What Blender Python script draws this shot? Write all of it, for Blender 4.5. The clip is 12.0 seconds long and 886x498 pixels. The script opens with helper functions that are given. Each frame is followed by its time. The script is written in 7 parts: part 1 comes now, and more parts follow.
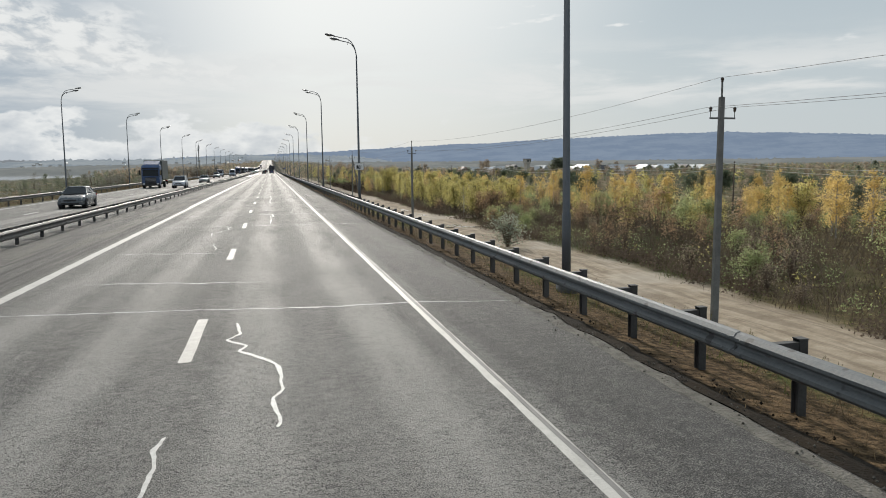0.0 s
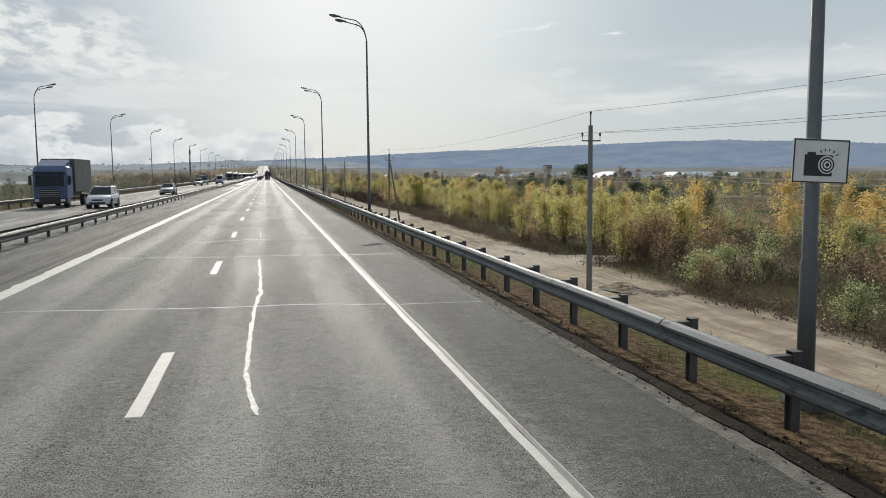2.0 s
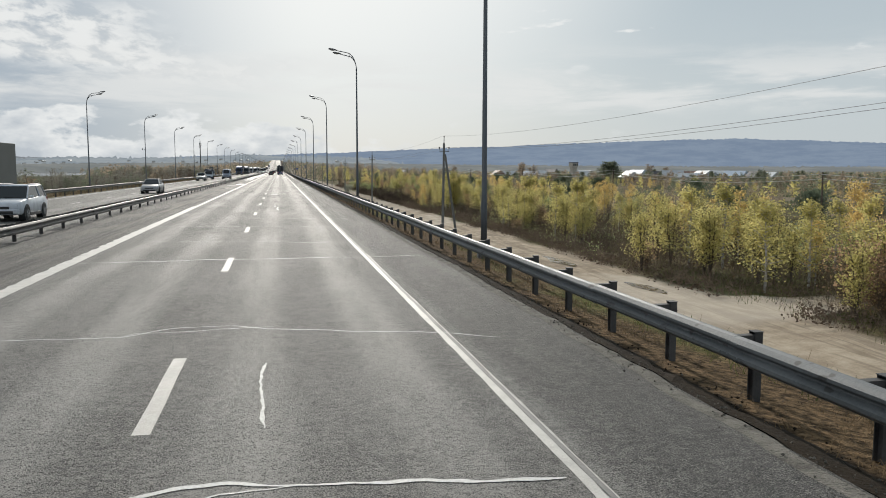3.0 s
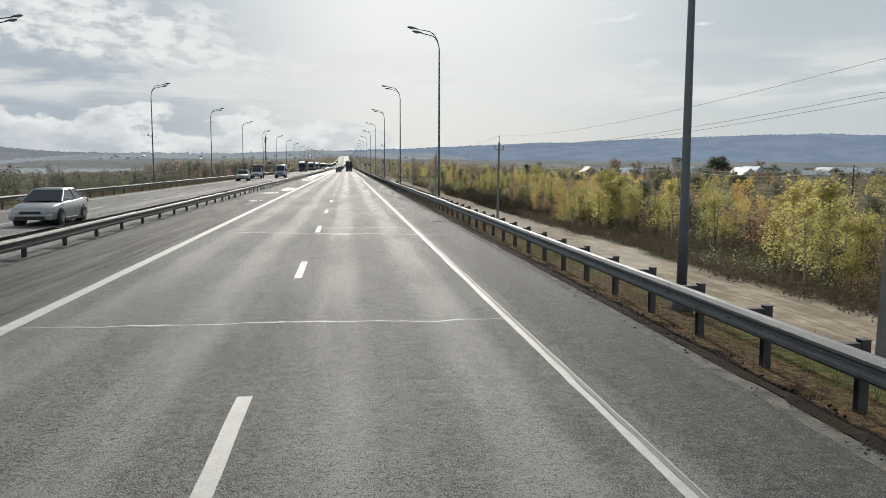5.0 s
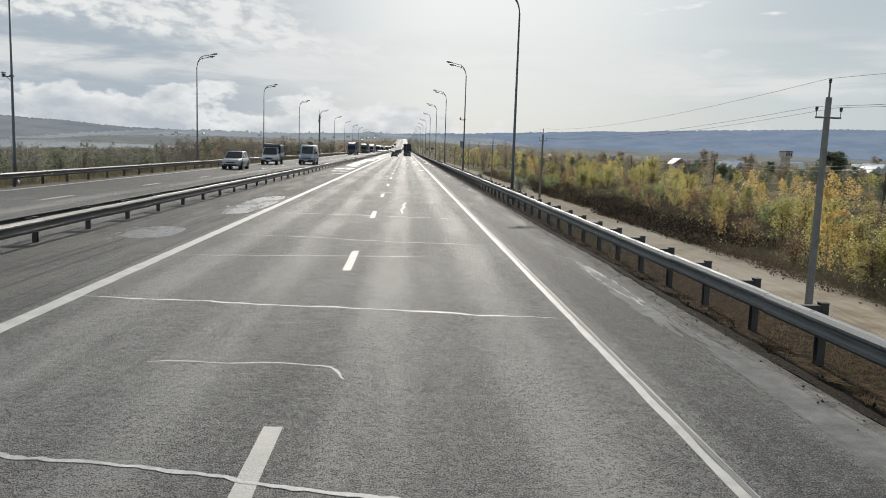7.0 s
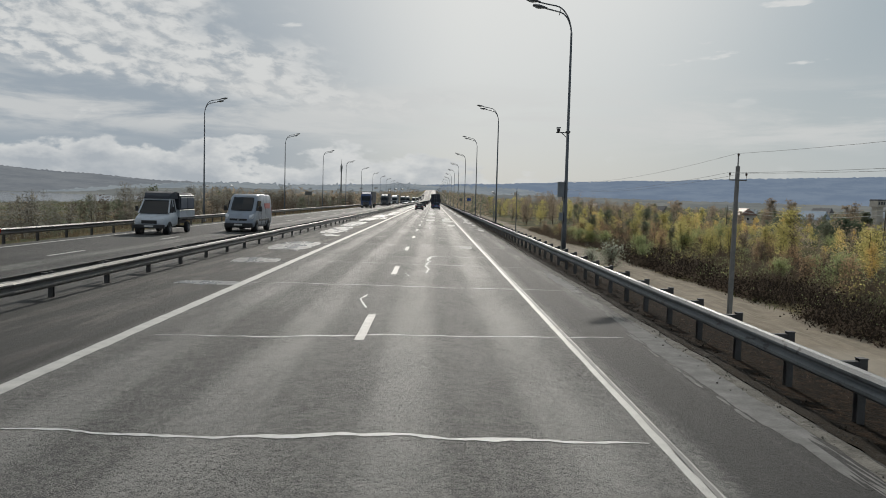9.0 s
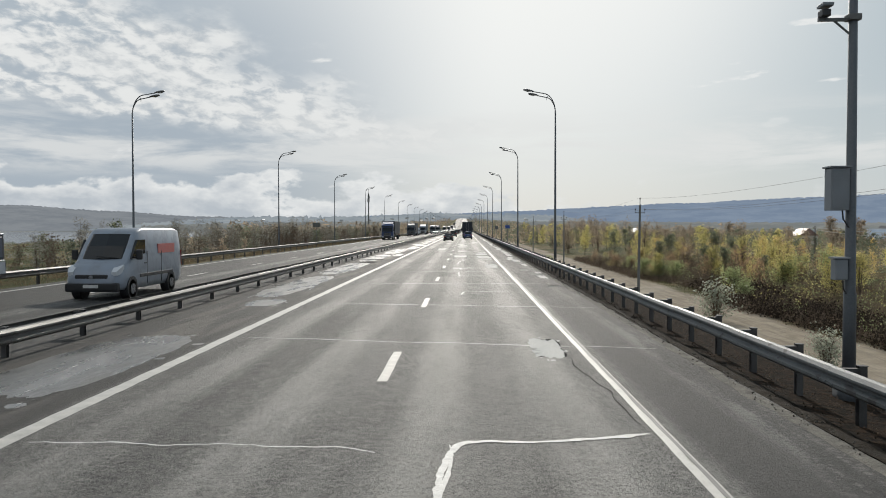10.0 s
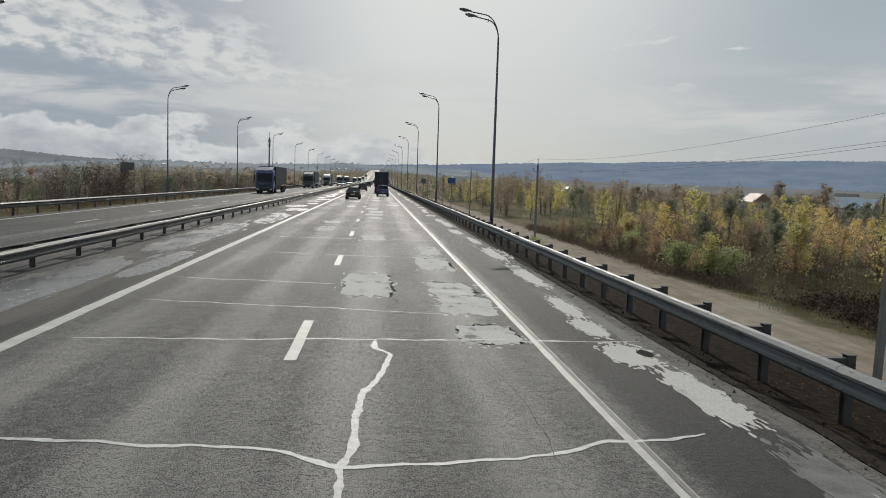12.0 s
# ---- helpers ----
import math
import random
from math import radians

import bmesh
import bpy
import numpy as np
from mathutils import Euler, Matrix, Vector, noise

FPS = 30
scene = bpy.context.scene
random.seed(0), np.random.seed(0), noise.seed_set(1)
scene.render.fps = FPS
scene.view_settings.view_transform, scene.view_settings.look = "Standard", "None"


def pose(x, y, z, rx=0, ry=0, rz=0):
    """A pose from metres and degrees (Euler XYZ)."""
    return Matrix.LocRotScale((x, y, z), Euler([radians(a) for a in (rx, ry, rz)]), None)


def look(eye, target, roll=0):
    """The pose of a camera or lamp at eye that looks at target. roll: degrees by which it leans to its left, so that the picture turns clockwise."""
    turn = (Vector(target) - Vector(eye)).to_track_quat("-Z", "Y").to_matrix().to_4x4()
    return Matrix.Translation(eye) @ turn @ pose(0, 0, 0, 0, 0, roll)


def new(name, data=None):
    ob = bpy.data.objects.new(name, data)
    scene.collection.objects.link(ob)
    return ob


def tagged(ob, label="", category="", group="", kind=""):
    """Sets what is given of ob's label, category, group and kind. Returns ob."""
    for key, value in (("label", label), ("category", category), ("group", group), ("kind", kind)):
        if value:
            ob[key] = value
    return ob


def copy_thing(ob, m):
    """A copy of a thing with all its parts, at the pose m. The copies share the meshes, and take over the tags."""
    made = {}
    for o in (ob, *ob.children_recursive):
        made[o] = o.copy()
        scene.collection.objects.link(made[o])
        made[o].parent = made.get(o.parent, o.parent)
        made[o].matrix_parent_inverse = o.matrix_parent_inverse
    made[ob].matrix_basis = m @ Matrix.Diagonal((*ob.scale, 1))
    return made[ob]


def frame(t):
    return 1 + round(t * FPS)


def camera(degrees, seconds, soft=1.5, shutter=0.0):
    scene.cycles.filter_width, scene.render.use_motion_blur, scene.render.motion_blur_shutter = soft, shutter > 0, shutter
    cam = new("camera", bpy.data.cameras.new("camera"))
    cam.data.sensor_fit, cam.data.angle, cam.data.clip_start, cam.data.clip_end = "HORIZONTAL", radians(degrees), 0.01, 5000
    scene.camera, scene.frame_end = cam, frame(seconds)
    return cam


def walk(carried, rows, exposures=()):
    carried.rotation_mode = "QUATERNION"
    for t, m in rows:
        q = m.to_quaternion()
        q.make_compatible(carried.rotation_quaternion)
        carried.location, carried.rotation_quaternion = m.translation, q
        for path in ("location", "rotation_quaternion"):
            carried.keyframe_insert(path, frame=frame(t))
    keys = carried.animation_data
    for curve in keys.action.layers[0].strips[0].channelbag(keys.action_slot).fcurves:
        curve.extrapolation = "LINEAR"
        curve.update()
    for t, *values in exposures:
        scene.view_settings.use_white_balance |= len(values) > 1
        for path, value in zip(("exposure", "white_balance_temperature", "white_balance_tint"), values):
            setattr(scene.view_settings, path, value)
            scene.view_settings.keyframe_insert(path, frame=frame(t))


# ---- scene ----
cam = camera(58.3, 12.0, 0.95)
PATH = [
    (0, (-0.041, 0.1, 2.514), (0.377, 2.045, 2.307), -0.8),
    (0.5, (0.005, 12.9, 2.492), (0.427, 14.844, 2.285), -0.7),
    (1, (0.065, 25.413, 2.521), (0.502, 27.354, 2.321), -0.2),
    (1.5, (0.147, 38.181, 2.497), (0.581, 40.123, 2.299), -0.3),
    (2, (0.17, 50.858, 2.49), (0.598, 52.803, 2.3), -0.5),
    (2.5, (0.136, 63.504, 2.496), (0.566, 65.449, 2.308), 0.3),
    (3, (0.073, 76.099, 2.465), (0.474, 78.048, 2.266), 0.1),
    (3.5, (0.007, 88.834, 2.461), (0.356, 90.792, 2.249), 0.1),
    (5.5, (-0.167, 139.388, 2.497), (0.048, 141.365, 2.288), 0.6),
    (6, (-0.178, 151.943, 2.497), (0.017, 153.922, 2.282), 1.2),
    (6.5, (-0.181, 164.5, 2.492), (-0.02, 166.48, 2.262), 1.3),
    (7, (-0.147, 177.143, 2.478), (-0.045, 179.125, 2.23), 1.9),
    (9, (-0.011, 227.89, 2.482), (0.016, 229.886, 2.358), 1.5),
    (9.5, (0.089, 240.503, 2.5), (0.052, 242.501, 2.42), 0.3),
    (10, (0.084, 253.154, 2.487), (0.028, 255.153, 2.434), -0.1),
    (10.5, (0.092, 265.744, 2.545), (0.082, 267.742, 2.467), -0.6),
    (11, (0.047, 278.453, 2.491), (0.095, 280.449, 2.372), -0.1),
    (11.5, (-0.045, 291.057, 2.552), (0.066, 293.049, 2.411), 1.5),
    (12, (-0.138, 303.714, 2.496), (0.031, 305.7, 2.328), 1.9),
]
walk(cam, [(t, look(eye, target, roll)) for t, eye, target, roll in PATH], [(0, 0.0), (7.0, 0.0), (9.0, -0.34), (9.5, -0.22), (10.0, -0.05), (10.5, -0.05), (11.0, -0.34), (11.5, -0.22), (12, -0.34)])

# ---------------------------------------------------------------- world, sun, exposure
SUN = Vector((0.9, 21.8, 12.0)).normalized()
SUN_EL, SUN_AZ = math.asin(SUN.z), math.atan2(SUN.x, SUN.y)

world = bpy.data.worlds.new("sky")
scene.world = world
world.use_nodes = True


class Nodes:
    """Short-hand for building a node tree."""

    def __init__(self, tree):
        self.tree = tree
        tree.nodes.clear()

    def add(self, kind, **values):
        n = self.tree.nodes.new(kind)
        for key, value in values.items():
            n.inputs[key].default_value = value
        return n

    def link(self, a, b):
        self.tree.links.new(a, b)
        return b

    def math(self, op, a, b=0.0, c=0.0, clamp=False):
        n = self.tree.nodes.new("ShaderNodeMath")
        n.operation, n.use_clamp = op, clamp
        for socket, v in zip(n.inputs, (a, b, c)):
            if isinstance(v, (int, float)):
                socket.default_value = v
            else:
                self.link(v, socket)
        return n.outputs[0]

    def noise(self, vector, scale, detail=4.0, rough=0.55, distort=0.0):
        n = self.tree.nodes.new("ShaderNodeTexNoise")
        n.inputs["Scale"].default_value, n.inputs["Detail"].default_value = scale, detail
        n.inputs["Roughness"].default_value, n.inputs["Distortion"].default_value = rough, distort
        if vector is not None:
            self.link(vector, n.inputs["Vector"])
        return n.outputs["Fac"]

    def ramp(self, value, a, b, lo=0.0, hi=1.0):
        n = self.tree.nodes.new("ShaderNodeMapRange")
        n.interpolation_type = "SMOOTHSTEP"
        self.link(value, n.inputs["Value"])
        for key, v in zip(("From Min", "From Max", "To Min", "To Max"), (a, b, lo, hi)):
            n.inputs[key].default_value = v
        return n.outputs["Result"]

    def mix(self, fac, a, b):
        n = self.tree.nodes.new("ShaderNodeMix")
        n.data_type = "RGBA"
        for socket, v in ((n.inputs["Factor"], fac), (n.inputs[6], a), (n.inputs[7], b)):
            if isinstance(v, (int, float)):
                socket.default_value = v
            elif isinstance(v, tuple):
                socket.default_value = (*v, 1.0)
            else:
                self.link(v, socket)
        return n.outputs[2]

    def scaled(self, vector, x, y, z):
        n = self.tree.nodes.new("ShaderNodeMapping")
        n.inputs["Scale"].default_value = (x, y, z)
        self.link(vector, n.inputs["Vector"])
        return n.outputs[0]

    def split(self, vector):
        n = self.tree.nodes.new("ShaderNodeSeparateXYZ")
        self.link(vector, n.inputs[0])
        return n.outputs

    def join(self, x, y, z):
        n = self.tree.nodes.new("ShaderNodeCombineXYZ")
        for socket, v in zip(n.inputs, (x, y, z)):
            if isinstance(v, (int, float)):
                socket.default_value = v
            else:
                self.link(v, socket)
        return n.outputs[0]


def build_sky(k):
    sky = k.add("ShaderNodeTexSky")
    sky.sky_type, sky.sun_disc, sky.sun_elevation, sky.sun_rotation = "NISHITA", False, SUN_EL, SUN_AZ
    sky.air_density, sky.dust_density, sky.ozone_density = 1.0, 1.6, 1.0
    x, y, z = k.split(k.add("ShaderNodeTexCoord").outputs["Generated"])
    el = k.math("MAXIMUM", z, 0.0)
    az = k.math("ARCTAN2", x, y)
    # open sky, paler towards the horizon and round the sun
    scaled = k.add("ShaderNodeVectorMath")
    scaled.operation = "SCALE"
    k.link(sky.outputs[0], scaled.inputs[0])
    scaled.inputs["Scale"].default_value = 0.085
    veil = k.mix(k.ramp(el, 0.30, 0.0), (0.42, 0.51, 0.565), (0.58, 0.64, 0.665))
    out = k.mix(0.90, scaled.outputs[0], veil)
    turn = k.math("ADD", k.math("MULTIPLY", x, SUN.x), k.math("ADD", k.math("MULTIPLY", y, SUN.y), k.math("MULTIPLY", z, SUN.z)))
    out = k.mix(k.ramp(turn, 0.70, -0.4, 0.0, 0.62), out, (0.17, 0.24, 0.34))
    out = k.mix(k.ramp(turn, 0.85, 0.99, 0.0, 0.88), out, (0.98, 0.985, 0.96))
    out = k.mix(k.ramp(az, 0.22, 0.65, 0.0, 0.35), out, (0.47, 0.53, 0.57))
    # duller blue to the left, under and between the clouds
    west = k.ramp(az, 0.06, -0.30)
    out = k.mix(k.math("MULTIPLY", west, k.ramp(el, 0.42, 0.14, 0.35, 0.85)), out, (0.375, 0.44, 0.51))
    # a rippled sheet of high cloud to the left, its border slanting down to the road's end
    border = k.noise(k.join(k.math("MULTIPLY", az, 3.0), k.math("MULTIPLY", el, 8.0), 1.0), 2.6, 5.0, 0.55)
    wav = k.math("SUBTRACT", border, 0.5)
    slant = k.math("ADD", k.math("ADD", az, 0.06), k.math("MULTIPLY", k.math("SUBTRACT", el, 0.118), 2.4))
    under = k.math("SUBTRACT", k.math("ADD", el, k.math("MULTIPLY", wav, 0.05)), k.math("ADD", 0.092, k.math("MULTIPLY", az, -0.085)))
    sheet = k.math("MULTIPLY", k.ramp(k.math("ADD", slant, k.math("MULTIPLY", wav, 0.45)), 0.10, -0.08), k.ramp(under, -0.006, 0.016))
    tilt = k.math("ADD", k.math("MULTIPLY", el, 24.0), k.math("MULTIPLY", az, 2.2))
    ripple = k.noise(k.join(k.math("MULTIPLY", az, 17.0), k.math("MULTIPLY", tilt, 1.5), 4.0), 2.3, 5.0, 0.55, 0.25)
    broad = k.noise(k.join(k.math("MULTIPLY", az, 3.6), k.math("MULTIPLY", tilt, 0.5), 8.0), 1.3, 3.0, 0.5)
    dense = k.math("ADD", k.math("MULTIPLY", ripple, 0.55), k.math("MULTIPLY", broad, 0.45))
    high = k.math("MULTIPLY", sheet, k.ramp(dense, 0.39, 0.53, 0.22, 1.0))
    out = k.mix(high, out, k.mix(k.ramp(ripple, 0.36, 0.62), (0.575, 0.61, 0.635), (0.81, 0.825, 0.82)))
    # a thin band low down on the other side, and stray wisps
    band = k.math("MULTIPLY", k.ramp(el, 0.05, 0.085), k.ramp(el, 0.165, 0.10))
    wisp = k.noise(k.join(k.math("MULTIPLY", az, 2.2), k.math("MULTIPLY", el, 13.0), 5.0), 2.2, 8.0, 0.6, 0.3)
    out = k.mix(k.math("MULTIPLY", band, k.ramp(wisp, 0.40, 0.62, 0.0, 0.75)), out, (0.78, 0.79, 0.78))
    stray = k.noise(k.join(k.math("MULTIPLY", k.math("ADD", az, k.math("MULTIPLY", el, -0.6)), 3.0), k.math("MULTIPLY", el, 12.0), 12.0), 3.2, 5.0, 0.5)
    out = k.mix(k.math("MULTIPLY", k.ramp(stray, 0.655, 0.72), k.ramp(el, 0.10, 0.16, 0.0, 0.8)), out, (0.86, 0.87, 0.86))
    # heaped clouds over the horizon, bright along their tops
    heap = k.noise(k.join(k.math("MULTIPLY", az, 6.0), k.math("MULTIPLY", el, 11.0), 3.3), 1.7, 6.0, 0.52)
    tops = k.math("ADD", k.ramp(az, 0.25, -0.45, 0.026, 0.068), k.math("MULTIPLY", k.math("SUBTRACT", heap, 0.5), 0.20))
    rim = k.math("SUBTRACT", tops, el)
    low = k.ramp(rim, -0.002, 0.010)
    puff = k.noise(k.join(k.math("MULTIPLY", az, 6.0), k.math("MULTIPLY", el, 12.0), 9.1), 3.6, 5.0, 0.55)
    lit = k.math("ADD", k.ramp(rim, 0.042, 0.002, 0.0, 0.75), k.math("MULTIPLY", k.math("SUBTRACT", puff, 0.43), 1.9), 0.0, True)
    cloud = k.mix(lit, (0.50, 0.545, 0.59), (0.83, 0.845, 0.84))
    out = k.mix(k.math("MULTIPLY", low, k.ramp(az, 0.22, -0.05, 0.30, 0.92)), out, cloud)
    back = k.add("ShaderNodeBackground", Strength=1.0)
    k.link(out, back.inputs["Color"])
    k.link(back.outputs[0], k.add("ShaderNodeOutputWorld").inputs["Surface"])


build_sky(Nodes(world.node_tree))
sun_data = bpy.data.lights.new("sun", "SUN")
sun_data.energy, sun_data.angle, sun_data.color = 3.4, radians(0.6), (1.0, 0.94, 0.85)
sun = new("sun", sun_data)
sun.matrix_world = look(SUN * 100, (0, 0, 0))


# ---------------------------------------------------------------- materials
def material(name, build):
    m = bpy.data.materials.new(name)
    m.use_nodes = True
    k = Nodes(m.node_tree)
    out = k.add("ShaderNodeOutputMaterial")
    k.link(build(k), out.inputs["Surface"])
    return m


def principled(k, color, rough=0.6, metal=0.0, bump=None, depth=0.01, spec=0.5):
    p = k.add("ShaderNodeBsdfPrincipled", Metallic=metal)
    p.inputs["Specular IOR Level"].default_value = spec
    for key, v in (("Base Color", color), ("Roughness", rough)):
        if isinstance(v, tuple):
            p.inputs[key].default_value = (*v, 1.0)
        elif isinstance(v, (int, float)):
            p.inputs[key].default_value = v
        else:
            k.link(v, p.inputs[key])
    if bump is not None:
        b = k.add("ShaderNodeBump", Strength=1.0, Distance=depth)
        k.link(bump, b.inputs["Height"])
        k.link(b.outputs[0], p.inputs["Normal"])
    return p.outputs[0]


def world_at(k):
    return k.add("ShaderNodeNewGeometry").outputs["Position"]


def worn(name, a, b, rough=(0.5, 0.8), metal=0.0, scale=6.0, fine=60.0, depth=0.003, spec=0.5):
    """A surface that wanders between two colours at two scales."""

    def build(k):
        at = k.add("ShaderNodeTexCoord").outputs["Object"]
        big, small = k.noise(at, scale, 5.0, 0.6), k.noise(at, fine, 3.0, 0.6)
        rnd = k.add("ShaderNodeObjectInfo").outputs["Random"]
        both = k.math("ADD", k.math("MULTIPLY", big, 0.65), k.math("MULTIPLY", small, 0.25))
        both = k.math("ADD", both, k.math("MULTIPLY", rnd, 0.15))
        return principled(k, k.mix(k.ramp(both, 0.3, 0.75), a, b), k.ramp(big, 0.3, 0.7, *rough), metal, small, depth, spec)

    return material(name, build)


def build_asphalt(k):
    at = world_at(k)
    x, y, z = k.split(at)
    grit = k.noise(at, 64.0, 3.0, 0.75)
    coarse = k.noise(at, 11.0, 4.0, 0.7)
    stain = k.noise(k.scaled(at, 1.0, 0.10, 1.0), 1.3, 5.0, 0.6)
    blotch = k.noise(k.scaled(at, 0.5, 0.16, 1.0), 0.8, 4.0, 0.55)
    # lanes polished by wheels: bands 1.8 m apart about each lane's middle
    wob = k.math("MULTIPLY", k.math("SUBTRACT", k.noise(k.scaled(at, 0.0, 0.05, 0.0), 1.0, 2.0), 0.5), 0.5)
    xx = k.math("ADD", x, wob)

    def band(centre, half):
        d = k.math("ABSOLUTE", k.math("SUBTRACT", xx, centre))
        return k.ramp(d, half, half * 0.25)

    wheel = k.math("MAXIMUM", band(-0.35, 0.62), band(1.45, 0.62))
    wheel = k.math("MAXIMUM", wheel, k.math("MAXIMUM", band(-4.2, 0.6), band(-2.4, 0.6)))
    wheel = k.math("MAXIMUM", wheel, k.math("MAXIMUM", band(-13.3, 0.7), band(-11.5, 0.7)))
    wheel = k.math("MULTIPLY", wheel, k.ramp(stain, 0.25, 0.7, 0.45, 1.0))
    tone = k.math("ADD", k.math("MULTIPLY", k.ramp(grit, 0.32, 0.68), 0.48), k.math("MULTIPLY", k.ramp(coarse, 0.34, 0.66), 0.17))
    tone = k.math("ADD", tone, k.math("ADD", k.math("MULTIPLY", stain, 0.26), k.math("MULTIPLY", blotch, 0.26)))
    mottle = k.noise(at, 3.6, 5.0, 0.72)
    tone = k.math("ADD", tone, k.math("ADD", k.math("MULTIPLY", wheel, 0.17), k.math("MULTIPLY", k.math("SUBTRACT", mottle, 0.5), 0.34)))
    shoulder = k.math("MAXIMUM", k.ramp(x, 2.6, 2.9), k.math("MULTIPLY", k.ramp(x, -5.4, -5.7), k.ramp(x, -9.2, -8.8)))
    tone = k.math("SUBTRACT", tone, k.math("MULTIPLY", shoulder, 0.13))
    tone = k.math("SUBTRACT", tone, k.math("MULTIPLY", k.math("MULTIPLY", k.ramp(x, 2.6, 3.0), k.ramp(y, 205.0, 235.0)), 0.19))
    # left lane and inner shoulder are darker from about y 196 on
    left_darker = k.math("MULTIPLY", k.ramp(y, 196.0, 226.0), k.math("ADD", k.math("MULTIPLY", k.ramp(x, -5.3, -5.7), 0.17), k.math("MULTIPLY", k.ramp(x, -1.2, -3.4), 0.07)))
    tone = k.math("SUBTRACT", tone, left_darker)
    color = k.mix(k.ramp(tone, 0.34, 0.80), (0.036, 0.036, 0.035), (0.250, 0.243, 0.226))
    # dark pits where stones have come out, and pale bare stones
    pits = k.math("ADD", k.math("MULTIPLY", k.noise(at, 52.0, 2.0, 0.6), 0.62), k.math("MULTIPLY", k.noise(at, 17.0, 3.0, 0.6), 0.38))
    loose = k.ramp(k.noise(k.scaled(at, 0.8, 0.25, 1.0), 0.9, 3.0, 0.6), 0.36, 0.60, 0.15, 1.0)
    color = k.mix(k.math("MULTIPLY", loose, k.ramp(pits, 0.535, 0.60, 0.0, 0.9)), color, (0.016, 0.016, 0.015))
    color = k.mix(k.ramp(k.noise(at, 31.0, 1.0, 0.5), 0.68, 0.76, 0.0, 0.35), color, (0.34, 0.33, 0.31))
    streak = k.noise(k.scaled(at, 5.0, 0.045, 1.0), 1.0, 4.0, 0.6)
    inner = k.math("MULTIPLY", k.ramp(x, -5.35, -5.6), k.ramp(x, -8.8, -7.2))
    color = k.mix(k.math("MULTIPLY", inner, k.ramp(streak, 0.48, 0.60, 0.0, 0.75)), color, (0.028, 0.027, 0.025))
    dirt = k.math("MULTIPLY", k.ramp(x, -5.5, -6.3), k.ramp(x, -8.9, -7.6))
    dirt = k.math("MULTIPLY", dirt, k.ramp(stain, 0.45, 0.62))
    color = k.mix(k.math("MULTIPLY", dirt, 0.6), color, (0.13, 0.12, 0.105))
    dusty = k.math("MULTIPLY", k.math("MULTIPLY", k.ramp(x, 3.45, 3.95), k.ramp(x, 4.8, 4.4)), k.math("MULTIPLY", k.ramp(y, 160.0, 185.0), k.ramp(k.math("ADD", k.math("MULTIPLY", stain, 0.7), k.math("MULTIPLY", coarse, 0.3)), 0.47, 0.58)))
    color = k.mix(k.math("MULTIPLY", dusty, 0.6), color, (0.24, 0.235, 0.22))
    edge = k.math("MULTIPLY", k.ramp(x, 4.0, 4.75), k.ramp(coarse, 0.35, 0.6))
    color = k.mix(k.math("MULTIPLY", edge, 0.7), color, (0.115, 0.107, 0.092))
    rough = k.math("SUBTRACT", k.ramp(coarse, 0.3, 0.7, 0.66, 0.84), k.math("MULTIPLY", wheel, 0.09))
    relief = k.math("ADD", k.math("SUBTRACT", grit, k.ramp(pits, 0.53, 0.61, 0.0, 0.8)), k.math("MULTIPLY", coarse, 0.6))
    return principled(k, color, rough, 0.0, relief, 0.012, 0.22)


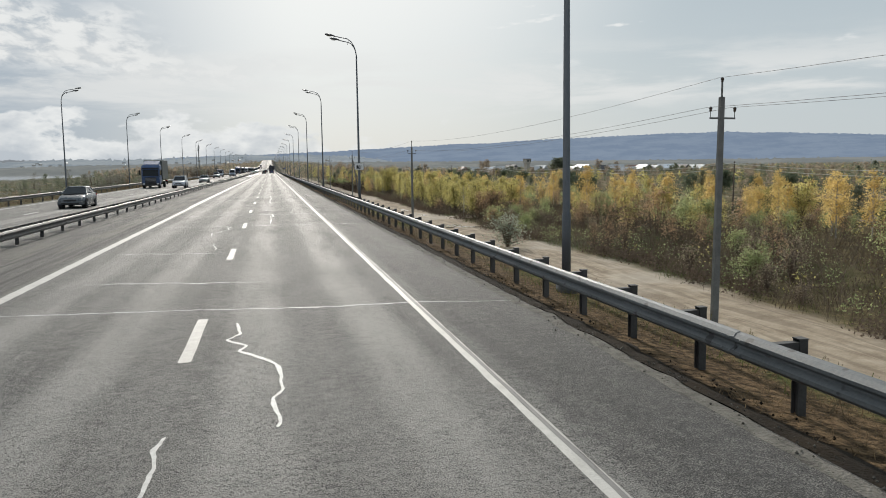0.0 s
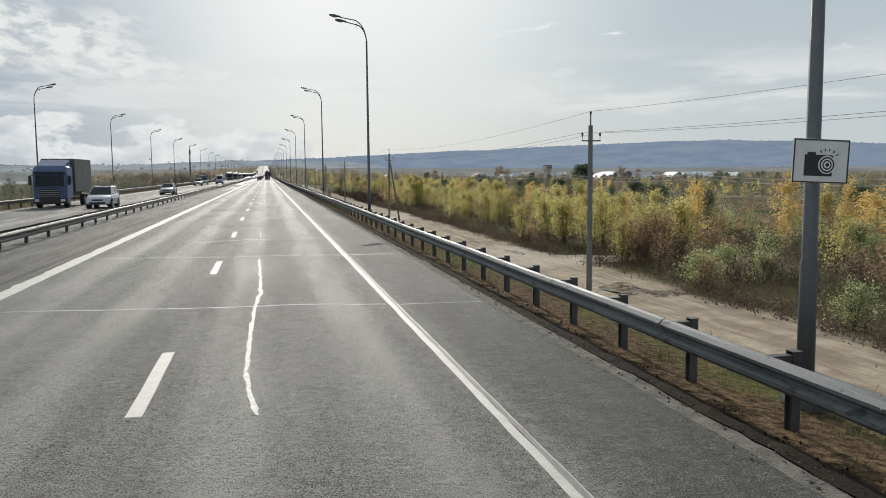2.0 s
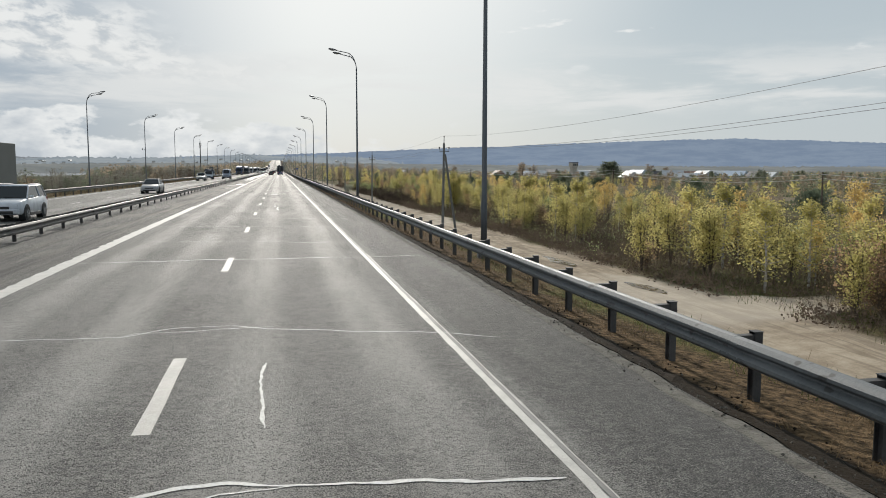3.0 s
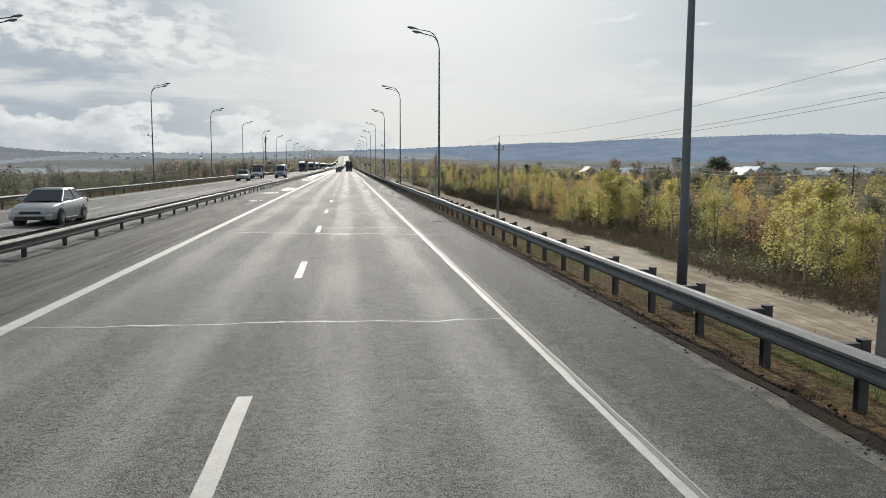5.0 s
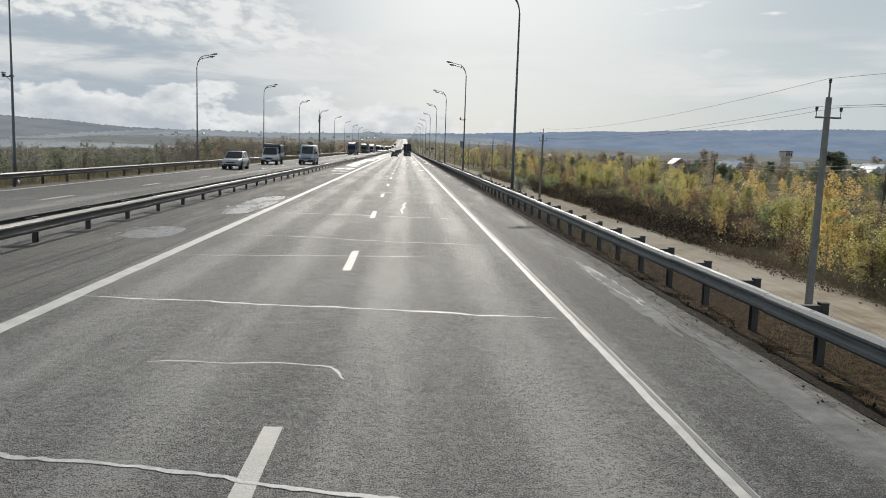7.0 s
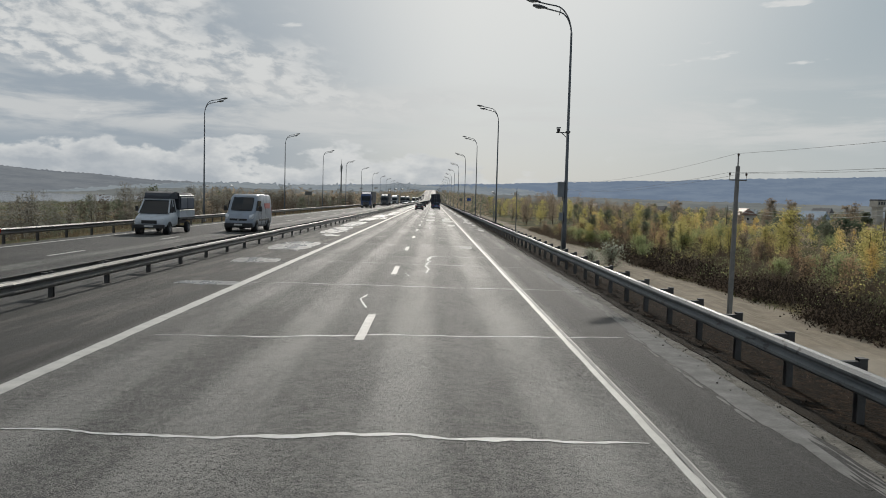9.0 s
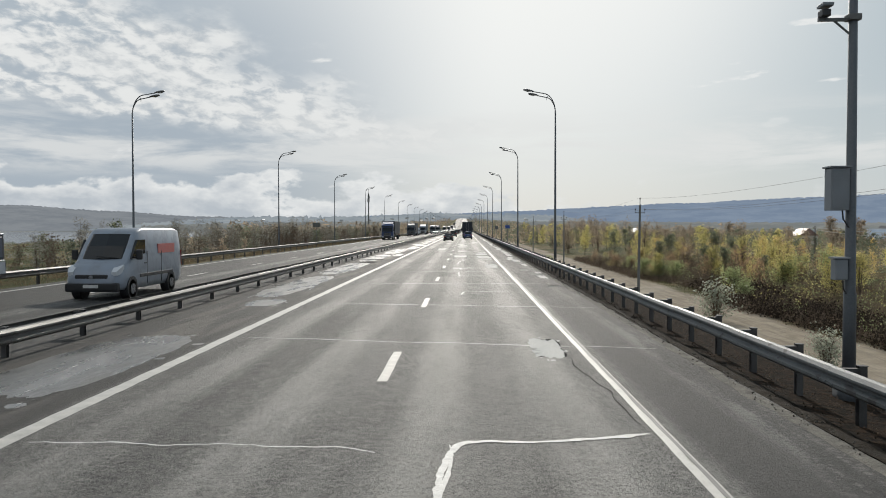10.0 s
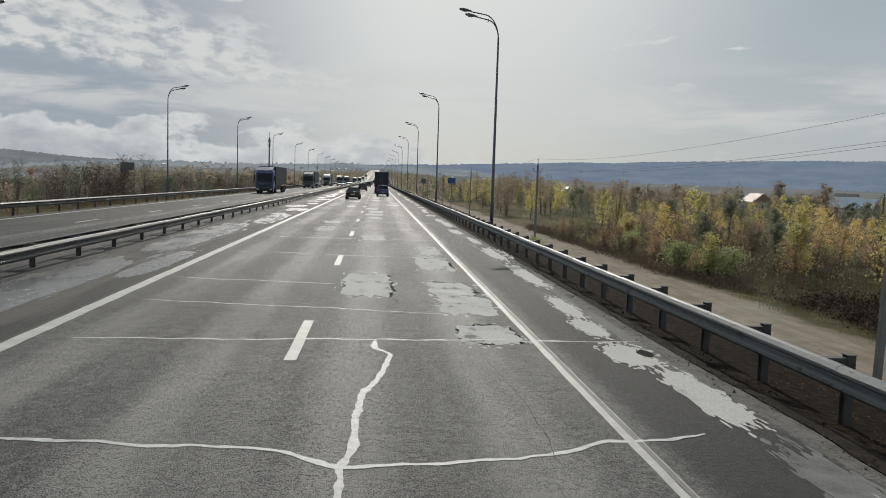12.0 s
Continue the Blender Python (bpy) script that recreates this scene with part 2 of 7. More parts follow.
def build_ground(k):
    at = world_at(k)
    x, y, z = k.split(at)
    big, mid = k.noise(at, 0.045, 4.0, 0.6), k.noise(at, 0.6, 5.0, 0.65)
    small = k.noise(at, 7.0, 4.0, 0.7)
    wob = k.math("ADD", k.math("MULTIPLY", k.math("SUBTRACT", k.noise(k.scaled(at, 0.0, 1.0, 0.0), 0.05, 3.0), 0.5), 6.5),
                 k.math("MULTIPLY", k.math("SUBTRACT", mid, 0.5), 2.4))
    xx = k.math("ADD", x, wob)
    # a turning place where the track runs into the wood
    bay = k.math("MULTIPLY", 5.5, k.math("MULTIPLY", k.ramp(y, 111.5, 114.0), k.ramp(y, 119.0, 116.5)))
    grass = k.mix(k.ramp(k.math("ADD", k.math("MULTIPLY", mid, 0.6), k.math("MULTIPLY", small, 0.4)), 0.34, 0.66), (0.062, 0.055, 0.030), (0.200, 0.158, 0.084))
    grass = k.mix(k.ramp(big, 0.42, 0.62), grass, (0.055, 0.062, 0.026))
    sand = k.mix(k.ramp(k.math("ADD", k.math("MULTIPLY", mid, 0.7), k.math("MULTIPLY", small, 0.3)), 0.3, 0.7), (0.25, 0.20, 0.145), (0.46, 0.39, 0.30))
    tyre = k.noise(k.scaled(at, 1.5, 0.13, 1.0), 1.0, 3.0, 0.55, 0.8)
    sand = k.mix(k.ramp(tyre, 0.42, 0.62, 0.0, 0.55), sand, (0.17, 0.135, 0.10))
    sand = k.mix(k.ramp(big, 0.50, 0.62, 0.0, 0.5), sand, (0.50, 0.45, 0.38))
    sand = k.mix(k.math("MULTIPLY", k.ramp(y, 190.0, 260.0), 0.45), sand, (0.17, 0.155, 0.125))
    track = k.math("MULTIPLY", k.ramp(xx, 15.9, 17.8), k.ramp(k.math("SUBTRACT", xx, bay), 26.8, 25.0))
    strip = k.math("MULTIPLY", k.ramp(k.noise(at, 0.03, 4.0, 0.6), 0.56, 0.62), k.math("MULTIPLY", k.ramp(x, 36.0, 47.0), k.ramp(x, 200.0, 150.0)))
    color = k.mix(k.math("MAXIMUM", track, k.math("MULTIPLY", strip, 0.6)), grass, sand)
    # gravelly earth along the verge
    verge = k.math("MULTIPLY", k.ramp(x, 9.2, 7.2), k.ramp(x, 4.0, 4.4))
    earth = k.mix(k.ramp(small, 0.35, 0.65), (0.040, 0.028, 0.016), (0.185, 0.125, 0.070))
    # Farther along it turns near black: dark soil, with the barrier's shade painted in.
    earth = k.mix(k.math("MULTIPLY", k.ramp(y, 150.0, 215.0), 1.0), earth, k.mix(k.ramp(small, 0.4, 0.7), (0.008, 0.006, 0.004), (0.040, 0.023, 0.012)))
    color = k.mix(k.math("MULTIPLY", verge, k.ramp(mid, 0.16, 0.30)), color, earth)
    lawn = k.math("MULTIPLY", k.math("MULTIPLY", k.ramp(xx, 5.9, 6.6), k.ramp(xx, 14.5, 11.5)), k.math("MULTIPLY", k.ramp(k.noise(at, 0.11, 3.0, 0.6), 0.40, 0.52), k.ramp(y, 190.0, 120.0)))
    color = k.mix(k.math("MULTIPLY", lawn, 0.85), color, k.mix(k.ramp(small, 0.35, 0.65), (0.055, 0.075, 0.018), (0.135, 0.155, 0.045)))
    gravel = k.math("MULTIPLY", k.ramp(x, 5.0, 4.65), k.ramp(x, 4.2, 4.6))
    grey = k.mix(k.ramp(small, 0.35, 0.68), (0.030, 0.027, 0.022), (0.115, 0.100, 0.080))
    late = k.ramp(y, 160.0, 230.0)
    color = k.mix(k.math("MULTIPLY", gravel, k.math("SUBTRACT", 0.9, k.math("MULTIPLY", late, 0.6))), color, grey)
    # black wet soil where the pavement breaks off, the rail's shade painted into it
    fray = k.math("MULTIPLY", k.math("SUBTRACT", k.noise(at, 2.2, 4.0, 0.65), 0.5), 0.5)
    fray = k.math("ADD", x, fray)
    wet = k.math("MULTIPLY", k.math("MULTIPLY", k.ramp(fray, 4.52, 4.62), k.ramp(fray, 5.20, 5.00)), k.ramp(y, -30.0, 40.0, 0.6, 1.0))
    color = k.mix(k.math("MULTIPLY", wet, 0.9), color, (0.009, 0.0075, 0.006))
    relief = k.math("MULTIPLY", k.math("ADD", small, mid), k.math("SUBTRACT", 1.0, k.math("MULTIPLY", track, 0.7)))
    return principled(k, color, 0.95, 0.0, relief, 0.12, 0.05)


def grey(c, share=0.13):
    """A colour drawn a little towards grey."""
    m = sum(c) / 3
    return tuple(v + share * (m - v) for v in c)


def leaf_material(name, a, b, glow=0.5):
    """Thin leaves: lit from the front, and shining through from behind."""

    def build(k):
        island = k.add("ShaderNodeNewGeometry").outputs["Random Per Island"]
        rnd = k.add("ShaderNodeObjectInfo").outputs["Random"]
        clump = k.ramp(k.noise(world_at(k), 0.33, 2.0, 0.5), 0.32, 0.68)
        v = k.math("ADD", k.math("MULTIPLY", island, 0.42), k.math("ADD", k.math("MULTIPLY", rnd, 0.26), k.math("MULTIPLY", clump, 0.32)))
        color = k.mix(v, grey(a), grey(b))
        d, t = k.add("ShaderNodeBsdfDiffuse"), k.add("ShaderNodeBsdfTranslucent")
        k.link(color, d.inputs["Color"])
        k.link(color, t.inputs["Color"])
        m = k.add("ShaderNodeMixShader", Fac=glow)
        k.link(d.outputs[0], m.inputs[1])
        k.link(t.outputs[0], m.inputs[2])
        return m.outputs[0]

    return material(name, build)


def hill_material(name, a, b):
    """Woods kilometres away; the pale haze of the air between is put into a glowing colour."""

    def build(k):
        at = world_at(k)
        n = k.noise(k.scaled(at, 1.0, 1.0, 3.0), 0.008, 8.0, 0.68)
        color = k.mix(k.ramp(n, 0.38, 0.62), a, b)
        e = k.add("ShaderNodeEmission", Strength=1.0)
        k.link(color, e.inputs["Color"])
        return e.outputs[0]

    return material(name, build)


def paint(name, color, rough=0.25, metal=0.0):
    def build(k):
        at = k.add("ShaderNodeTexCoord").outputs["Object"]
        dust = k.ramp(k.noise(at, 2.5, 4.0, 0.6), 0.35, 0.75, 0.0, 0.3)
        return principled(k, k.mix(dust, color, (0.20, 0.19, 0.17)), k.ramp(dust, 0.0, 0.3, rough, rough + 0.25), metal)

    return material(name, build)


ASPHALT = material("asphalt", build_asphalt)
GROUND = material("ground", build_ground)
LINE = worn("road_paint", (0.24, 0.235, 0.215), (0.49, 0.48, 0.45), (0.5, 0.75), 0.0, 3.0, 45.0, 0.004)
SEAL = worn("crack_seal", (0.27, 0.27, 0.26), (0.60, 0.60, 0.58), (0.55, 0.75), 0.0, 7.0, 40.0, 0.004)
def build_patch(k):
    at = world_at(k)
    big, fine = k.noise(k.scaled(at, 1.0, 0.55, 1.0), 2.4, 6.0, 0.68), k.noise(at, 26.0, 3.0, 0.7)
    pale = k.mix(k.ramp(fine, 0.3, 0.7), (0.34, 0.34, 0.325), (0.56, 0.56, 0.54))
    color = k.mix(k.ramp(big, 0.54, 0.66, 0.0, 0.7), pale, (0.10, 0.098, 0.094))
    return principled(k, color, k.ramp(big, 0.4, 0.6, 0.7, 0.88), 0.0, k.math("ADD", big, fine), 0.012, 0.1)


PATCH = material("repair_patch", build_patch)


def build_sand(k):
    at = world_at(k)
    big, fine = k.noise(k.scaled(at, 1.0, 0.4, 1.0), 1.8, 5.0, 0.7), k.noise(at, 34.0, 3.0, 0.7)
    pale = k.mix(k.ramp(fine, 0.3, 0.7), (0.38, 0.37, 0.35), (0.64, 0.625, 0.595))
    color = k.mix(k.ramp(k.math("ADD", k.math("MULTIPLY", big, 0.6), k.math("MULTIPLY", fine, 0.4)), 0.58, 0.68), pale, (0.12, 0.117, 0.110))
    return principled(k, color, 0.85, 0.0, fine, 0.01, 0.2)


def build_wet(k):
    at = world_at(k)
    big, fine = k.noise(k.scaled(at, 1.0, 0.25, 1.0), 1.4, 5.0, 0.65), k.noise(at, 30.0, 3.0, 0.7)
    color = k.mix(k.ramp(fine, 0.3, 0.7), (0.055, 0.055, 0.053), (0.135, 0.132, 0.126))
    return principled(k, color, k.ramp(big, 0.42, 0.66, 0.24, 0.52), 0.0, fine, 0.0006, 0.5)


SAND = material("shoulder_sand", build_sand)
DUST = worn("grey_dust", (0.12, 0.118, 0.113), (0.26, 0.255, 0.245), (0.85, 0.95), 0.0, 3.0, 34.0, 0.006, 0.1)
WET = material("wet_asphalt", build_wet)
TAR = worn("dark_crack", (0.010, 0.010, 0.010), (0.032, 0.032, 0.031), (0.88, 0.96), 0.0, 6.0, 60.0, 0.003, 0.03)
def build_zinc(k):
    at = world_at(k)
    big, fine = k.noise(k.scaled(at, 1.0, 0.35, 1.0), 1.8, 5.0, 0.6), k.noise(at, 30.0, 3.0, 0.6)
    color = k.mix(k.ramp(k.math("ADD", k.math("MULTIPLY", big, 0.7), k.math("MULTIPLY", fine, 0.3)), 0.3, 0.7), (0.068, 0.077, 0.081), (0.150, 0.162, 0.168))
    spots = k.ramp(k.noise(k.scaled(at, 1.0, 0.6, 1.0), 6.5, 2.0, 0.4), 0.64, 0.69)
    color = k.mix(k.math("MULTIPLY", spots, 0.8), color, (0.035, 0.034, 0.032))
    return principled(k, color, k.ramp(big, 0.3, 0.7, 0.45, 0.7), 0.3, fine, 0.002)


ZINC = material("galvanised_steel", build_zinc)
POSTSTEEL = worn("dark_post_steel", (0.040, 0.040, 0.040), (0.095, 0.094, 0.092), (0.5, 0.75), 0.2, 3.0, 40.0, 0.002)
# a darker steel for the median and far rails
DARKSTEEL = worn("dark_steel", (0.055, 0.053, 0.050), (0.135, 0.131, 0.125), (0.40, 0.60), 0.3, 1.2, 30.0, 0.002)
DULL = worn("weathered_steel", (0.10, 0.105, 0.105), (0.21, 0.215, 0.21), (0.5, 0.8), 0.3, 3.0, 40.0, 0.002)
POLE = worn("painted_pole", (0.075, 0.086, 0.097), (0.145, 0.157, 0.17), (0.45, 0.65), 0.4, 1.0, 30.0, 0.002)
HEAD = worn("lamp_housing", (0.09, 0.09, 0.095), (0.16, 0.16, 0.165), (0.4, 0.6), 0.2, 4.0)
LENS = worn("lamp_lens", (0.42, 0.44, 0.45), (0.55, 0.57, 0.58), (0.15, 0.3), 0.0, 4.0)
CONCRETE = worn("old_concrete", (0.11, 0.112, 0.113), (0.24, 0.24, 0.235), (0.75, 0.95), 0.0, 1.5, 25.0, 0.004)
PORCELAIN = worn("brown_insulator", (0.035, 0.02, 0.015), (0.06, 0.035, 0.025), (0.15, 0.3))
WIRE = worn("wire", (0.10, 0.10, 0.105), (0.18, 0.18, 0.185), (0.4, 0.6), 0.6)
BARK = worn("bark", (0.045, 0.035, 0.027), (0.13, 0.105, 0.085), (0.8, 0.95), 0.0, 3.0, 30.0, 0.01)
BIRCH = worn("birch_bark", (0.10, 0.09, 0.08), (0.48, 0.46, 0.43), (0.7, 0.9), 0.0, 5.0, 18.0, 0.006)
TWIG = worn("twigs", (0.085, 0.062, 0.046), (0.19, 0.14, 0.10), (0.8, 0.95), 0.0, 3.0, 30.0, 0.01)
GOLD = leaf_material("golden_leaves", (0.480, 0.320, 0.078), (0.860, 0.640, 0.225), 0.76)
LIME = leaf_material("yellow_green_leaves", (0.318, 0.288, 0.082), (0.715, 0.630, 0.220), 0.77)
GREEN = leaf_material("green_leaves", (0.183, 0.226, 0.104), (0.488, 0.537, 0.232), 0.74)
RUST = leaf_material("rusty_leaves", (0.255, 0.165, 0.100), (0.560, 0.370, 0.205), 0.70)
DARK = leaf_material("dark_green_leaves", (0.084, 0.111, 0.076), (0.182, 0.216, 0.135), 0.5)
# Greyish bare twigs, lightened further so the far woods' haze is in the colour.
GREYBROWN = leaf_material("grey_brown_twigs", (0.240, 0.198, 0.150), (0.480, 0.378, 0.264), 0.58)
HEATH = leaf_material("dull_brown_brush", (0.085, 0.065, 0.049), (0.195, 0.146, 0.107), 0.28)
# Bare grey twigs; their paleness also carries haze put into the colour.
BAREBROWN = leaf_material("bare_grey_twigs", (0.172, 0.168, 0.144), (0.345, 0.328, 0.270), 0.55)
GREYGREEN = leaf_material("grey_green_needles", (0.126, 0.154, 0.108), (0.288, 0.300, 0.198), 0.55)
DRY = leaf_material("dry_stalks", (0.108, 0.082, 0.048), (0.276, 0.210, 0.120), 0.35)
SILVER = leaf_material("pale_seed_heads", (0.25, 0.28, 0.20), (0.54, 0.56, 0.45), 0.6)
MOSS = leaf_material("verge_grass", (0.06, 0.085, 0.022), (0.17, 0.17, 0.06), 0.4)
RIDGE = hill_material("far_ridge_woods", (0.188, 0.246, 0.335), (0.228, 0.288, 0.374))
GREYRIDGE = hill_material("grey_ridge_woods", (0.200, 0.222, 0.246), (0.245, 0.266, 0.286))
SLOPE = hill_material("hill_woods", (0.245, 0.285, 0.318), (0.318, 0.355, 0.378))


# ---------------------------------------------------------------- mesh helpers
def mesh_of(name, verts, faces, mats, smooth=False):
    me = bpy.data.meshes.new(name)
    me.from_pydata(verts, [], faces)
    for m in mats if isinstance(mats, (list, tuple)) else [mats]:
        me.materials.append(m)
    if smooth:
        me.shade_smooth()
    me.update()
    return me


def from_bm(name, bm, mat, smooth=False):
    me = bpy.data.meshes.new(name)
    bmesh.ops.recalc_face_normals(bm, faces=bm.faces)
    bm.to_mesh(me)
    bm.free()
    me.materials.append(mat)
    if smooth:
        me.shade_smooth()
    return me


def part(name, data, parent, label=""):
    """One mesh object under a thing or under a part."""
    ob = new(name, data)
    ob.parent = parent
    return tagged(ob, label)


def box(bm, cx, cy, cz, sx, sy, sz, bevel=0.0, turn=None):
    m = Matrix.Translation((cx, cy, cz))
    if turn is not None:
        m = m @ turn
    made = bmesh.ops.create_cube(bm, size=1.0, matrix=m @ Matrix.Diagonal((sx, sy, sz, 1)))
    if bevel > 0:
        edges = list({e for v in made["verts"] for e in v.link_edges})
        bmesh.ops.bevel(bm, geom=edges, offset=bevel, segments=2, affect="EDGES", profile=0.6)
    return bm


def tube(bm, points, radii, sides=8, caps=True):
    """A round bar along points."""
    rings = []
    for i, p in enumerate(points):
        p = Vector(p)
        a = Vector(points[max(i - 1, 0)])
        b = Vector(points[min(i + 1, len(points) - 1)])
        d = (b - a).normalized()
        side = d.cross(Vector((0.31, 0.17, 0.94)) if abs(d.z) < 0.9 else Vector((0, 1, 0))).normalized()
        other = d.cross(side)
        r = radii[i] if isinstance(radii, (list, tuple)) else radii
        rings.append([bm.verts.new(p + r * (math.cos(t) * side + math.sin(t) * other)) for t in (2 * math.pi * j / sides for j in range(sides))])
    for a, b in zip(rings, rings[1:]):
        for j in range(sides):
            bm.faces.new((a[j], a[(j + 1) % sides], b[(j + 1) % sides], b[j]))
    if caps:
        bm.faces.new(rings[0][::-1])
        bm.faces.new(rings[-1])
    return bm


def loft(bm, rings, closed=True, caps=True):
    """Skin over rings of equally many points."""
    rows = [[bm.verts.new(p) for p in ring] for ring in rings]
    n = len(rows[0])
    for a, b in zip(rows, rows[1:]):
        for j in range(n if closed else n - 1):
            bm.faces.new((a[j], a[(j + 1) % n], b[(j + 1) % n], b[j]))
    if caps:
        bm.faces.new(rows[0][::-1])
        bm.faces.new(rows[-1])
    return bm


def empty(name, label, category, group="", m=None):
    ob = new(name)
    ob.empty_display_size = 0.3
    if m is not None:
        ob.matrix_basis = m
    return tagged(ob, label, category, group)


rng = np.random.default_rng(7)


# ---------------------------------------------------------------- the lie of the land
def smooth(a, b, v):
    t = np.clip((np.asarray(v, float) - a) / (b - a), 0, 1)
    return t * t * (3 - 2 * t)


def rise(y):
    """The road climbs the far hill."""
    return 30.0 * smooth(900, 2700, y)


def lumps(x, y):
    return (np.sin(x * 0.21 + 1.3 * np.sin(y * 0.13)) * np.cos(y * 0.17 + 0.7 * np.sin(x * 0.11)) + 0.5 * np.sin(x * 0.57 + y * 0.39) * np.cos(y * 0.61 - x * 0.23))


def land(x, y):
    """Height of the ground outside the roads."""
    x, y = np.asarray(x, float), np.asarray(y, float)
    right = -0.15 - 0.22 * smooth(4.75, 6.8, x) - 4.65 * smooth(6.6, 16.0, x) + 0.5 * smooth(30, 62, x) - 1.0 * smooth(90, 190, x)
    left = -0.12 - 0.35 * smooth(-19.4, -23.5, x) - 3.0 * smooth(-24.0, -32.0, x) - 4.6 * smooth(-150, -330, x)
    z = np.where(x > -7, right, left)
    rough = 0.35 * lumps(x, y) * (smooth(26, 37, x) + smooth(-30, -40, x)) + 0.05 * lumps(x * 5, y * 3) * (smooth(6.5, 9, x) + smooth(-20, -24, x))
    ruts = -0.09 * (np.exp(-((x - 20.0 - 0.8 * np.sin(y * 0.05)) / 0.32) ** 2) + np.exp(-((x - 22.2 - 0.8 * np.sin(y * 0.05)) / 0.32) ** 2))
    return z + rough + ruts + rise(y) * np.exp(-((x / 170.0) ** 2))


def outward(x, y):
    """The plants are laid out on a narrow strip; the low ground is wider and lies farther on. Gives the place, and how much the plants grow."""
    x = np.asarray(x, float)
    f = 0.38 * smooth(7, 14, x) * (1 - smooth(22, 70, x))
    return x * (1 + f), y + 30.0 * f, 1 + 0.8 * f


def grid_sheet(name, xs, ys, height, mat):
    gx, gy = np.meshgrid(xs, ys)
    gz = height(gx, gy)
    verts = np.stack([gx, gy, gz], -1).reshape(-1, 3)
    n, m = len(xs), len(ys)
    i = (np.arange(m - 1)[:, None] * n + np.arange(n - 1)[None]).ravel()
    faces = np.stack([i, i + 1, i + n + 1, i + n], -1)
    return mesh_of(name, verts.tolist(), faces.tolist(), mat, True)


xs = np.concatenate([[-4600, -3600, -2600, -1800, -1200, -800, -500, -330, -250, -200, -150, -110, -80, -60], np.arange(-48, -19, 2.0), [-19.0, -14, -7.05, -6.95, 0, 4.4, 4.75, 5.1, 5.5, 6.0, 6.5],
                     np.arange(7, 29, 0.4), np.arange(29, 98, 1.6), [100, 120, 150, 200, 280, 400, 600, 900, 1400, 2200, 3200, 4600]])
ys = np.concatenate([[-700, -300, -120, -60], np.arange(-30, 420, 1.6), np.arange(420, 700, 7), np.arange(700, 3000, 60), [3300, 4000, 4800]])
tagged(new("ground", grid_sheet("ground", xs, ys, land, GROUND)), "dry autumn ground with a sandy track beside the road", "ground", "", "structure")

road_x = np.array([-19.0, -18.1, -14.4, -10.4, -8.75, -5.3, -1.25, 2.5, 3.6, 4.3, 4.48])
road_y = np.concatenate([np.arange(-80, 700, 20.0), np.arange(700, 3000, 50.0)])


def road_height(x, y):
    fall = np.where(x > -8.7, 0.012 * (x - 0.6), -0.012 * (x + 14.4)) * 0.0
    return rise(y) + fall - 0.02 * smooth(4.3, 4.8, x)


road = tagged(new("road", grid_sheet("road", road_x, road_y, road_height, ASPHALT)), "worn grey asphalt dual carriageway with sealed cracks", "road", "", "structure")
bm = bmesh.new()
prev = None
for j in range(4000):
    y = -60 + j * 0.25
    n = noise.noise((0.0, y * 0.9, 2.0)) * 0.22 + noise.noise((5.0, y * 0.13, 1.0)) * 0.22 + noise.noise((3.0, y * 3.1, 7.0)) * 0.10
    inner, outer = (bm.verts.new(p) for p in ((4.26 + 0.4 * n, y, 0.003), (4.56 + 0.5 * n, y, -0.05)))
    mid = bm.verts.new((4.46 + 0.5 * n, y, 0.002 + 0.010 * noise.noise((9.0, y * 2.9, 0.0))))
    if prev:
        bm.faces.new((prev[0], prev[1], mid, inner))
        bm.faces.new((prev[1], prev[2], outer, mid))
    prev = (inner, mid, outer)
GRAVEL = worn("edge_gravel", (0.030, 0.028, 0.024), (0.230, 0.216, 0.190), (0.85, 0.95), 0.0, 3.0, 26.0, 0.05, 0.15)
edge_mesh = from_bm("gravel_edge", bm, GRAVEL, True)
bm = bmesh.new()
prev = None
for j in range(4000):
    y = -60 + j * 0.25
    n = noise.noise((0.0, y * 0.9, 2.0)) * 0.22 + noise.noise((5.0, y * 0.13, 1.0)) * 0.22 + noise.noise((3.0, y * 3.1, 7.0)) * 0.10
    m = noise.noise((21.0, y * 1.7, 2.0)) * 0.10 + noise.noise((23.0, y * 0.3, 2.0)) * 0.10
    row = [bm.verts.new(p) for p in ((4.50 + 0.5 * n, y, -0.004), (4.64 + 0.4 * n, y, -0.085 + 0.03 * noise.noise((11.0, y * 3.3, 0.0))), (4.86 + 0.3 * n + 0.5 * m, y, -0.105 + 0.05 * noise.noise((12.0, y * 2.3, 0.0))), (5.10 + 0.2 * n + m, y, -0.182))]
    if prev:
        for i in range(3):
            bm.faces.new((prev[i], prev[i + 1], row[i + 1], row[i]))
    prev = row
# Near-black: wet soil, plus the shade of step and rail put into the colour.
CLOD = worn("shaded_wet_earth", (0.007, 0.006, 0.005), (0.034, 0.026, 0.018), (0.8, 0.95), 0.0, 1.5, 20.0, 0.03, 0.06)
tagged(new("broken_edge", from_bm("broken_edge", bm, CLOD)), "dark wet earth along the broken edge of the road, shade put into its colour", "earth", "", "stuff")
tagged(new("gravel_edge", edge_mesh), "crumbling gravel edge of the road", "gravel", "", "stuff")

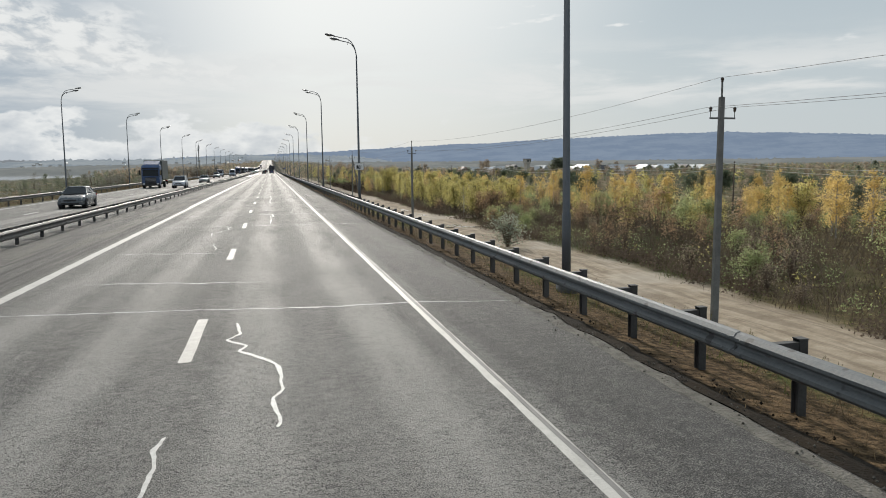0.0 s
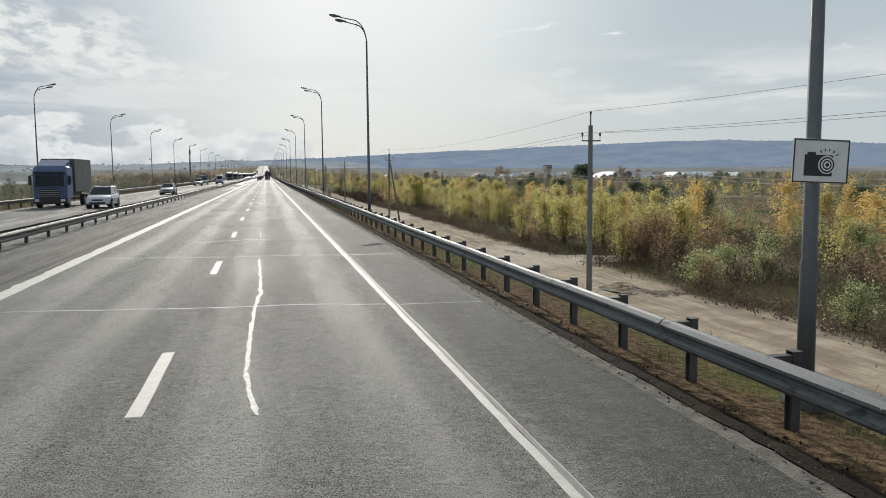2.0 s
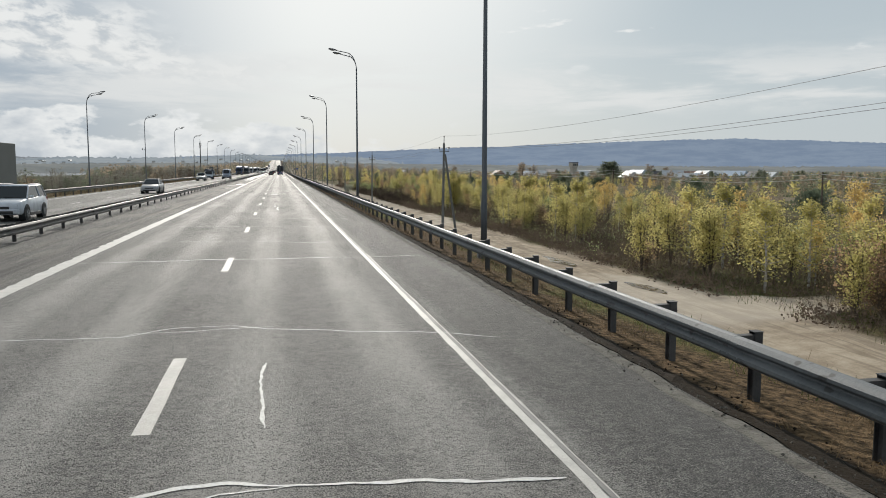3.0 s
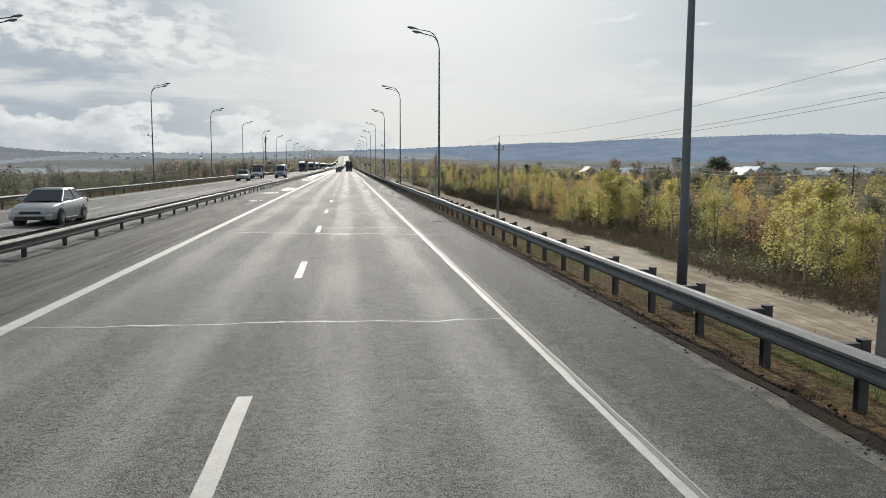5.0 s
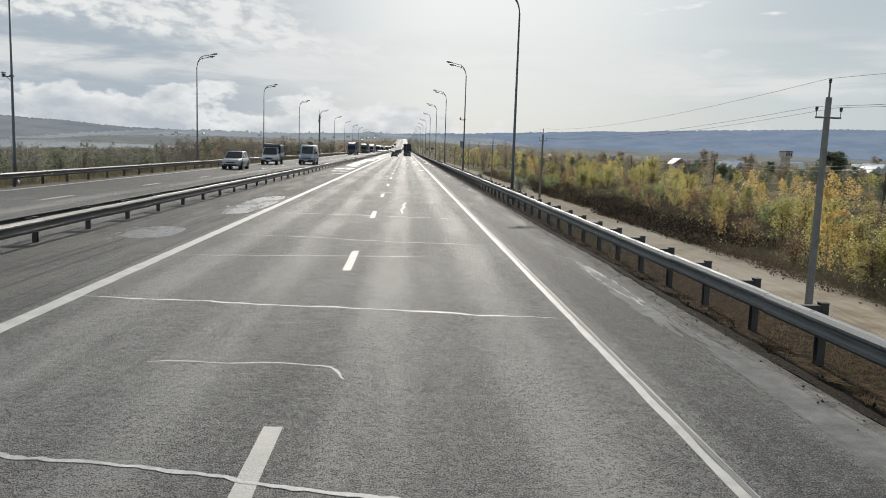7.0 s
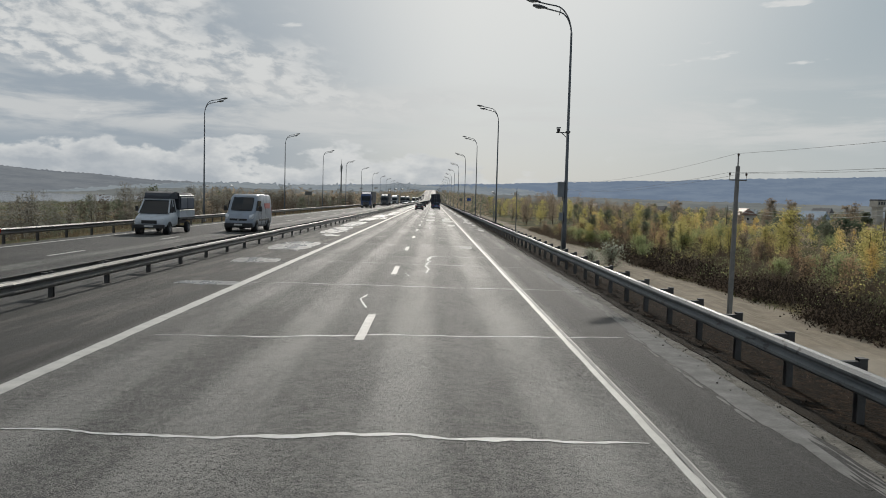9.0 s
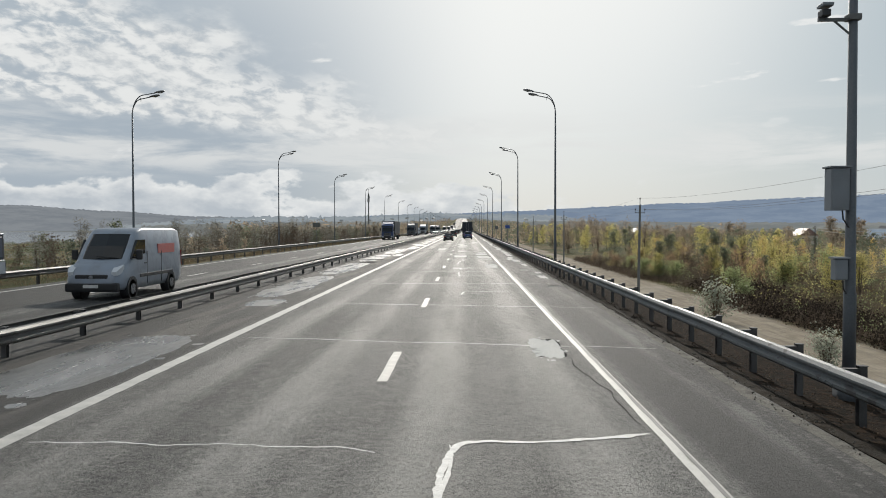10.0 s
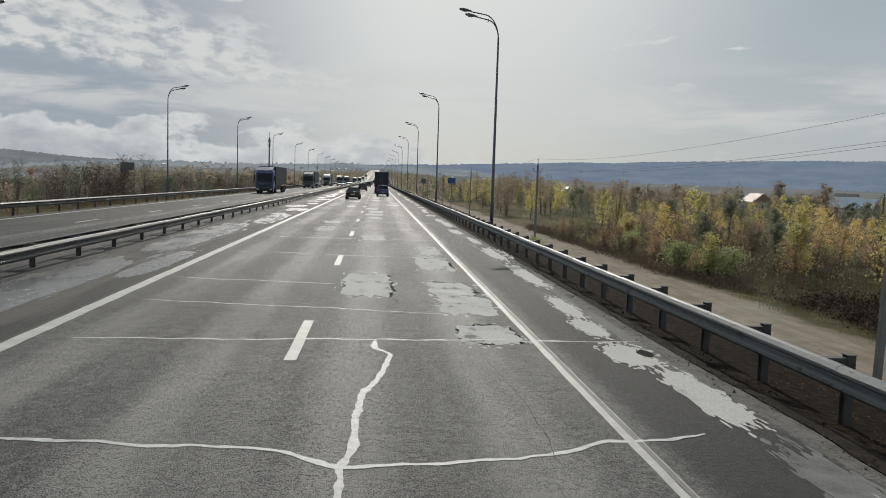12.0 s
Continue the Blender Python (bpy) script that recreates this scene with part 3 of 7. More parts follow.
# loose stones along the gravel edge
ico = [(0, 0, 1), (0.9, 0, 0.2), (0.28, 0.85, 0.2), (-0.72, 0.53, 0.2), (-0.72, -0.53, 0.2), (0.28, -0.85, 0.2), (0, 0, -0.6)]
tri = [(0, 1, 2), (0, 2, 3), (0, 3, 4), (0, 4, 5), (0, 5, 1), (6, 2, 1), (6, 3, 2), (6, 4, 3), (6, 5, 4), (6, 1, 5)]
n = 9000
sx, sy = 4.55 + 0.17 * rng.standard_normal(n), rng.uniform(-8, 330, n)
size = 0.005 + 0.019 * rng.uniform(0, 1, n) ** 2
verts = (np.array(ico)[None] * size[:, None, None] * rng.uniform(0.7, 1.2, (n, 7, 1)) + np.stack([sx, sy, np.where(sx > 4.58, -0.03 - 0.08 * smooth(4.58, 4.85, sx), 0.008)], -1)[:, None]).reshape(-1, 3)
faces = (np.array(tri)[None] + 7 * np.arange(n)[:, None, None]).reshape(-1, 3)
tagged(new("loose_gravel", mesh_of("loose_gravel", verts.tolist(), faces.tolist(), GRAVEL)), "loose grey stones along the road edge", "gravel", "", "stuff")


# ---------------------------------------------------------------- road marking
def strip(name, x, y0, y1, width, label, step=2.0, mat=LINE, ragged=0.012, z=0.0032):
    count = max(2, int((y1 - y0) / step) + 1)
    rows = []
    for j in range(count):
        y = y0 + (y1 - y0) * j / (count - 1)
        a, b = (rng.uniform(-ragged, ragged) for _ in range(2))
        rows.append([(x - width / 2 + a, y, z + float(rise(y))), (x + width / 2 + b, y, z + float(rise(y)))])
    verts = [p for r in rows for p in r]
    faces = [(2 * j, 2 * j + 1, 2 * j + 3, 2 * j + 2) for j in range(count - 1)]
    return tagged(new(name, mesh_of(name, verts, faces, mat)), label, "road marking", "", "structure")


OLDLINE = worn("worn_road_paint", (0.07, 0.07, 0.067), (0.19, 0.187, 0.18), (0.6, 0.8), 0.0, 2.2, 30.0, 0.004)
strip("edge_line", 2.430, -60, 2700, 0.098, "white painted line along the shoulder", 0.5, LINE, 0.008)
strip("edge_line", 2.508, -60, 700, 0.056, "older greyed line beside the white one", 0.4, OLDLINE, 0.012)
strip("edge_line", 2.542, -60, 700, 0.020, "thin white rim of the shoulder line", 0.5, LINE, 0.006, 0.0040)
strip("edge_line", -5.30, -60, 2700, 0.25, "worn white line along the inner edge", 0.3, LINE, 0.012)
strip("edge_line", -5.40, 56, 131, 0.30, "broad ragged coat of white over the inner line", 0.22, LINE, 0.055, 0.0042)
strip("edge_line", -18.1, -60, 2700, 0.18, "white line along the far shoulder", 3.0)
strip("edge_line", -10.6, -60, 2700, 0.18, "white line beside the median", 3.0)
dash_mesh = mesh_of("lane_dash", [(-0.085, 0, 0), (0.085, 0, 0), (0.09, 1.0, 0), (-0.08, 1.0, 0), (0.08, 2.1, 0), (-0.088, 2.1, 0), (0.084, 3.08, 0), (-0.084, 3.08, 0)],
                    [(0, 1, 2, 3), (3, 2, 4, 5), (5, 4, 6, 7)], LINE)
for j in range(-2, 60):
    y = 10.79 - 12.15 + 12.15 * j
    d = tagged(new("lane_dash", dash_mesh), "white painted lane dash", "road marking", "lane dashes", "structure")
    d.location = (-1.25 + rng.uniform(-0.02, 0.02), y, 0.0034)
    d = tagged(new("lane_dash", dash_mesh), "white painted lane dash", "road marking", "lane dashes across", "structure")
    d.location = (-14.4, y + 4.0, 0.0034)


# ---------------------------------------------------------------- sealed cracks and patches
def ribbon(points, widths, z, mat, name, label, category):
    verts, faces = [], []
    for i, (x, y) in enumerate(points):
        a, b = Vector(points[max(i - 1, 0)]), Vector(points[min(i + 1, len(points) - 1)])
        d = (b - a).normalized()
        w = widths[i] / 2
        verts += [(x - d.y * w, y + d.x * w, z), (x + d.y * w, y - d.x * w, z)]
    faces = [(2 * j, 2 * j + 1, 2 * j + 3, 2 * j + 2) for j in range(len(points) - 1)]
    return tagged(new(name, mesh_of(name, verts, faces, mat)), label, category, "sealed cracks", "structure")


LAYERS = {"crack": 0, "patch": 0}


def crack(x0, y0, x1, y1, width=0.07, wander=0.22, mat=SEAL):
    """A sealed crack that wanders from one place to another."""
    LAYERS["crack"] += 1
    z = 0.0050 + 0.00004 * (LAYERS["crack"] % 40) + (0.002 if mat is TAR else 0.0) + (0.0012 if abs(y1 - y0) > abs(x1 - x0) else 0.0)
    length = math.hypot(x1 - x0, y1 - y0)
    n = max(4, int(length / 0.08))
    nx, ny = -(y1 - y0) / length, (x1 - x0) / length
    s = float(rng.uniform(0, 100))
    rag = 0.25 if abs(y1 - y0) > abs(x1 - x0) else 1.0
    pts, ws = [], []
    for j in range(n + 1):
        t = j / n
        hold = min(1.0, 6 * t, 6 * (1 - t))
        o = wander * hold * (noise.noise((s + t * length * 0.45, 0, 0)) + 0.45 * noise.noise((s, t * length * 1.7, 0)) + rag * 0.18 * noise.noise((0, s, t * length * 4)) + rag * 0.13 * noise.noise((3.0, s, t * length * 9)))
        pts.append((x0 + (x1 - x0) * t + nx * o, y0 + (y1 - y0) * t + ny * o))
        ws.append(1.02 * width * (0.5 + 1.3 * abs(noise.noise((s, 7.0, t * length * 1.3))) + rag * 1.3 * abs(noise.noise((s, 17.0, t * length * 6)))) * (0.35 + 0.65 * hold))
    return ribbon(pts, ws, z, mat, "crack_seal", "pale sealed crack across the asphalt", "road crack")


def patch(cx, cy, sx, sy, mat=PATCH, square=6, ragged=1.0, words=("repair_patch", "pale worn repair patch in the asphalt", "road patch", "repair patches"), crumbs=14):
    """A ragged flat spread on the road: a repair, sand or a wet place."""
    LAYERS["patch"] += 1
    z = {"patch_rim": 0.0006, "pothole": 0.0033, "tar_patch": 0.0033}.get(words[0], 0.0010 + 0.0001 * (LAYERS["patch"] % 20))
    s = float(rng.uniform(0, 100))
    verts = [(cx, cy, z)]
    for j in range(120):
        a = 2 * math.pi * j / 120
        q = (abs(math.cos(a)) ** square + abs(math.sin(a)) ** square) ** (-1 / square)
        r = q * (0.97 + ragged * (0.20 * noise.noise((s + 1.3 * math.cos(a), 1.3 * math.sin(a), 0)) + 0.18 * noise.noise((s, 4 * math.cos(a), 4 * math.sin(a))) + 0.11 * noise.noise((s, 11 * math.cos(a), 11 * math.sin(a)))))
        verts.append((cx + sx / 2 * r * math.cos(a), cy + sy / 2 * r * math.sin(a), z))
    faces = [(0, j + 1, (j + 1) % 120 + 1) for j in range(120)]
    # crumbs and tongues that have come away from the rim
    for j in range(int(crumbs)):
        a = float(rng.uniform(0, 2 * math.pi))
        q = (abs(math.cos(a)) ** square + abs(math.sin(a)) ** square) ** (-1 / square) * float(rng.uniform(0.92, 1.28))
        px, py, w, d = cx + sx / 2 * q * math.cos(a), cy + sy / 2 * q * math.sin(a), sx * float(rng.uniform(0.02, 0.09)), sy * float(rng.uniform(0.02, 0.07))
        b = len(verts)
        verts += [(px + w * float(rng.uniform(0.5, 1.1)) * math.cos(t), py + d * float(rng.uniform(0.5, 1.1)) * math.sin(t), z + 0.0006 + 0.00003 * j) for t in (2 * math.pi * i / 7 for i in range(7))]
        faces.append(tuple(range(b, b + 7)))
    name, label, category, group = words
    return tagged(new(name, mesh_of(name, verts, faces, mat)), label, category, group, "structure")


def repair(cx, cy, sx, sy):
    """A pale repair with a dark broken rim on one side."""
    patch(cx + 0.03, cy + 0.07, sx * 0.98, sy * 0.98, TAR, 6, 1.0, ("patch_rim", "dark broken rim of a repair in the asphalt", "road patch", "patch rims"), 0)
    patch(cx, cy, sx, sy)


def dust(cx, cy, sx, sy):
    patch(cx, cy, sx, sy, DUST, 2.4, 0.9, ("dust_spread", "thin grey dust on the asphalt", "dust", "dust on the road"), 60)


def sand(cx, cy, sx, sy):
    patch(cx, cy, sx, sy, SAND, 2.4, 0.9, ("sand_spread", "pale sand washed onto the shoulder", "sand", "sand on the shoulder"), 60)


def wet(cx, cy, sx, sy):
    patch(cx, cy, sx, sy, WET, 3.0, 0.45, ("wet_patch", "wet film on the asphalt that mirrors the sky", "wet patch", "wet places on the road"), 8)


def across(y, x0, x1, width=0.07, tilt=0.0):
    if width >= 0.09 and x1 - x0 > 5:
        # a second strand that leaves the first and comes back
        a, b = sorted(float(v) for v in rng.uniform(x0, x1, 2))
        if b - a > 1.2:
            crack(a, y - tilt / 2 + tilt * (a - x0) / (x1 - x0), b, y - tilt / 2 + tilt * (b - x0) / (x1 - x0), width * 0.5, 0.35)
    width = max(0.05, 0.9 * width)
    return crack(x0, y - tilt / 2, x1, y + tilt / 2, width)


across(14.7, -5.2, 4.3, 0.08, -1.0)
across(18.5, -4.3, -0.2, 0.05, -0.8)
across(25.1, -4.6, -1.4, 0.04, -0.5)
across(36.3, -5.0, 4.5, 0.06, -0.7)
across(44.9, -5.0, 3.0, 0.10)
across(49.3, -5.0, 4.2, 0.07, -0.8)
across(56.4, -4.9, 2.3, 0.07, -1.4)
across(66.2, -4.9, 4.2, 0.06, -1.2)
across(75.8, -4.8, 4.2, 0.09, -1.2)
across(98.4, -5.2, 4.0, 0.08, 0.3)
across(103.8, -4.8, 2.7, 0.06, -1.4)
across(111.2, -5.2, 2.8, 0.05, -1.8)
across(117.2, -4.6, 3.4, 0.04, -2.0)
across(124.6, -5.0, 2.6, 0.07, -1.0)
across(131.9, -4.7, 3.9, 0.08, -0.6)
across(139.4, -5.1, 2.5, 0.06)
across(156.0, -5.1, 3.7, 0.07, -1.8)
across(168.4, -5.1, 2.4, 0.07)
across(173.2, -5.1, 4.1, 0.09, -1.0)
across(182.6, -5.1, 4.2, 0.065, -2.2)
across(189.3, -5.2, 2.2, 0.07, -0.9)
across(195.0, -5.1, 0.3, 0.04, 0.7)
across(198.4, -4.9, 2.3, 0.05, -1.2)
across(206.1, -5.0, 2.4, 0.07, -0.8)
across(214.3, -4.2, 3.6, 0.06)
across(221.5, -5.1, 2.4, 0.08, -0.5)
across(229.0, -4.8, 2.2, 0.06)
across(236.0, -4.6, 2.3, 0.08)
across(242.1, -4.8, 3.6, 0.07, 0.9)
across(250.3, -5.0, 4.1, 0.07, -0.4)
across(258.0, -5.0, 3.6, 0.05, -0.9)
across(270.3, -5.1, 4.0, 0.06, -1.6)
across(278.6, -4.9, 4.1, 0.06, -1.5)
across(288.5, -4.8, 3.9, 0.10, -0.3)
across(294.3, -0.7, 2.4, 0.07, -0.8)
across(316.0, -4.6, 4.2, 0.07, 0.4)
across(319.1, -4.8, 1.3, 0.06, -1.1)
across(322.9, -5.0, -0.9, 0.05, -0.7)
across(329.8, -4.8, 2.7, 0.06, -0.9)
across(337.2, -5.0, 2.5, 0.07)
across(344.6, -4.0, 2.4, 0.07)
for j in range(14):
    across(352.0 + 8.3 * j + rng.uniform(-1, 1), -5.0, rng.uniform(1.5, 3.8), 0.08, rng.uniform(-1, 1))
crack(-1.9, 35.8, -2.3, 31.0, 0.05, 0.3)
crack(-2.0, 28.0, -1.8, 25.8, 0.04, 0.3)
crack(-2.0, 36.3, -1.7, 35.0, 0.04, 0.3)
crack(-0.1, 44.0, -0.1, 37.2, 0.06, 0.12)
crack(0.0, 45.0, 0.05, 42.5, 0.09, 0.08)
crack(-0.2, 131.0, 0.0, 124.8, 0.07, 0.15)
crack(-0.1, 214.0, -0.2, 207.5, 0.07, 0.15)
crack(-1.0, 254.3, -0.9, 253.1, 0.05, 0.3)
crack(-0.1, 262.2, -0.2, 254.4, 0.07, 0.2)
crack(2.05, 269.0, 2.3, 262.9, 0.018, 0.12, TAR)
crack(0.9, 297.0, 1.3, 290.5, 0.007, 0.10, TAR)
def seam(width, *turns, mat=SEAL):
    """A sealed crack that bends at each of the given places."""
    LAYERS["crack"] += 1
    z = 0.0052 + 0.00004 * (LAYERS["crack"] % 40) + (0.002 if mat is TAR else 0.0)
    s = float(rng.uniform(0, 100))
    pts = []
    for i in range(len(turns) - 1):
        p0, p1, p2, p3 = (Vector(turns[min(max(j, 0), len(turns) - 1)]) for j in (i - 1, i, i + 1, i + 2))
        n = max(3, int((p2 - p1).length / 0.06))
        for j in range(n + (i == len(turns) - 2)):
            t = j / n
            soft = 0.5 * (2 * p1 + (p2 - p0) * t + (2 * p0 - 5 * p1 + 4 * p2 - p3) * t * t + (3 * p1 - p0 - 3 * p2 + p3) * t ** 3)
            p = soft.lerp(p1.lerp(p2, t), 0.5)
            d = len(pts) * 0.06
            pts.append((p.x + 0.035 * noise.noise((s + d * 1.6, 0, 0)) + 0.014 * noise.noise((s, d * 6, 0)), p.y + 0.10 * noise.noise((0, s + d * 1.6, 0)) + 0.03 * noise.noise((0, s, d * 6))))
    last = len(pts) - 1
    ws = [1.1 * width * (0.55 + 1.1 * abs(noise.noise((s, 7.0, j * 0.09))) + 0.9 * abs(noise.noise((s, 17.0, j * 0.4)))) * (0.5 + 0.5 * min(1.0, j / 5, (last - j) / 5)) for j in range(last + 1)]
    return ribbon(pts, ws, z, mat, "crack_seal", "pale sealed crack that bends across the lane" if mat is SEAL else "thin dark open crack in the asphalt", "road crack")


seam(0.045, (-0.66, 13.35), (-0.57, 12.5), (-0.77, 12.05), (-0.46, 11.6), (-0.54, 11.25), (-0.05, 10.4), (0.0, 9.2), (-0.1, 8.8), (-0.03, 8.0), (-0.09, 7.8))
seam(0.045, (-1.09, 7.8), (-1.16, 7.4), (-1.10, 7.0), (-1.14, 5.6))
seam(0.055, (-0.12, 74.8), (-0.03, 68.3), (-0.13, 65.7), (-0.16, 61.6), (-0.11, 60.2), (0.0, 59.1))
seam(0.032, (-0.14, 86.3), (-0.18, 85.7), (-0.17, 85.05), (-0.13, 84.4), (-0.13, 83.65))
seam(0.034, (-3.9, 88.4), (-3.29, 88.34), (-2.24, 88.29), (-1.63, 88.81), (-0.88, 88.88), (0.0, 88.49), (1.18, 88.08), (2.35, 87.76), (3.23, 87.25))
seam(0.022, (-2.25, 88.33), (-2.0, 88.50), (-1.35, 88.53), (-0.61, 88.65), (0.0, 88.67))
seam(0.042, (-2.6, 81.4), (-0.99, 82.21), (-0.68, 82.33), (-0.38, 82.34), (0.14, 82.19), (0.62, 82.16), (1.42, 82.05), (2.3, 81.9))
seam(0.022, (-1.0, 82.0), (-0.4, 82.12), (0.14, 82.19))
seam(0.06, (-1.25, 158.0), (-0.89, 158.45), (-0.29, 158.66), (0.12, 159.0), (0.32, 159.06))
seam(0.05, (-0.29, 158.66), (0.42, 158.87), (0.95, 158.64), (2.05, 158.53))
seam(0.075, (-0.19, 259.8), (-0.17, 261.1), (-0.07, 261.9), (0.08, 262.26), (1.25, 262.4), (2.3, 262.7))
seam(0.04, (-5.0, 262.2), (-1.9, 262.1), (-0.9, 261.9))
seam(0.05, (-0.06, 282.6), (0.0, 283.65), (0.3, 284.1), (2.38, 283.8))
seam(0.04, (-3.0, 186.0), (-1.48, 186.06), (-0.92, 185.9), (-0.74, 185.45))
seam(0.05, (-1.65, 248.2), (-1.72, 247.2), (-1.47, 245.7))
seam(0.075, (-0.45, 307.4), (-0.38, 309.8), (-0.40, 310.5), (-0.31, 310.9), (-0.26, 312.8), (-0.06, 313.6), (0.1, 314.9), (-0.1, 315.4), (-0.1, 315.95))
seam(0.065, (-4.9, 311.3), (-2.4, 311.07), (-1.2, 310.93), (-0.41, 310.5), (0.29, 310.55), (1.11, 310.66), (2.4, 311.2), (3.3, 311.4))
seam(0.006, (1.45, 314.9), (1.58, 313.2), (1.62, 312.2), (1.57, 310.4), mat=TAR)
seam(0.065, (-0.67, 301.75), (-0.32, 301.72), (-0.16, 301.2), (-0.19, 300.3), (0.14, 300.13))
seam(0.05, (-0.11, 304.1), (0.07, 303.1), (1.36, 303.3))
seam(0.04, (0.54, 300.0), (0.8, 299.88), (1.01, 300.0))
seam(0.045, (-1.7, 305.7), (-0.67, 305.1), (-0.46, 304.75), (0.53, 304.9))
seam(0.05, (-2.2, 298.3), (-1.5, 298.25), (-0.9, 298.05), (-0.25, 297.95))
seam(0.06, (-0.25, 297.95), (-0.28, 297.0), (-0.22, 294.0))
seam(0.075, (-4.2, 298.0), (-1.57, 298.1), (-0.96, 298.25), (-0.25, 297.95), (0.07, 298.1), (1.02, 298.23), (2.4, 298.0))
seam(0.06, (-4.9, 302.5), (-2.0, 302.3), (-0.8, 302.3))
seam(0.06, (0.4, 302.2), (1.6, 301.9), (2.3, 302.1), (2.38, 302.8))
dust(-0.45, 47.7, 0.8, 1.2)
patch(-0.42, 155.8, 0.6, 0.8)
repair(1.76, 269.6, 0.62, 2.5)
repair(1.78, 305.0, 0.72, 4.8)
patch(-0.15, 302.3, 1.15, 0.75)
repair(-0.32, 322.7, 1.2, 4.2)
repair(1.62, 327.7, 1.0, 3.6)
repair(1.65, 322.2, 1.05, 2.2)
patch(1.72, 319.8, 1.15, 2.6)
repair(1.74, 316.6, 1.0, 1.7)
sand(3.72, 315.2, 0.72, 1.5)
sand(3.90, 313.0, 0.5, 2.6)
sand(3.68, 317.4, 0.45, 1.7)
sand(3.80, 319.8, 0.40, 2.6)
sand(4.05, 325.5, 0.5, 5.0)
sand(4.05, 307.2, 0.30, 4.0)
dust(3.55, 300.0, 0.5, 1.5)
dust(3.9, 296.0, 0.5, 3.0)
dust(3.95, 309.5, 0.5, 3.0)
dust(4.05, 240.0, 0.5, 9.0)
dust(4.1, 182.0, 0.45, 12.0)
sand(4.1, 297.3, 0.34, 1.5)
sand(4.0, 293.5, 0.4, 2.4)
dust(4.05, 252.8, 0.34, 6.0)
dust(4.0, 184.5, 0.4, 6.0)
sand(3.92, 192.6, 0.24, 4.0)
dust(3.86, 191.0, 0.36, 5.0)
patch(3.98, 315.3, 0.22, 0.55, TAR, 2, 1.0, ("pothole", "dark pothole in the sandy shoulder", "pothole", "potholes"))
patch(4.15, 306.4, 0.16, 0.4, TAR, 2, 1.0, ("pothole", "dark pothole in the sandy shoulder", "pothole", "potholes"))
for cx, cy, w, d in ((-6.5, 183.6, 0.9, 1.8), (-6.9, 199.0, 1.4, 3.0), (-6.2, 210.5, 1.3, 11.0), (-6.2, 250.1, 2.0, 1.0), (-6.7, 258.3, 1.8, 2.4), (-6.9, 268.0, 2.1, 7.0), (-6.6, 279.5, 1.2, 2.4),
                     (-7.2, 288.0, 1.6, 13.0), (-7.35, 303.0, 1.7, 15.0), (-7.4, 320.0, 1.7, 15.0), (-6.1, 326.5, 0.8, 7.0), (-7.3, 338.0, 1.8, 17.0), (-6.3, 352.0, 1.3, 12.0)):
    wet(cx, cy, w, d)
for j in range(22):
    patch(rng.choice([-0.4, 1.6, 1.7, -0.2, -2.6]) + rng.uniform(-0.2, 0.2), 333 + 5.6 * j + rng.uniform(-1, 1), rng.uniform(0.7, 1.3), rng.uniform(1.5, 4.0))
    sand(4.0 + rng.uniform(-0.2, 0.2), 332 + 6.0 * j + rng.uniform(-1, 1), rng.uniform(0.3, 0.7), rng.uniform(2.0, 5.0))
    wet(rng.uniform(-7.2, -6.2), 358 + 8.0 * j, rng.uniform(0.8, 1.8), rng.uniform(3.0, 7.0))
patch(-6.95, 310.6, 1.2, 1.6, TAR, 6, 1.0, ("tar_patch", "dark tar patch on the inner shoulder", "road patch", "tar patches"))
patch(-6.95, 315.5, 1.2, 1.5, TAR, 6, 1.0, ("tar_patch", "dark tar patch on the inner shoulder", "road patch", "tar patches"))


# ---------------------------------------------------------------- crash barriers
def beam_profile():
    """Half of the w-shaped section, from top to bottom: distance from the post's face, and height below the top."""
    return [(0.0, 0.0), (0.05, 0.014), (0.088, 0.062), (0.088, 0.095), (0.02, 0.145), (0.02, 0.165), (0.08, 0.215), (0.08, 0.255), (0.035, 0.298), (0.0, 0.31)]


def beam_mesh(length, face, mat):
    """One rail panel; face: -1 looks to -x, +1 to +x."""
    verts, faces = [], []
    prof = beam_profile()
    back = [(d - 0.012, h) for d, h in prof]
    ring = prof + back[::-1]
    n = len(ring)
    for y in (0.0, length):
        verts += [(face * d, y, -h) for d, h in ring]
    faces += [(j, (j + 1) % n, n + (j + 1) % n, n + j) for j in range(n)]
    faces += [tuple(range(n))[::-1], tuple(range(n, 2 * n))]
    # bolt heads at the panel's ends
    for y in (0.08, 0.24, length - 0.15):
        for h in (0.075, 0.235):
            b = len(verts)
            verts += [(face * 0.078, y - 0.025, -h - 0.025), (face * 0.078, y + 0.025, -h - 0.025), (face * 0.078, y + 0.025, -h + 0.025), (face * 0.078, y - 0.025, -h + 0.025), (face * 0.098, y, -h)]
            faces += [(b, b + 1, b + 4), (b + 1, b + 2, b + 4), (b + 2, b + 3, b + 4), (b + 3, b, b + 4)]
    return mesh_of("beam", verts, faces, mat)


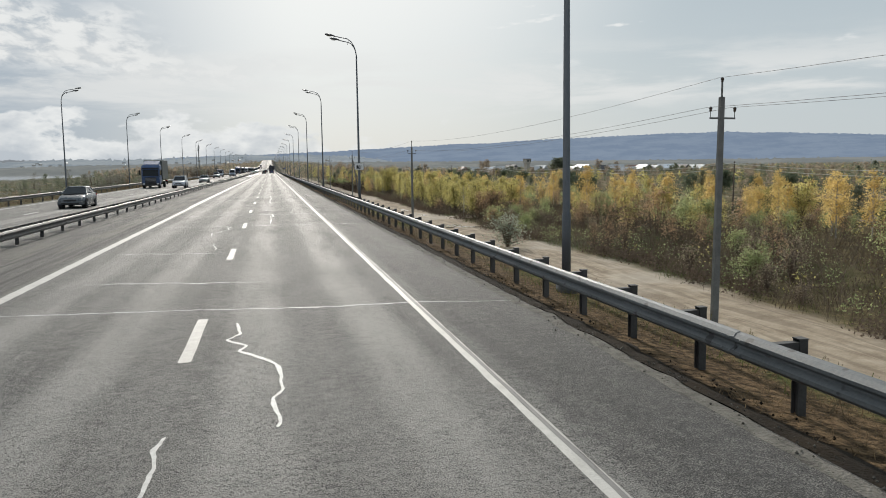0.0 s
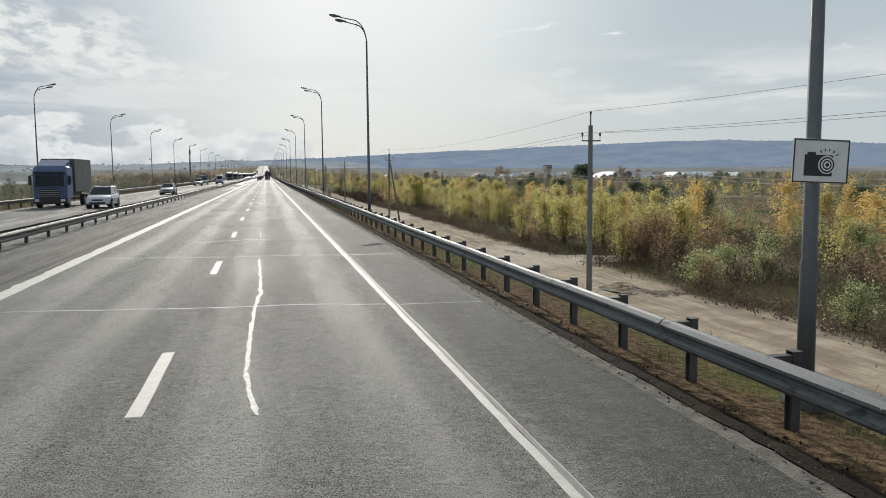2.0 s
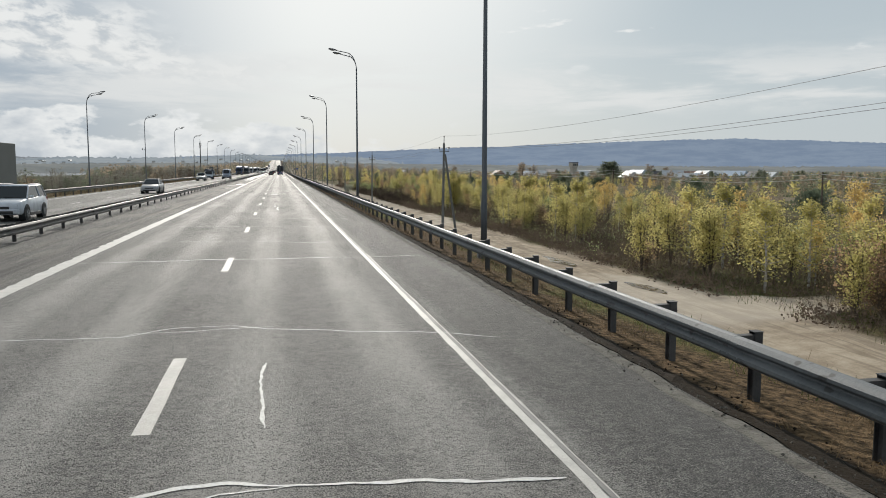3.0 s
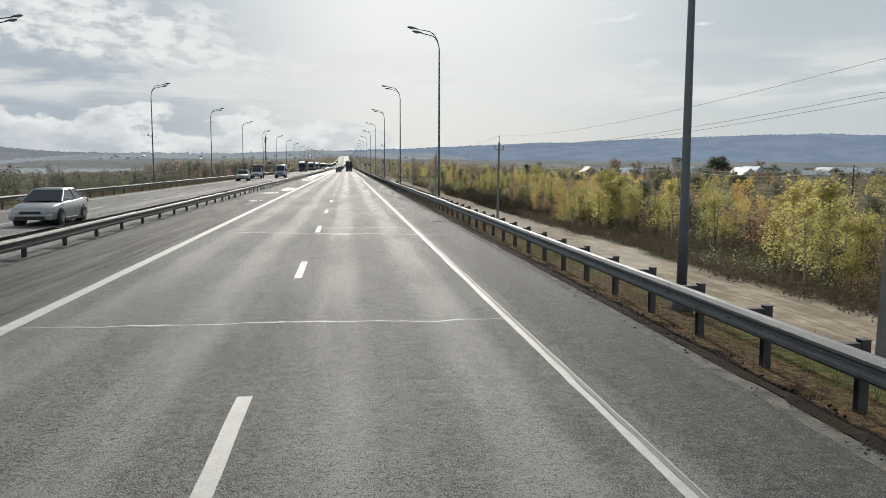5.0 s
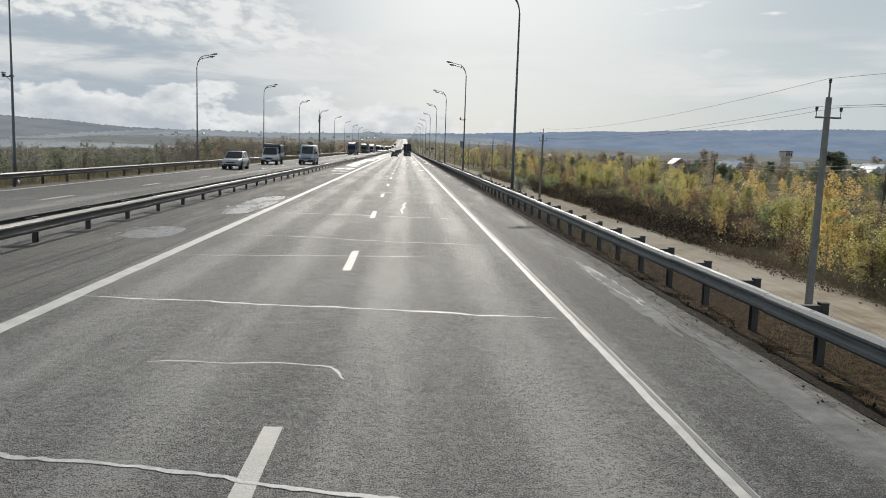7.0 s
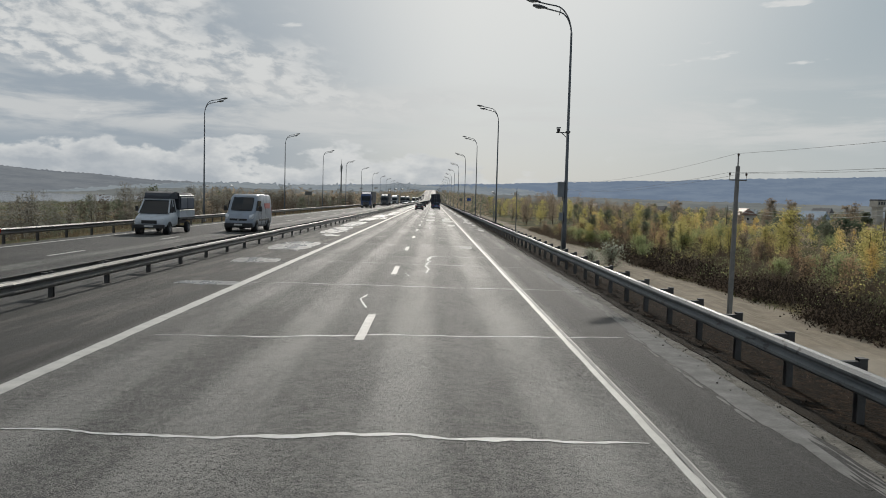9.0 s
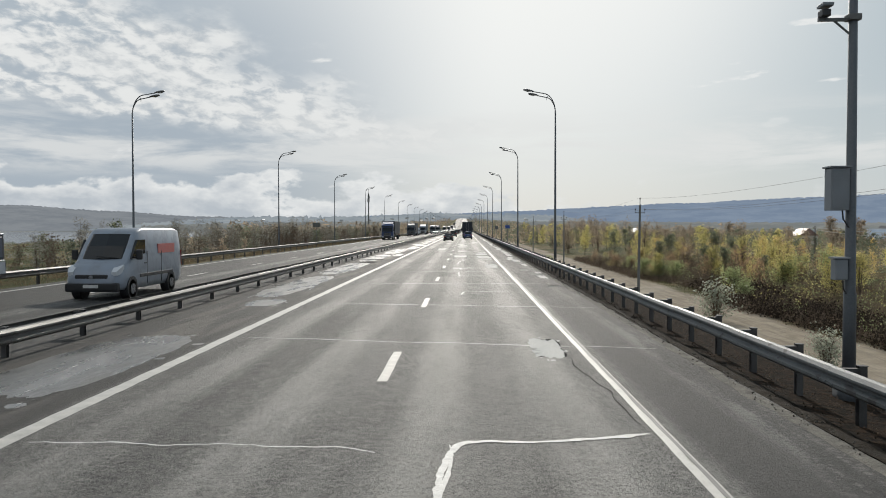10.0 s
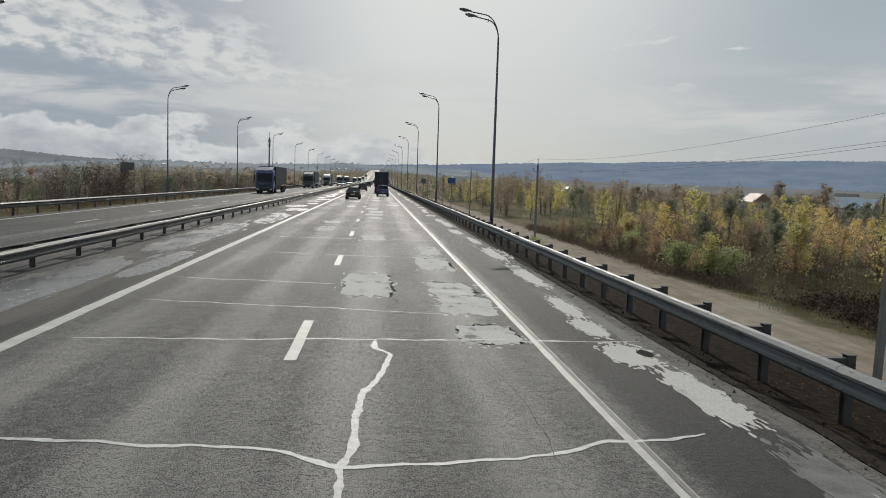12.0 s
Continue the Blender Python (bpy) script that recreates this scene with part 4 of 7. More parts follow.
def post_mesh(name, top, depth, blocks):
    """A rolled post, with a bracket to each face that carries a rail; its origin lies at the road's level."""
    bm = bmesh.new()
    box(bm, 0, 0, (top - depth) / 2, 0.012, 0.11, top + depth)
    box(bm, 0, -0.055, (top - depth) / 2, 0.10, 0.010, top + depth)
    box(bm, 0, 0.055, (top - depth) / 2, 0.10, 0.010, top + depth)
    box(bm, 0, 0, top + 0.004, 0.12, 0.13, 0.008)
    for x in blocks:
        box(bm, x / 2, 0, top - 0.13, abs(x) - 0.06, 0.10, 0.20)
    return from_bm(name, bm, POSTSTEEL)


def barrier(label, x, faces, top, spacing, y0, y1, first, ground, mat=ZINC, panel=4.0):
    thing = empty("guardrail", label, "guardrail", "guardrails", pose(x, 0, 0))
    post = post_mesh("post", top, -ground + 0.15, [f for f in faces])
    for j in range(int((y1 - first) / spacing)):
        p = part("post", post, thing)
        p.location = (0, first + j * spacing, rng.uniform(-0.012, 0.012))
    for f in faces:
        sign = 1 if f > 0 else -1
        beam = beam_mesh(panel + 0.02, sign, mat)
        for j in range(int((y1 - y0) / panel)):
            p = part("beam", beam, thing)
            p.location = (f - sign * 0.05 + rng.uniform(-0.006, 0.006), y0 + j * panel, top + rng.uniform(-0.008, 0.008))
        # the run beyond, too far to tell its pieces apart
        bm = bmesh.new()
        for y in np.arange(y1, 1500, 60.0):
            z0, z1 = float(rise(y)), float(rise(y + 60))
            ring = [(f - sign * 0.05 + sign * d, h) for d, h in beam_profile()[::3]]
            loft(bm, [[(a, y, z0 + top - h) for a, h in ring], [(a, y + 60, z1 + top - h) for a, h in ring]], False, False)
        tagged(part("far_beam", from_bm("far_beam", bm, mat), thing), "", "", "", "stuff")
    bm = bmesh.new()
    for y in np.arange(first + int((y1 - first) / spacing) * spacing, 1000, spacing):
        box(bm, 0, y, top / 2 - 0.1, 0.10, 0.11, top + 0.2)
    tagged(part("far_post_run", from_bm("far_post_run", bm, POSTSTEEL), thing), "", "", "", "stuff")
    return thing


barrier("galvanised steel crash barrier on posts along the shoulder", 5.44, [-0.42], 0.62, 2.02, -12, 428, 1.4, -0.2)
barrier("double-sided galvanised steel crash barrier in the median", -8.78, [0.27, -0.27], 0.60, 3.13, -12, 428, 2.1, 0.0, DARKSTEEL)
barrier("galvanised steel crash barrier along the far carriageway", -19.45, [0.28], 0.70, 3.1, -12, 428, 0.6, -0.2, DARKSTEEL)


# ---------------------------------------------------------------- street lamps
def lamp_head_mesh():
    bm = bmesh.new()
    rings = []
    for t, w, h in ((0.0, 0.045, 0.045), (0.10, 0.07, 0.06), (0.22, 0.13, 0.085), (0.42, 0.16, 0.10), (0.60, 0.145, 0.085), (0.70, 0.08, 0.05)):
        rings.append([(-t, w * math.cos(a), h * max(math.sin(a), -0.45)) for a in (2 * math.pi * j / 12 for j in range(12))])
    return from_bm("lamp_head", loft(bm, rings), HEAD, True)


def lamp_lens_mesh():
    bm = bmesh.new()
    rings = []
    for t, w, h in ((0.24, 0.09, 0.02), (0.34, 0.12, 0.06), (0.50, 0.12, 0.06), (0.60, 0.09, 0.02)):
        rings.append([(-t, w * math.cos(a), -0.038 - h * math.sin(a)) for a in (math.pi * j / 8 for j in range(9))])
    return from_bm("lens", loft(bm, rings), LENS, True)


def street_lamp(m, label, group):
    """A tall tapered pole with two curved arms, its arms to -x."""
    thing = empty("street_lamp", label, "street lamp", group, m)
    bm = bmesh.new()
    box(bm, 0, 0, -0.25, 0.36, 0.36, 0.5)
    tube(bm, [(0, 0, -0.6), (0, 0, 1.4), (0, 0, 1.45), (0, 0, 10.6)], [0.105, 0.10, 0.088, 0.05], 10)
    part("pole", from_bm("pole", bm, POLE, True), thing)
    for reach, high, z0 in ((1.62, 12.0, 10.2), (1.28, 11.72, 10.2)):
        pts = []
        for j in range(13):
            a = math.pi / 2 * j / 12 * 0.93
            pts.append((-0.85 * (1 - math.cos(a)) * reach / 1.62, 0.0, z0 + 0.25 + (high - z0 - 0.42) * math.sin(a)))
        end = pts[-1]
        pts = [(0, 0, z0)] + pts + [(-reach, 0, high - 0.03)]
        bm = tube(bmesh.new(), pts, 0.034, 8)
        if reach > 1.5:
            tube(bm, [(-0.55, 0, high - 0.33), (-0.62, 0, high - 0.62)], 0.015, 6)
        part("arm", from_bm("arm", bm, POLE, True), thing)
        head = part("lamp_head", lamp_head_mesh(), thing, "dark lamp housing")
        head.matrix_basis = pose(-reach + 0.08, 0, high - 0.02, 0, 9, 0)
        part("lens", lamp_lens_mesh(), head, "pale curved lamp glass")
    return thing


lamp = street_lamp(pose(6.37, 16.8, 0), "tall grey steel street lamp with two curved arms", "lamps along the shoulder")
for y in (59.0, 100.3, 141.6, 183.4, 225.0, 266.3, 308.9, 348.4, 391.5, 435.6, 478.0, 520.2):
    copy_thing(lamp, pose(6.37, y, 0, 0, 0, float(rng.uniform(-3, 3))))
for j in range(22):
    y = 562 + 42.2 * j
    copy_thing(lamp, pose(6.37, y, float(rise(y))))
lamp_across = copy_thing(lamp, pose(-22.97, 14.6, -0.1, 0, 0, 180))
for ob in (lamp_across,):
    tagged(ob, "", "", "lamps along the far carriageway")
for y in (56.9, 98.6, 140.7, 181.9, 225.1, 266.4, 307.8, 350.9, 393.0, 436.3, 480.4, 526.9):
    copy_thing(lamp_across, pose(-22.97, y, -0.1, 0, 0, 180 + float(rng.uniform(-3, 3))))
for j in range(22):
    y = 569 + 42.2 * j
    copy_thing(lamp_across, pose(-22.97, y, float(rise(y)) - 0.1, 0, 0, 180))

# ---------------------------------------------------------------- camera post and road signs
BOXGREY = worn("cabinet_grey", (0.15, 0.17, 0.19), (0.22, 0.24, 0.26), (0.5, 0.7), 0.0, 2.0)
BLACK = worn("black_plastic", (0.012, 0.012, 0.013), (0.03, 0.03, 0.032), (0.35, 0.55))
WHITE = worn("white_enamel", (0.60, 0.61, 0.61), (0.76, 0.77, 0.77), (0.35, 0.55), 0.0, 3.0)
BLUE = worn("blue_enamel", (0.02, 0.06, 0.26), (0.035, 0.09, 0.34), (0.35, 0.55), 0.0, 3.0)


def speed_camera(x, y):
    thing = empty("speed_camera", "dark speed camera on a bracket, clamped to a lamp pole", "speed camera", "", pose(x, y, 5.85))
    bm = bmesh.new()
    box(bm, -0.28, 0, 0.0, 0.56, 0.05, 0.05)
    tube(bm, [(-0.02, 0, -0.26), (-0.30, 0, -0.02)], 0.018, 6)
    box(bm, 0, 0, 0.03, 0.20, 0.20, 0.10, 0.01)
    part("bracket", from_bm("bracket", bm, DULL), thing)
    bm = bmesh.new()
    box(bm, -0.46, 0.0, 0.10, 0.14, 0.20, 0.12, 0.02)
    tube(bm, [(-0.46, 0, 0.02), (-0.46, 0, 0.06)], 0.05, 10)
    part("camera_body", from_bm("camera_body", bm, BLACK), thing)
    bm = box(bmesh.new(), -0.46, -0.03, 0.22, 0.18, 0.26, 0.06, 0.02)
    part("hood", from_bm("hood", bm, BOXGREY), thing)
    return thing


def cabinet(x, y, z, sx, sy, sz, label):
    thing = empty("control_box", label, "control box", "control boxes", pose(x, y, z))
    bm = box(bmesh.new(), 0, 0, 0, sx, sy, sz, 0.012)
    part("case", from_bm("case", bm, BOXGREY), thing)
    bm = box(bmesh.new(), 0, -sy / 2 - 0.004, 0, sx * 0.86, 0.012, sz * 0.9, 0.004)
    part("door", from_bm("door", bm, BOXGREY), thing)
    bm = box(bmesh.new(), 0, 0, sz / 2 + 0.02, sx + 0.05, sy + 0.06, 0.03, 0.006)
    part("lid", from_bm("lid", bm, BOXGREY), thing)
    bm = tube(bmesh.new(), [(sx * 0.3, 0, -sz / 2), (sx * 0.35, 0, -sz / 2 - 0.14), (sx / 2 + 0.05, 0, -sz / 2 - 0.28)], 0.014, 6)
    part("cable", from_bm("cable", bm, BLACK), thing)
    return thing


speed_camera(6.37, 266.3)
cabinet(6.12, 266.25, 3.10, 0.30, 0.24, 0.68, "grey steel control box high on a lamp pole")
cabinet(6.17, 266.25, 1.80, 0.20, 0.18, 0.34, "small grey meter box on a lamp pole")
speed_camera(-22.97, 225.1)


def camera_sign(x, y, z):
    """White plate with a black camera and rings on it."""
    thing = empty("camera_warning_sign", "white plate with black camera symbol on a lamp pole", "road sign", "", pose(x, y, z, 0, 2.5, -6))
    bm = box(bmesh.new(), 0, 0, 0, 0.68, 0.012, 0.50, 0.004)
    part("plate", from_bm("plate", bm, WHITE), thing)
    bm = bmesh.new()
    for cx, cz, w, h in ((0, 0.240, 0.66, 0.014), (0, -0.240, 0.66, 0.014), (-0.330, 0, 0.014, 0.494), (0.330, 0, 0.014, 0.494)):
        box(bm, cx, -0.009, cz, w, 0.006, h)
    part("border", from_bm("border", bm, BLACK), thing)
    bm = bmesh.new()
    box(bm, -0.03, -0.008, -0.05, 0.34, 0.006, 0.24)
    box(bm, -0.12, -0.008, 0.085, 0.10, 0.006, 0.03)
    part("camera_symbol", from_bm("camera_symbol", bm, BLACK), thing)
    for r, mat in ((0.105, WHITE), (0.09, BLACK), (0.072, WHITE), (0.056, BLACK), (0.04, WHITE), (0.022, BLACK)):
        bm = bmesh.new()
        bmesh.ops.create_cone(bm, cap_ends=True, segments=24, radius1=r, radius2=r, depth=0.004, matrix=Matrix.Translation((0.07, -0.011 - 0.1 * (0.11 - r), -0.04)) @ Matrix.Rotation(math.pi / 2, 4, "X"))
        part("ring", from_bm("ring", bm, mat), thing)
    bm = bmesh.new()
    for j in range(5):
        a = 0.7 + 0.35 * j
        box(bm, 0.07 + 0.16 * math.cos(a), -0.008, -0.02 + 0.15 * math.sin(a), 0.03, 0.005, 0.012, 0, Matrix.Rotation(-a, 4, "Y"))
    part("flash_mark", from_bm("flash_mark", bm, BLACK), thing)
    bm = box(bmesh.new(), 0, 0.05, 0.0, 0.22, 0.09, 0.05)
    part("clamp", from_bm("clamp", bm, DULL), thing)
    return thing


camera_sign(6.36, 58.85, 2.59)


def post_sign(x, y, ground, top, w, h, mat, label):
    thing = empty("road_sign", label, "road sign", "", pose(x, y, ground))
    bm = tube(bmesh.new(), [(0, 0, -0.3), (0, 0, top - ground)], 0.04, 8)
    part("post", from_bm("post", bm, DULL), thing)
    bm = box(bmesh.new(), 0, -0.05, top - ground - h / 2, w, 0.02, h, 0.006)
    part("plate", from_bm("plate", bm, mat), thing)
    bm = box(bmesh.new(), 0, -0.02, top - ground - h / 2, w * 0.8, 0.03, 0.05)
    part("clamp", from_bm("clamp", bm, DULL), thing)
    return thing


post_sign(6.6, 376, -0.3, 2.9, 0.7, 0.5, BLUE, "small blue road sign on a grey post")
post_sign(-24.5, 384, -0.6, 3.4, 1.3, 0.75, DULL, "back of a grey road sign on a post")
post_sign(6.6, 420, -0.3, 2.9, 0.7, 0.7, DULL, "grey road sign on a post beside the barrier")


# ---------------------------------------------------------------- power lines
LINE_A = ((15.0, -36.0), (15.0, 25.0), (15.1, 86.2), (14.6, 147.0), (14.8, 205.2), (15.6, 269.0), (16.3, 328.0), (16.5, 386.0), (16.5, 446.0), (16.5, 506.0), (16.5, 566.0))


def insulator(x, z):
    bm = bmesh.new()
    rings = []
    for r, h in ((0.02, 0.0), (0.05, 0.02), (0.055, 0.05), (0.03, 0.06), (0.06, 0.085), (0.06, 0.12), (0.035, 0.15), (0.02, 0.17)):
        rings.append([(x + r * math.cos(a), r * math.sin(a), z + h) for a in (2 * math.pi * j / 8 for j in range(8))])
    return from_bm("insulator", loft(bm, rings), PORCELAIN, True)


def utility_pole(m, brace=False, height=9.6):
    """A concrete pole with a crossarm and three insulators; its origin is at the ground."""
    thing = empty("utility_pole", "weathered concrete utility pole with crossarm" + (" and leaning brace" if brace else ""), "utility pole", "utility poles", m)
    bm = loft(bmesh.new(), [[(a * w, b * w * 0.9, z) for a, b in ((-1, -0.8), (-0.8, -1), (0.8, -1), (1, -0.8), (1, 0.8), (0.8, 1), (-0.8, 1), (-1, 0.8))] for w, z in ((0.125, -0.5), (0.085, height))])
    part("shaft", from_bm("shaft", bm, CONCRETE), thing)
    bm = bmesh.new()
    box(bm, 0, -0.09, height - 0.72, 0.92, 0.06, 0.06)
    for x in (-0.44, 0.44):
        tube(bm, [(x, -0.09, height - 0.72), (x, -0.09, height - 0.48)], 0.014, 6)
    part("crossarm", from_bm("crossarm", bm, DULL), thing)
    bm = tube(bmesh.new(), [(0, 0, height - 0.5), (0, 0, height + 0.5)], 0.035, 8)
    part("top_pin", from_bm("top_pin", bm, DULL), thing)
    for x, z in ((-0.44, height - 0.5), (0.44, height - 0.5), (0.0, height + 0.5)):
        ins = part("insulator", insulator(0, 0), thing, "brown porcelain insulator")
        ins.location = (x, -0.09 if x else 0.0, z)
    if brace:
        bm = loft(bmesh.new(), [[(a * w + x, b * w + y, z) for a, b in ((-1, -1), (1, -1), (1, 1), (-1, 1))] for w, x, y, z in ((0.10, 1.7, 0.8, -0.4), (0.08, 0.12, 0.0, height - 1.0))])
        part("brace", from_bm("brace", bm, CONCRETE), thing)
    return thing


plain = None
for i, (x, y) in enumerate(LINE_A):
    z = float(land(x, y))
    lean = pose(x, y, z, float(rng.uniform(-0.8, 0.8)), float(rng.uniform(-1.0, 1.0)), float(rng.uniform(-4, 4)))
    if i == 3:
        utility_pole(lean, True)
    elif plain is None:
        plain = utility_pole(lean)
    else:
        copy_thing(plain, lean)


# The sun's glint on these cables is put into their pale colour.
CABLE = worn("glint_pale_cable", (0.34, 0.35, 0.33), (0.52, 0.53, 0.50), (0.25, 0.45), 0.0)


def wire(a, b, sag, r=0.007, mat=WIRE, label="thin grey overhead wire between utility poles"):
    pts = []
    for j in range(17):
        t = j / 16
        p = Vector(a).lerp(Vector(b), t)
        pts.append(p - Vector((0, 0, 4 * sag * t * (1 - t))))
    return tagged(new("overhead_wire", from_bm("overhead_wire", tube(bmesh.new(), pts, r, 5), mat)), label, "wire", "overhead wires")


for (xa, ya), (xb, yb) in zip(LINE_A, LINE_A[1:]):
    za, zb = float(land(xa, ya)), float(land(xb, yb))
    for dx, h, sag in ((-0.44, 9.25, 0.55), (0.44, 9.25, 0.60), (0.0, 10.25, 0.62)):
        wire((xa + dx, ya, za + h), (xb + dx, yb, zb + h), sag)

LINE_B = ((63.5, 41.0), (63.5, 101.0), (63.5, 160.0), (63.5, 221.0), (63.5, 280.0), (63.5, 339.0), (63.5, 399.0))
thin = None
for x, y in LINE_B:
    z = float(land(x, y))
    m = pose(x, y, z, 0, float(rng.uniform(-1.5, 1.5)), 0)
    if thin is None:
        thin = empty("service_pole", "dark wooden service pole with a short arm", "utility pole", "service poles", m)
        part("shaft", from_bm("shaft", tube(bmesh.new(), [(0, 0, -0.5), (0, 0, 7.1)], [0.12, 0.085], 8), BARK), thin)
        part("crossarm", from_bm("crossarm", box(bmesh.new(), 0, 0, 6.8, 0.9, 0.08, 0.08), BARK), thin)
    else:
        copy_thing(thin, m)
for (xa, ya), (xb, yb) in zip(LINE_B, LINE_B[1:]):
    za, zb = float(land(xa, ya)), float(land(xb, yb))
    for dx, h, sag in ((-0.35, 6.85, 0.9), (0.35, 6.3, 1.0)):
        wire((xa + dx, ya, za + h), (xb + dx, yb, zb + h), sag, 0.034, CABLE, "pale insulated service cable between wooden poles")

# lattice mast beyond the far carriageway
mast = empty("radio_mast", "tall grey radio mast with antennas near the top", "radio mast", "", pose(-67, 804, -3.5))
bm = tube(bmesh.new(), [(0, 0, 0), (0, 0, 30)], [0.55, 0.35], 8)
part("shaft", from_bm("shaft", bm, DULL), mast)
for j in range(6):
    a = math.pi / 3 * j
    bm = box(bmesh.new(), 0.8 * math.cos(a), 0.8 * math.sin(a), 27.5 - 2.2 * (j % 2), 0.35, 0.35, 2.2, 0.03)
    part("antenna", from_bm("antenna", bm, BOXGREY), mast)
part("lightning_rod", from_bm("lightning_rod", tube(bmesh.new(), [(0, 0, 30), (0, 0, 33)], 0.08, 6), DULL), mast)


# ---------------------------------------------------------------- hills, water
def ridge(name, label, mat, radius, deep, profile, ragged, seed):
    """A wooded ridge round the horizon, as high as the eye sees it at each bearing (degrees, degrees)."""
    verts, faces = [], []
    az0, az1 = profile[0][0], profile[-1][0]
    n = int((az1 - az0) * 8)
    for j in range(n + 1):
        az = az0 + (az1 - az0) * j / n
        el = float(np.interp(az, [p[0] for p in profile], [p[1] for p in profile]))
        el *= 1 + 0.05 * noise.noise((az * 0.35, seed, 0.0))
        top = 2.5 + radius * math.tan(radians(el)) + ragged * (noise.noise((az * 9, seed, 1.0)) + 0.6 * noise.noise((az * 31, seed, 2.0)))
        a = radians(az)
        for r, z in ((radius - deep, -12.0), (radius - 0.6 * deep, 0.45 * top), (radius - 0.25 * deep, 0.82 * top), (radius, top), (radius + deep * 0.4, 0.3 * top)):
            verts.append((r * math.sin(a), r * math.cos(a), z))
    for j in range(n):
        for i in range(4):
            a = 5 * j + i
            faces.append((a, a + 5, a + 6, a + 1))
    return tagged(new(name, mesh_of(name, verts, faces, mat, True)), label, "hills", "", "structure")


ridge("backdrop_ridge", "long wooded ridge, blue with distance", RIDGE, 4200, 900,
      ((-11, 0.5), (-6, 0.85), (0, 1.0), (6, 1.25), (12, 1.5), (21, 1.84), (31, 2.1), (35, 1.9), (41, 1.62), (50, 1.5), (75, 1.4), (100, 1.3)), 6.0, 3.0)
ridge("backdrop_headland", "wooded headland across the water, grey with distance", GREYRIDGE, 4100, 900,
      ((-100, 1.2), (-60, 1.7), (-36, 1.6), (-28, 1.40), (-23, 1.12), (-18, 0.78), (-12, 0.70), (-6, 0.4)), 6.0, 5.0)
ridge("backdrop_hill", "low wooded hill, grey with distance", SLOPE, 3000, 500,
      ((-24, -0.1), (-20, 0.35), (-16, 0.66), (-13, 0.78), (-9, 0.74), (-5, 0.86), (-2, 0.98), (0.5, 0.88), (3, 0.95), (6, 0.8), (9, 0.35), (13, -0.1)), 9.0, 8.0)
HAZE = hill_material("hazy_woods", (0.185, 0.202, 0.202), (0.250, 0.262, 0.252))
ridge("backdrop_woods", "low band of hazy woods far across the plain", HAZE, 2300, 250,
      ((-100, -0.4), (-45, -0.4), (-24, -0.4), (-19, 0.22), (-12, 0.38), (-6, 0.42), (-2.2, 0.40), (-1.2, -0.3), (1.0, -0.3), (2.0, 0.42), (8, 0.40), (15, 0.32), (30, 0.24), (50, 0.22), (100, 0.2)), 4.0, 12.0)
WATER = material("water", lambda k: principled(k, (0.03, 0.045, 0.055), 0.10, 0.0, k.noise(world_at(k), 0.35, 3.0), 0.02))
tagged(new("water", mesh_of("water", [(-4400, -600, -5.6), (-205, -600, -5.6), (-205, 1500, -5.6), (-500, 2300, -5.6), (-700, 2700, -5.6), (-1300, 3600, -5.6), (-4400, 3600, -5.6)], [(0, 1, 2, 3, 4, 5, 6)], WATER)), "wide calm grey water", "water", "", "structure")


# ---------------------------------------------------------------- plants
def leaf_quads(centres, size, r, upright=0.0, slim=0.8):
    """Small folded leaves about the centres, each turned its own way."""
    n = len(centres)
    a = r.standard_normal((n, 3))
    b = r.standard_normal((n, 3))
    a[:, 2] = a[:, 2] * (1 - upright) - upright * 0.5
    a /= np.linalg.norm(a, axis=1)[:, None]
    b -= (a * b).sum(1)[:, None] * a
    b /= np.linalg.norm(b, axis=1)[:, None]
    s = (r.uniform(size[0], size[1], n) / 2)[:, None]
    c = np.asarray(centres)
    verts = np.stack([c - a * s * 1.25, c - b * s * slim, c + a * s * 1.25, c + b * s * slim], 1).reshape(-1, 3)
    faces = np.arange(4 * n).reshape(-1, 4)
    return verts, faces


def blades(bases, height, width, r, lean=0.35):
    """Narrow upright stalks."""
    n = len(bases)
    h = r.uniform(height[0], height[1], n)
    t = r.uniform(0, 2 * np.pi, n)
    side = np.stack([np.cos(t), np.sin(t), 0 * t], 1) * (r.uniform(width[0], width[1], n) / 2)[:, None]
    tip = bases + np.stack([lean * h * r.standard_normal(n), lean * h * r.standard_normal(n), h], 1)
    verts = np.stack([bases - side, bases + side, tip + side * 0.5, tip - side * 0.5], 1).reshape(-1, 3)
    return verts, np.arange(4 * n).reshape(-1, 4)


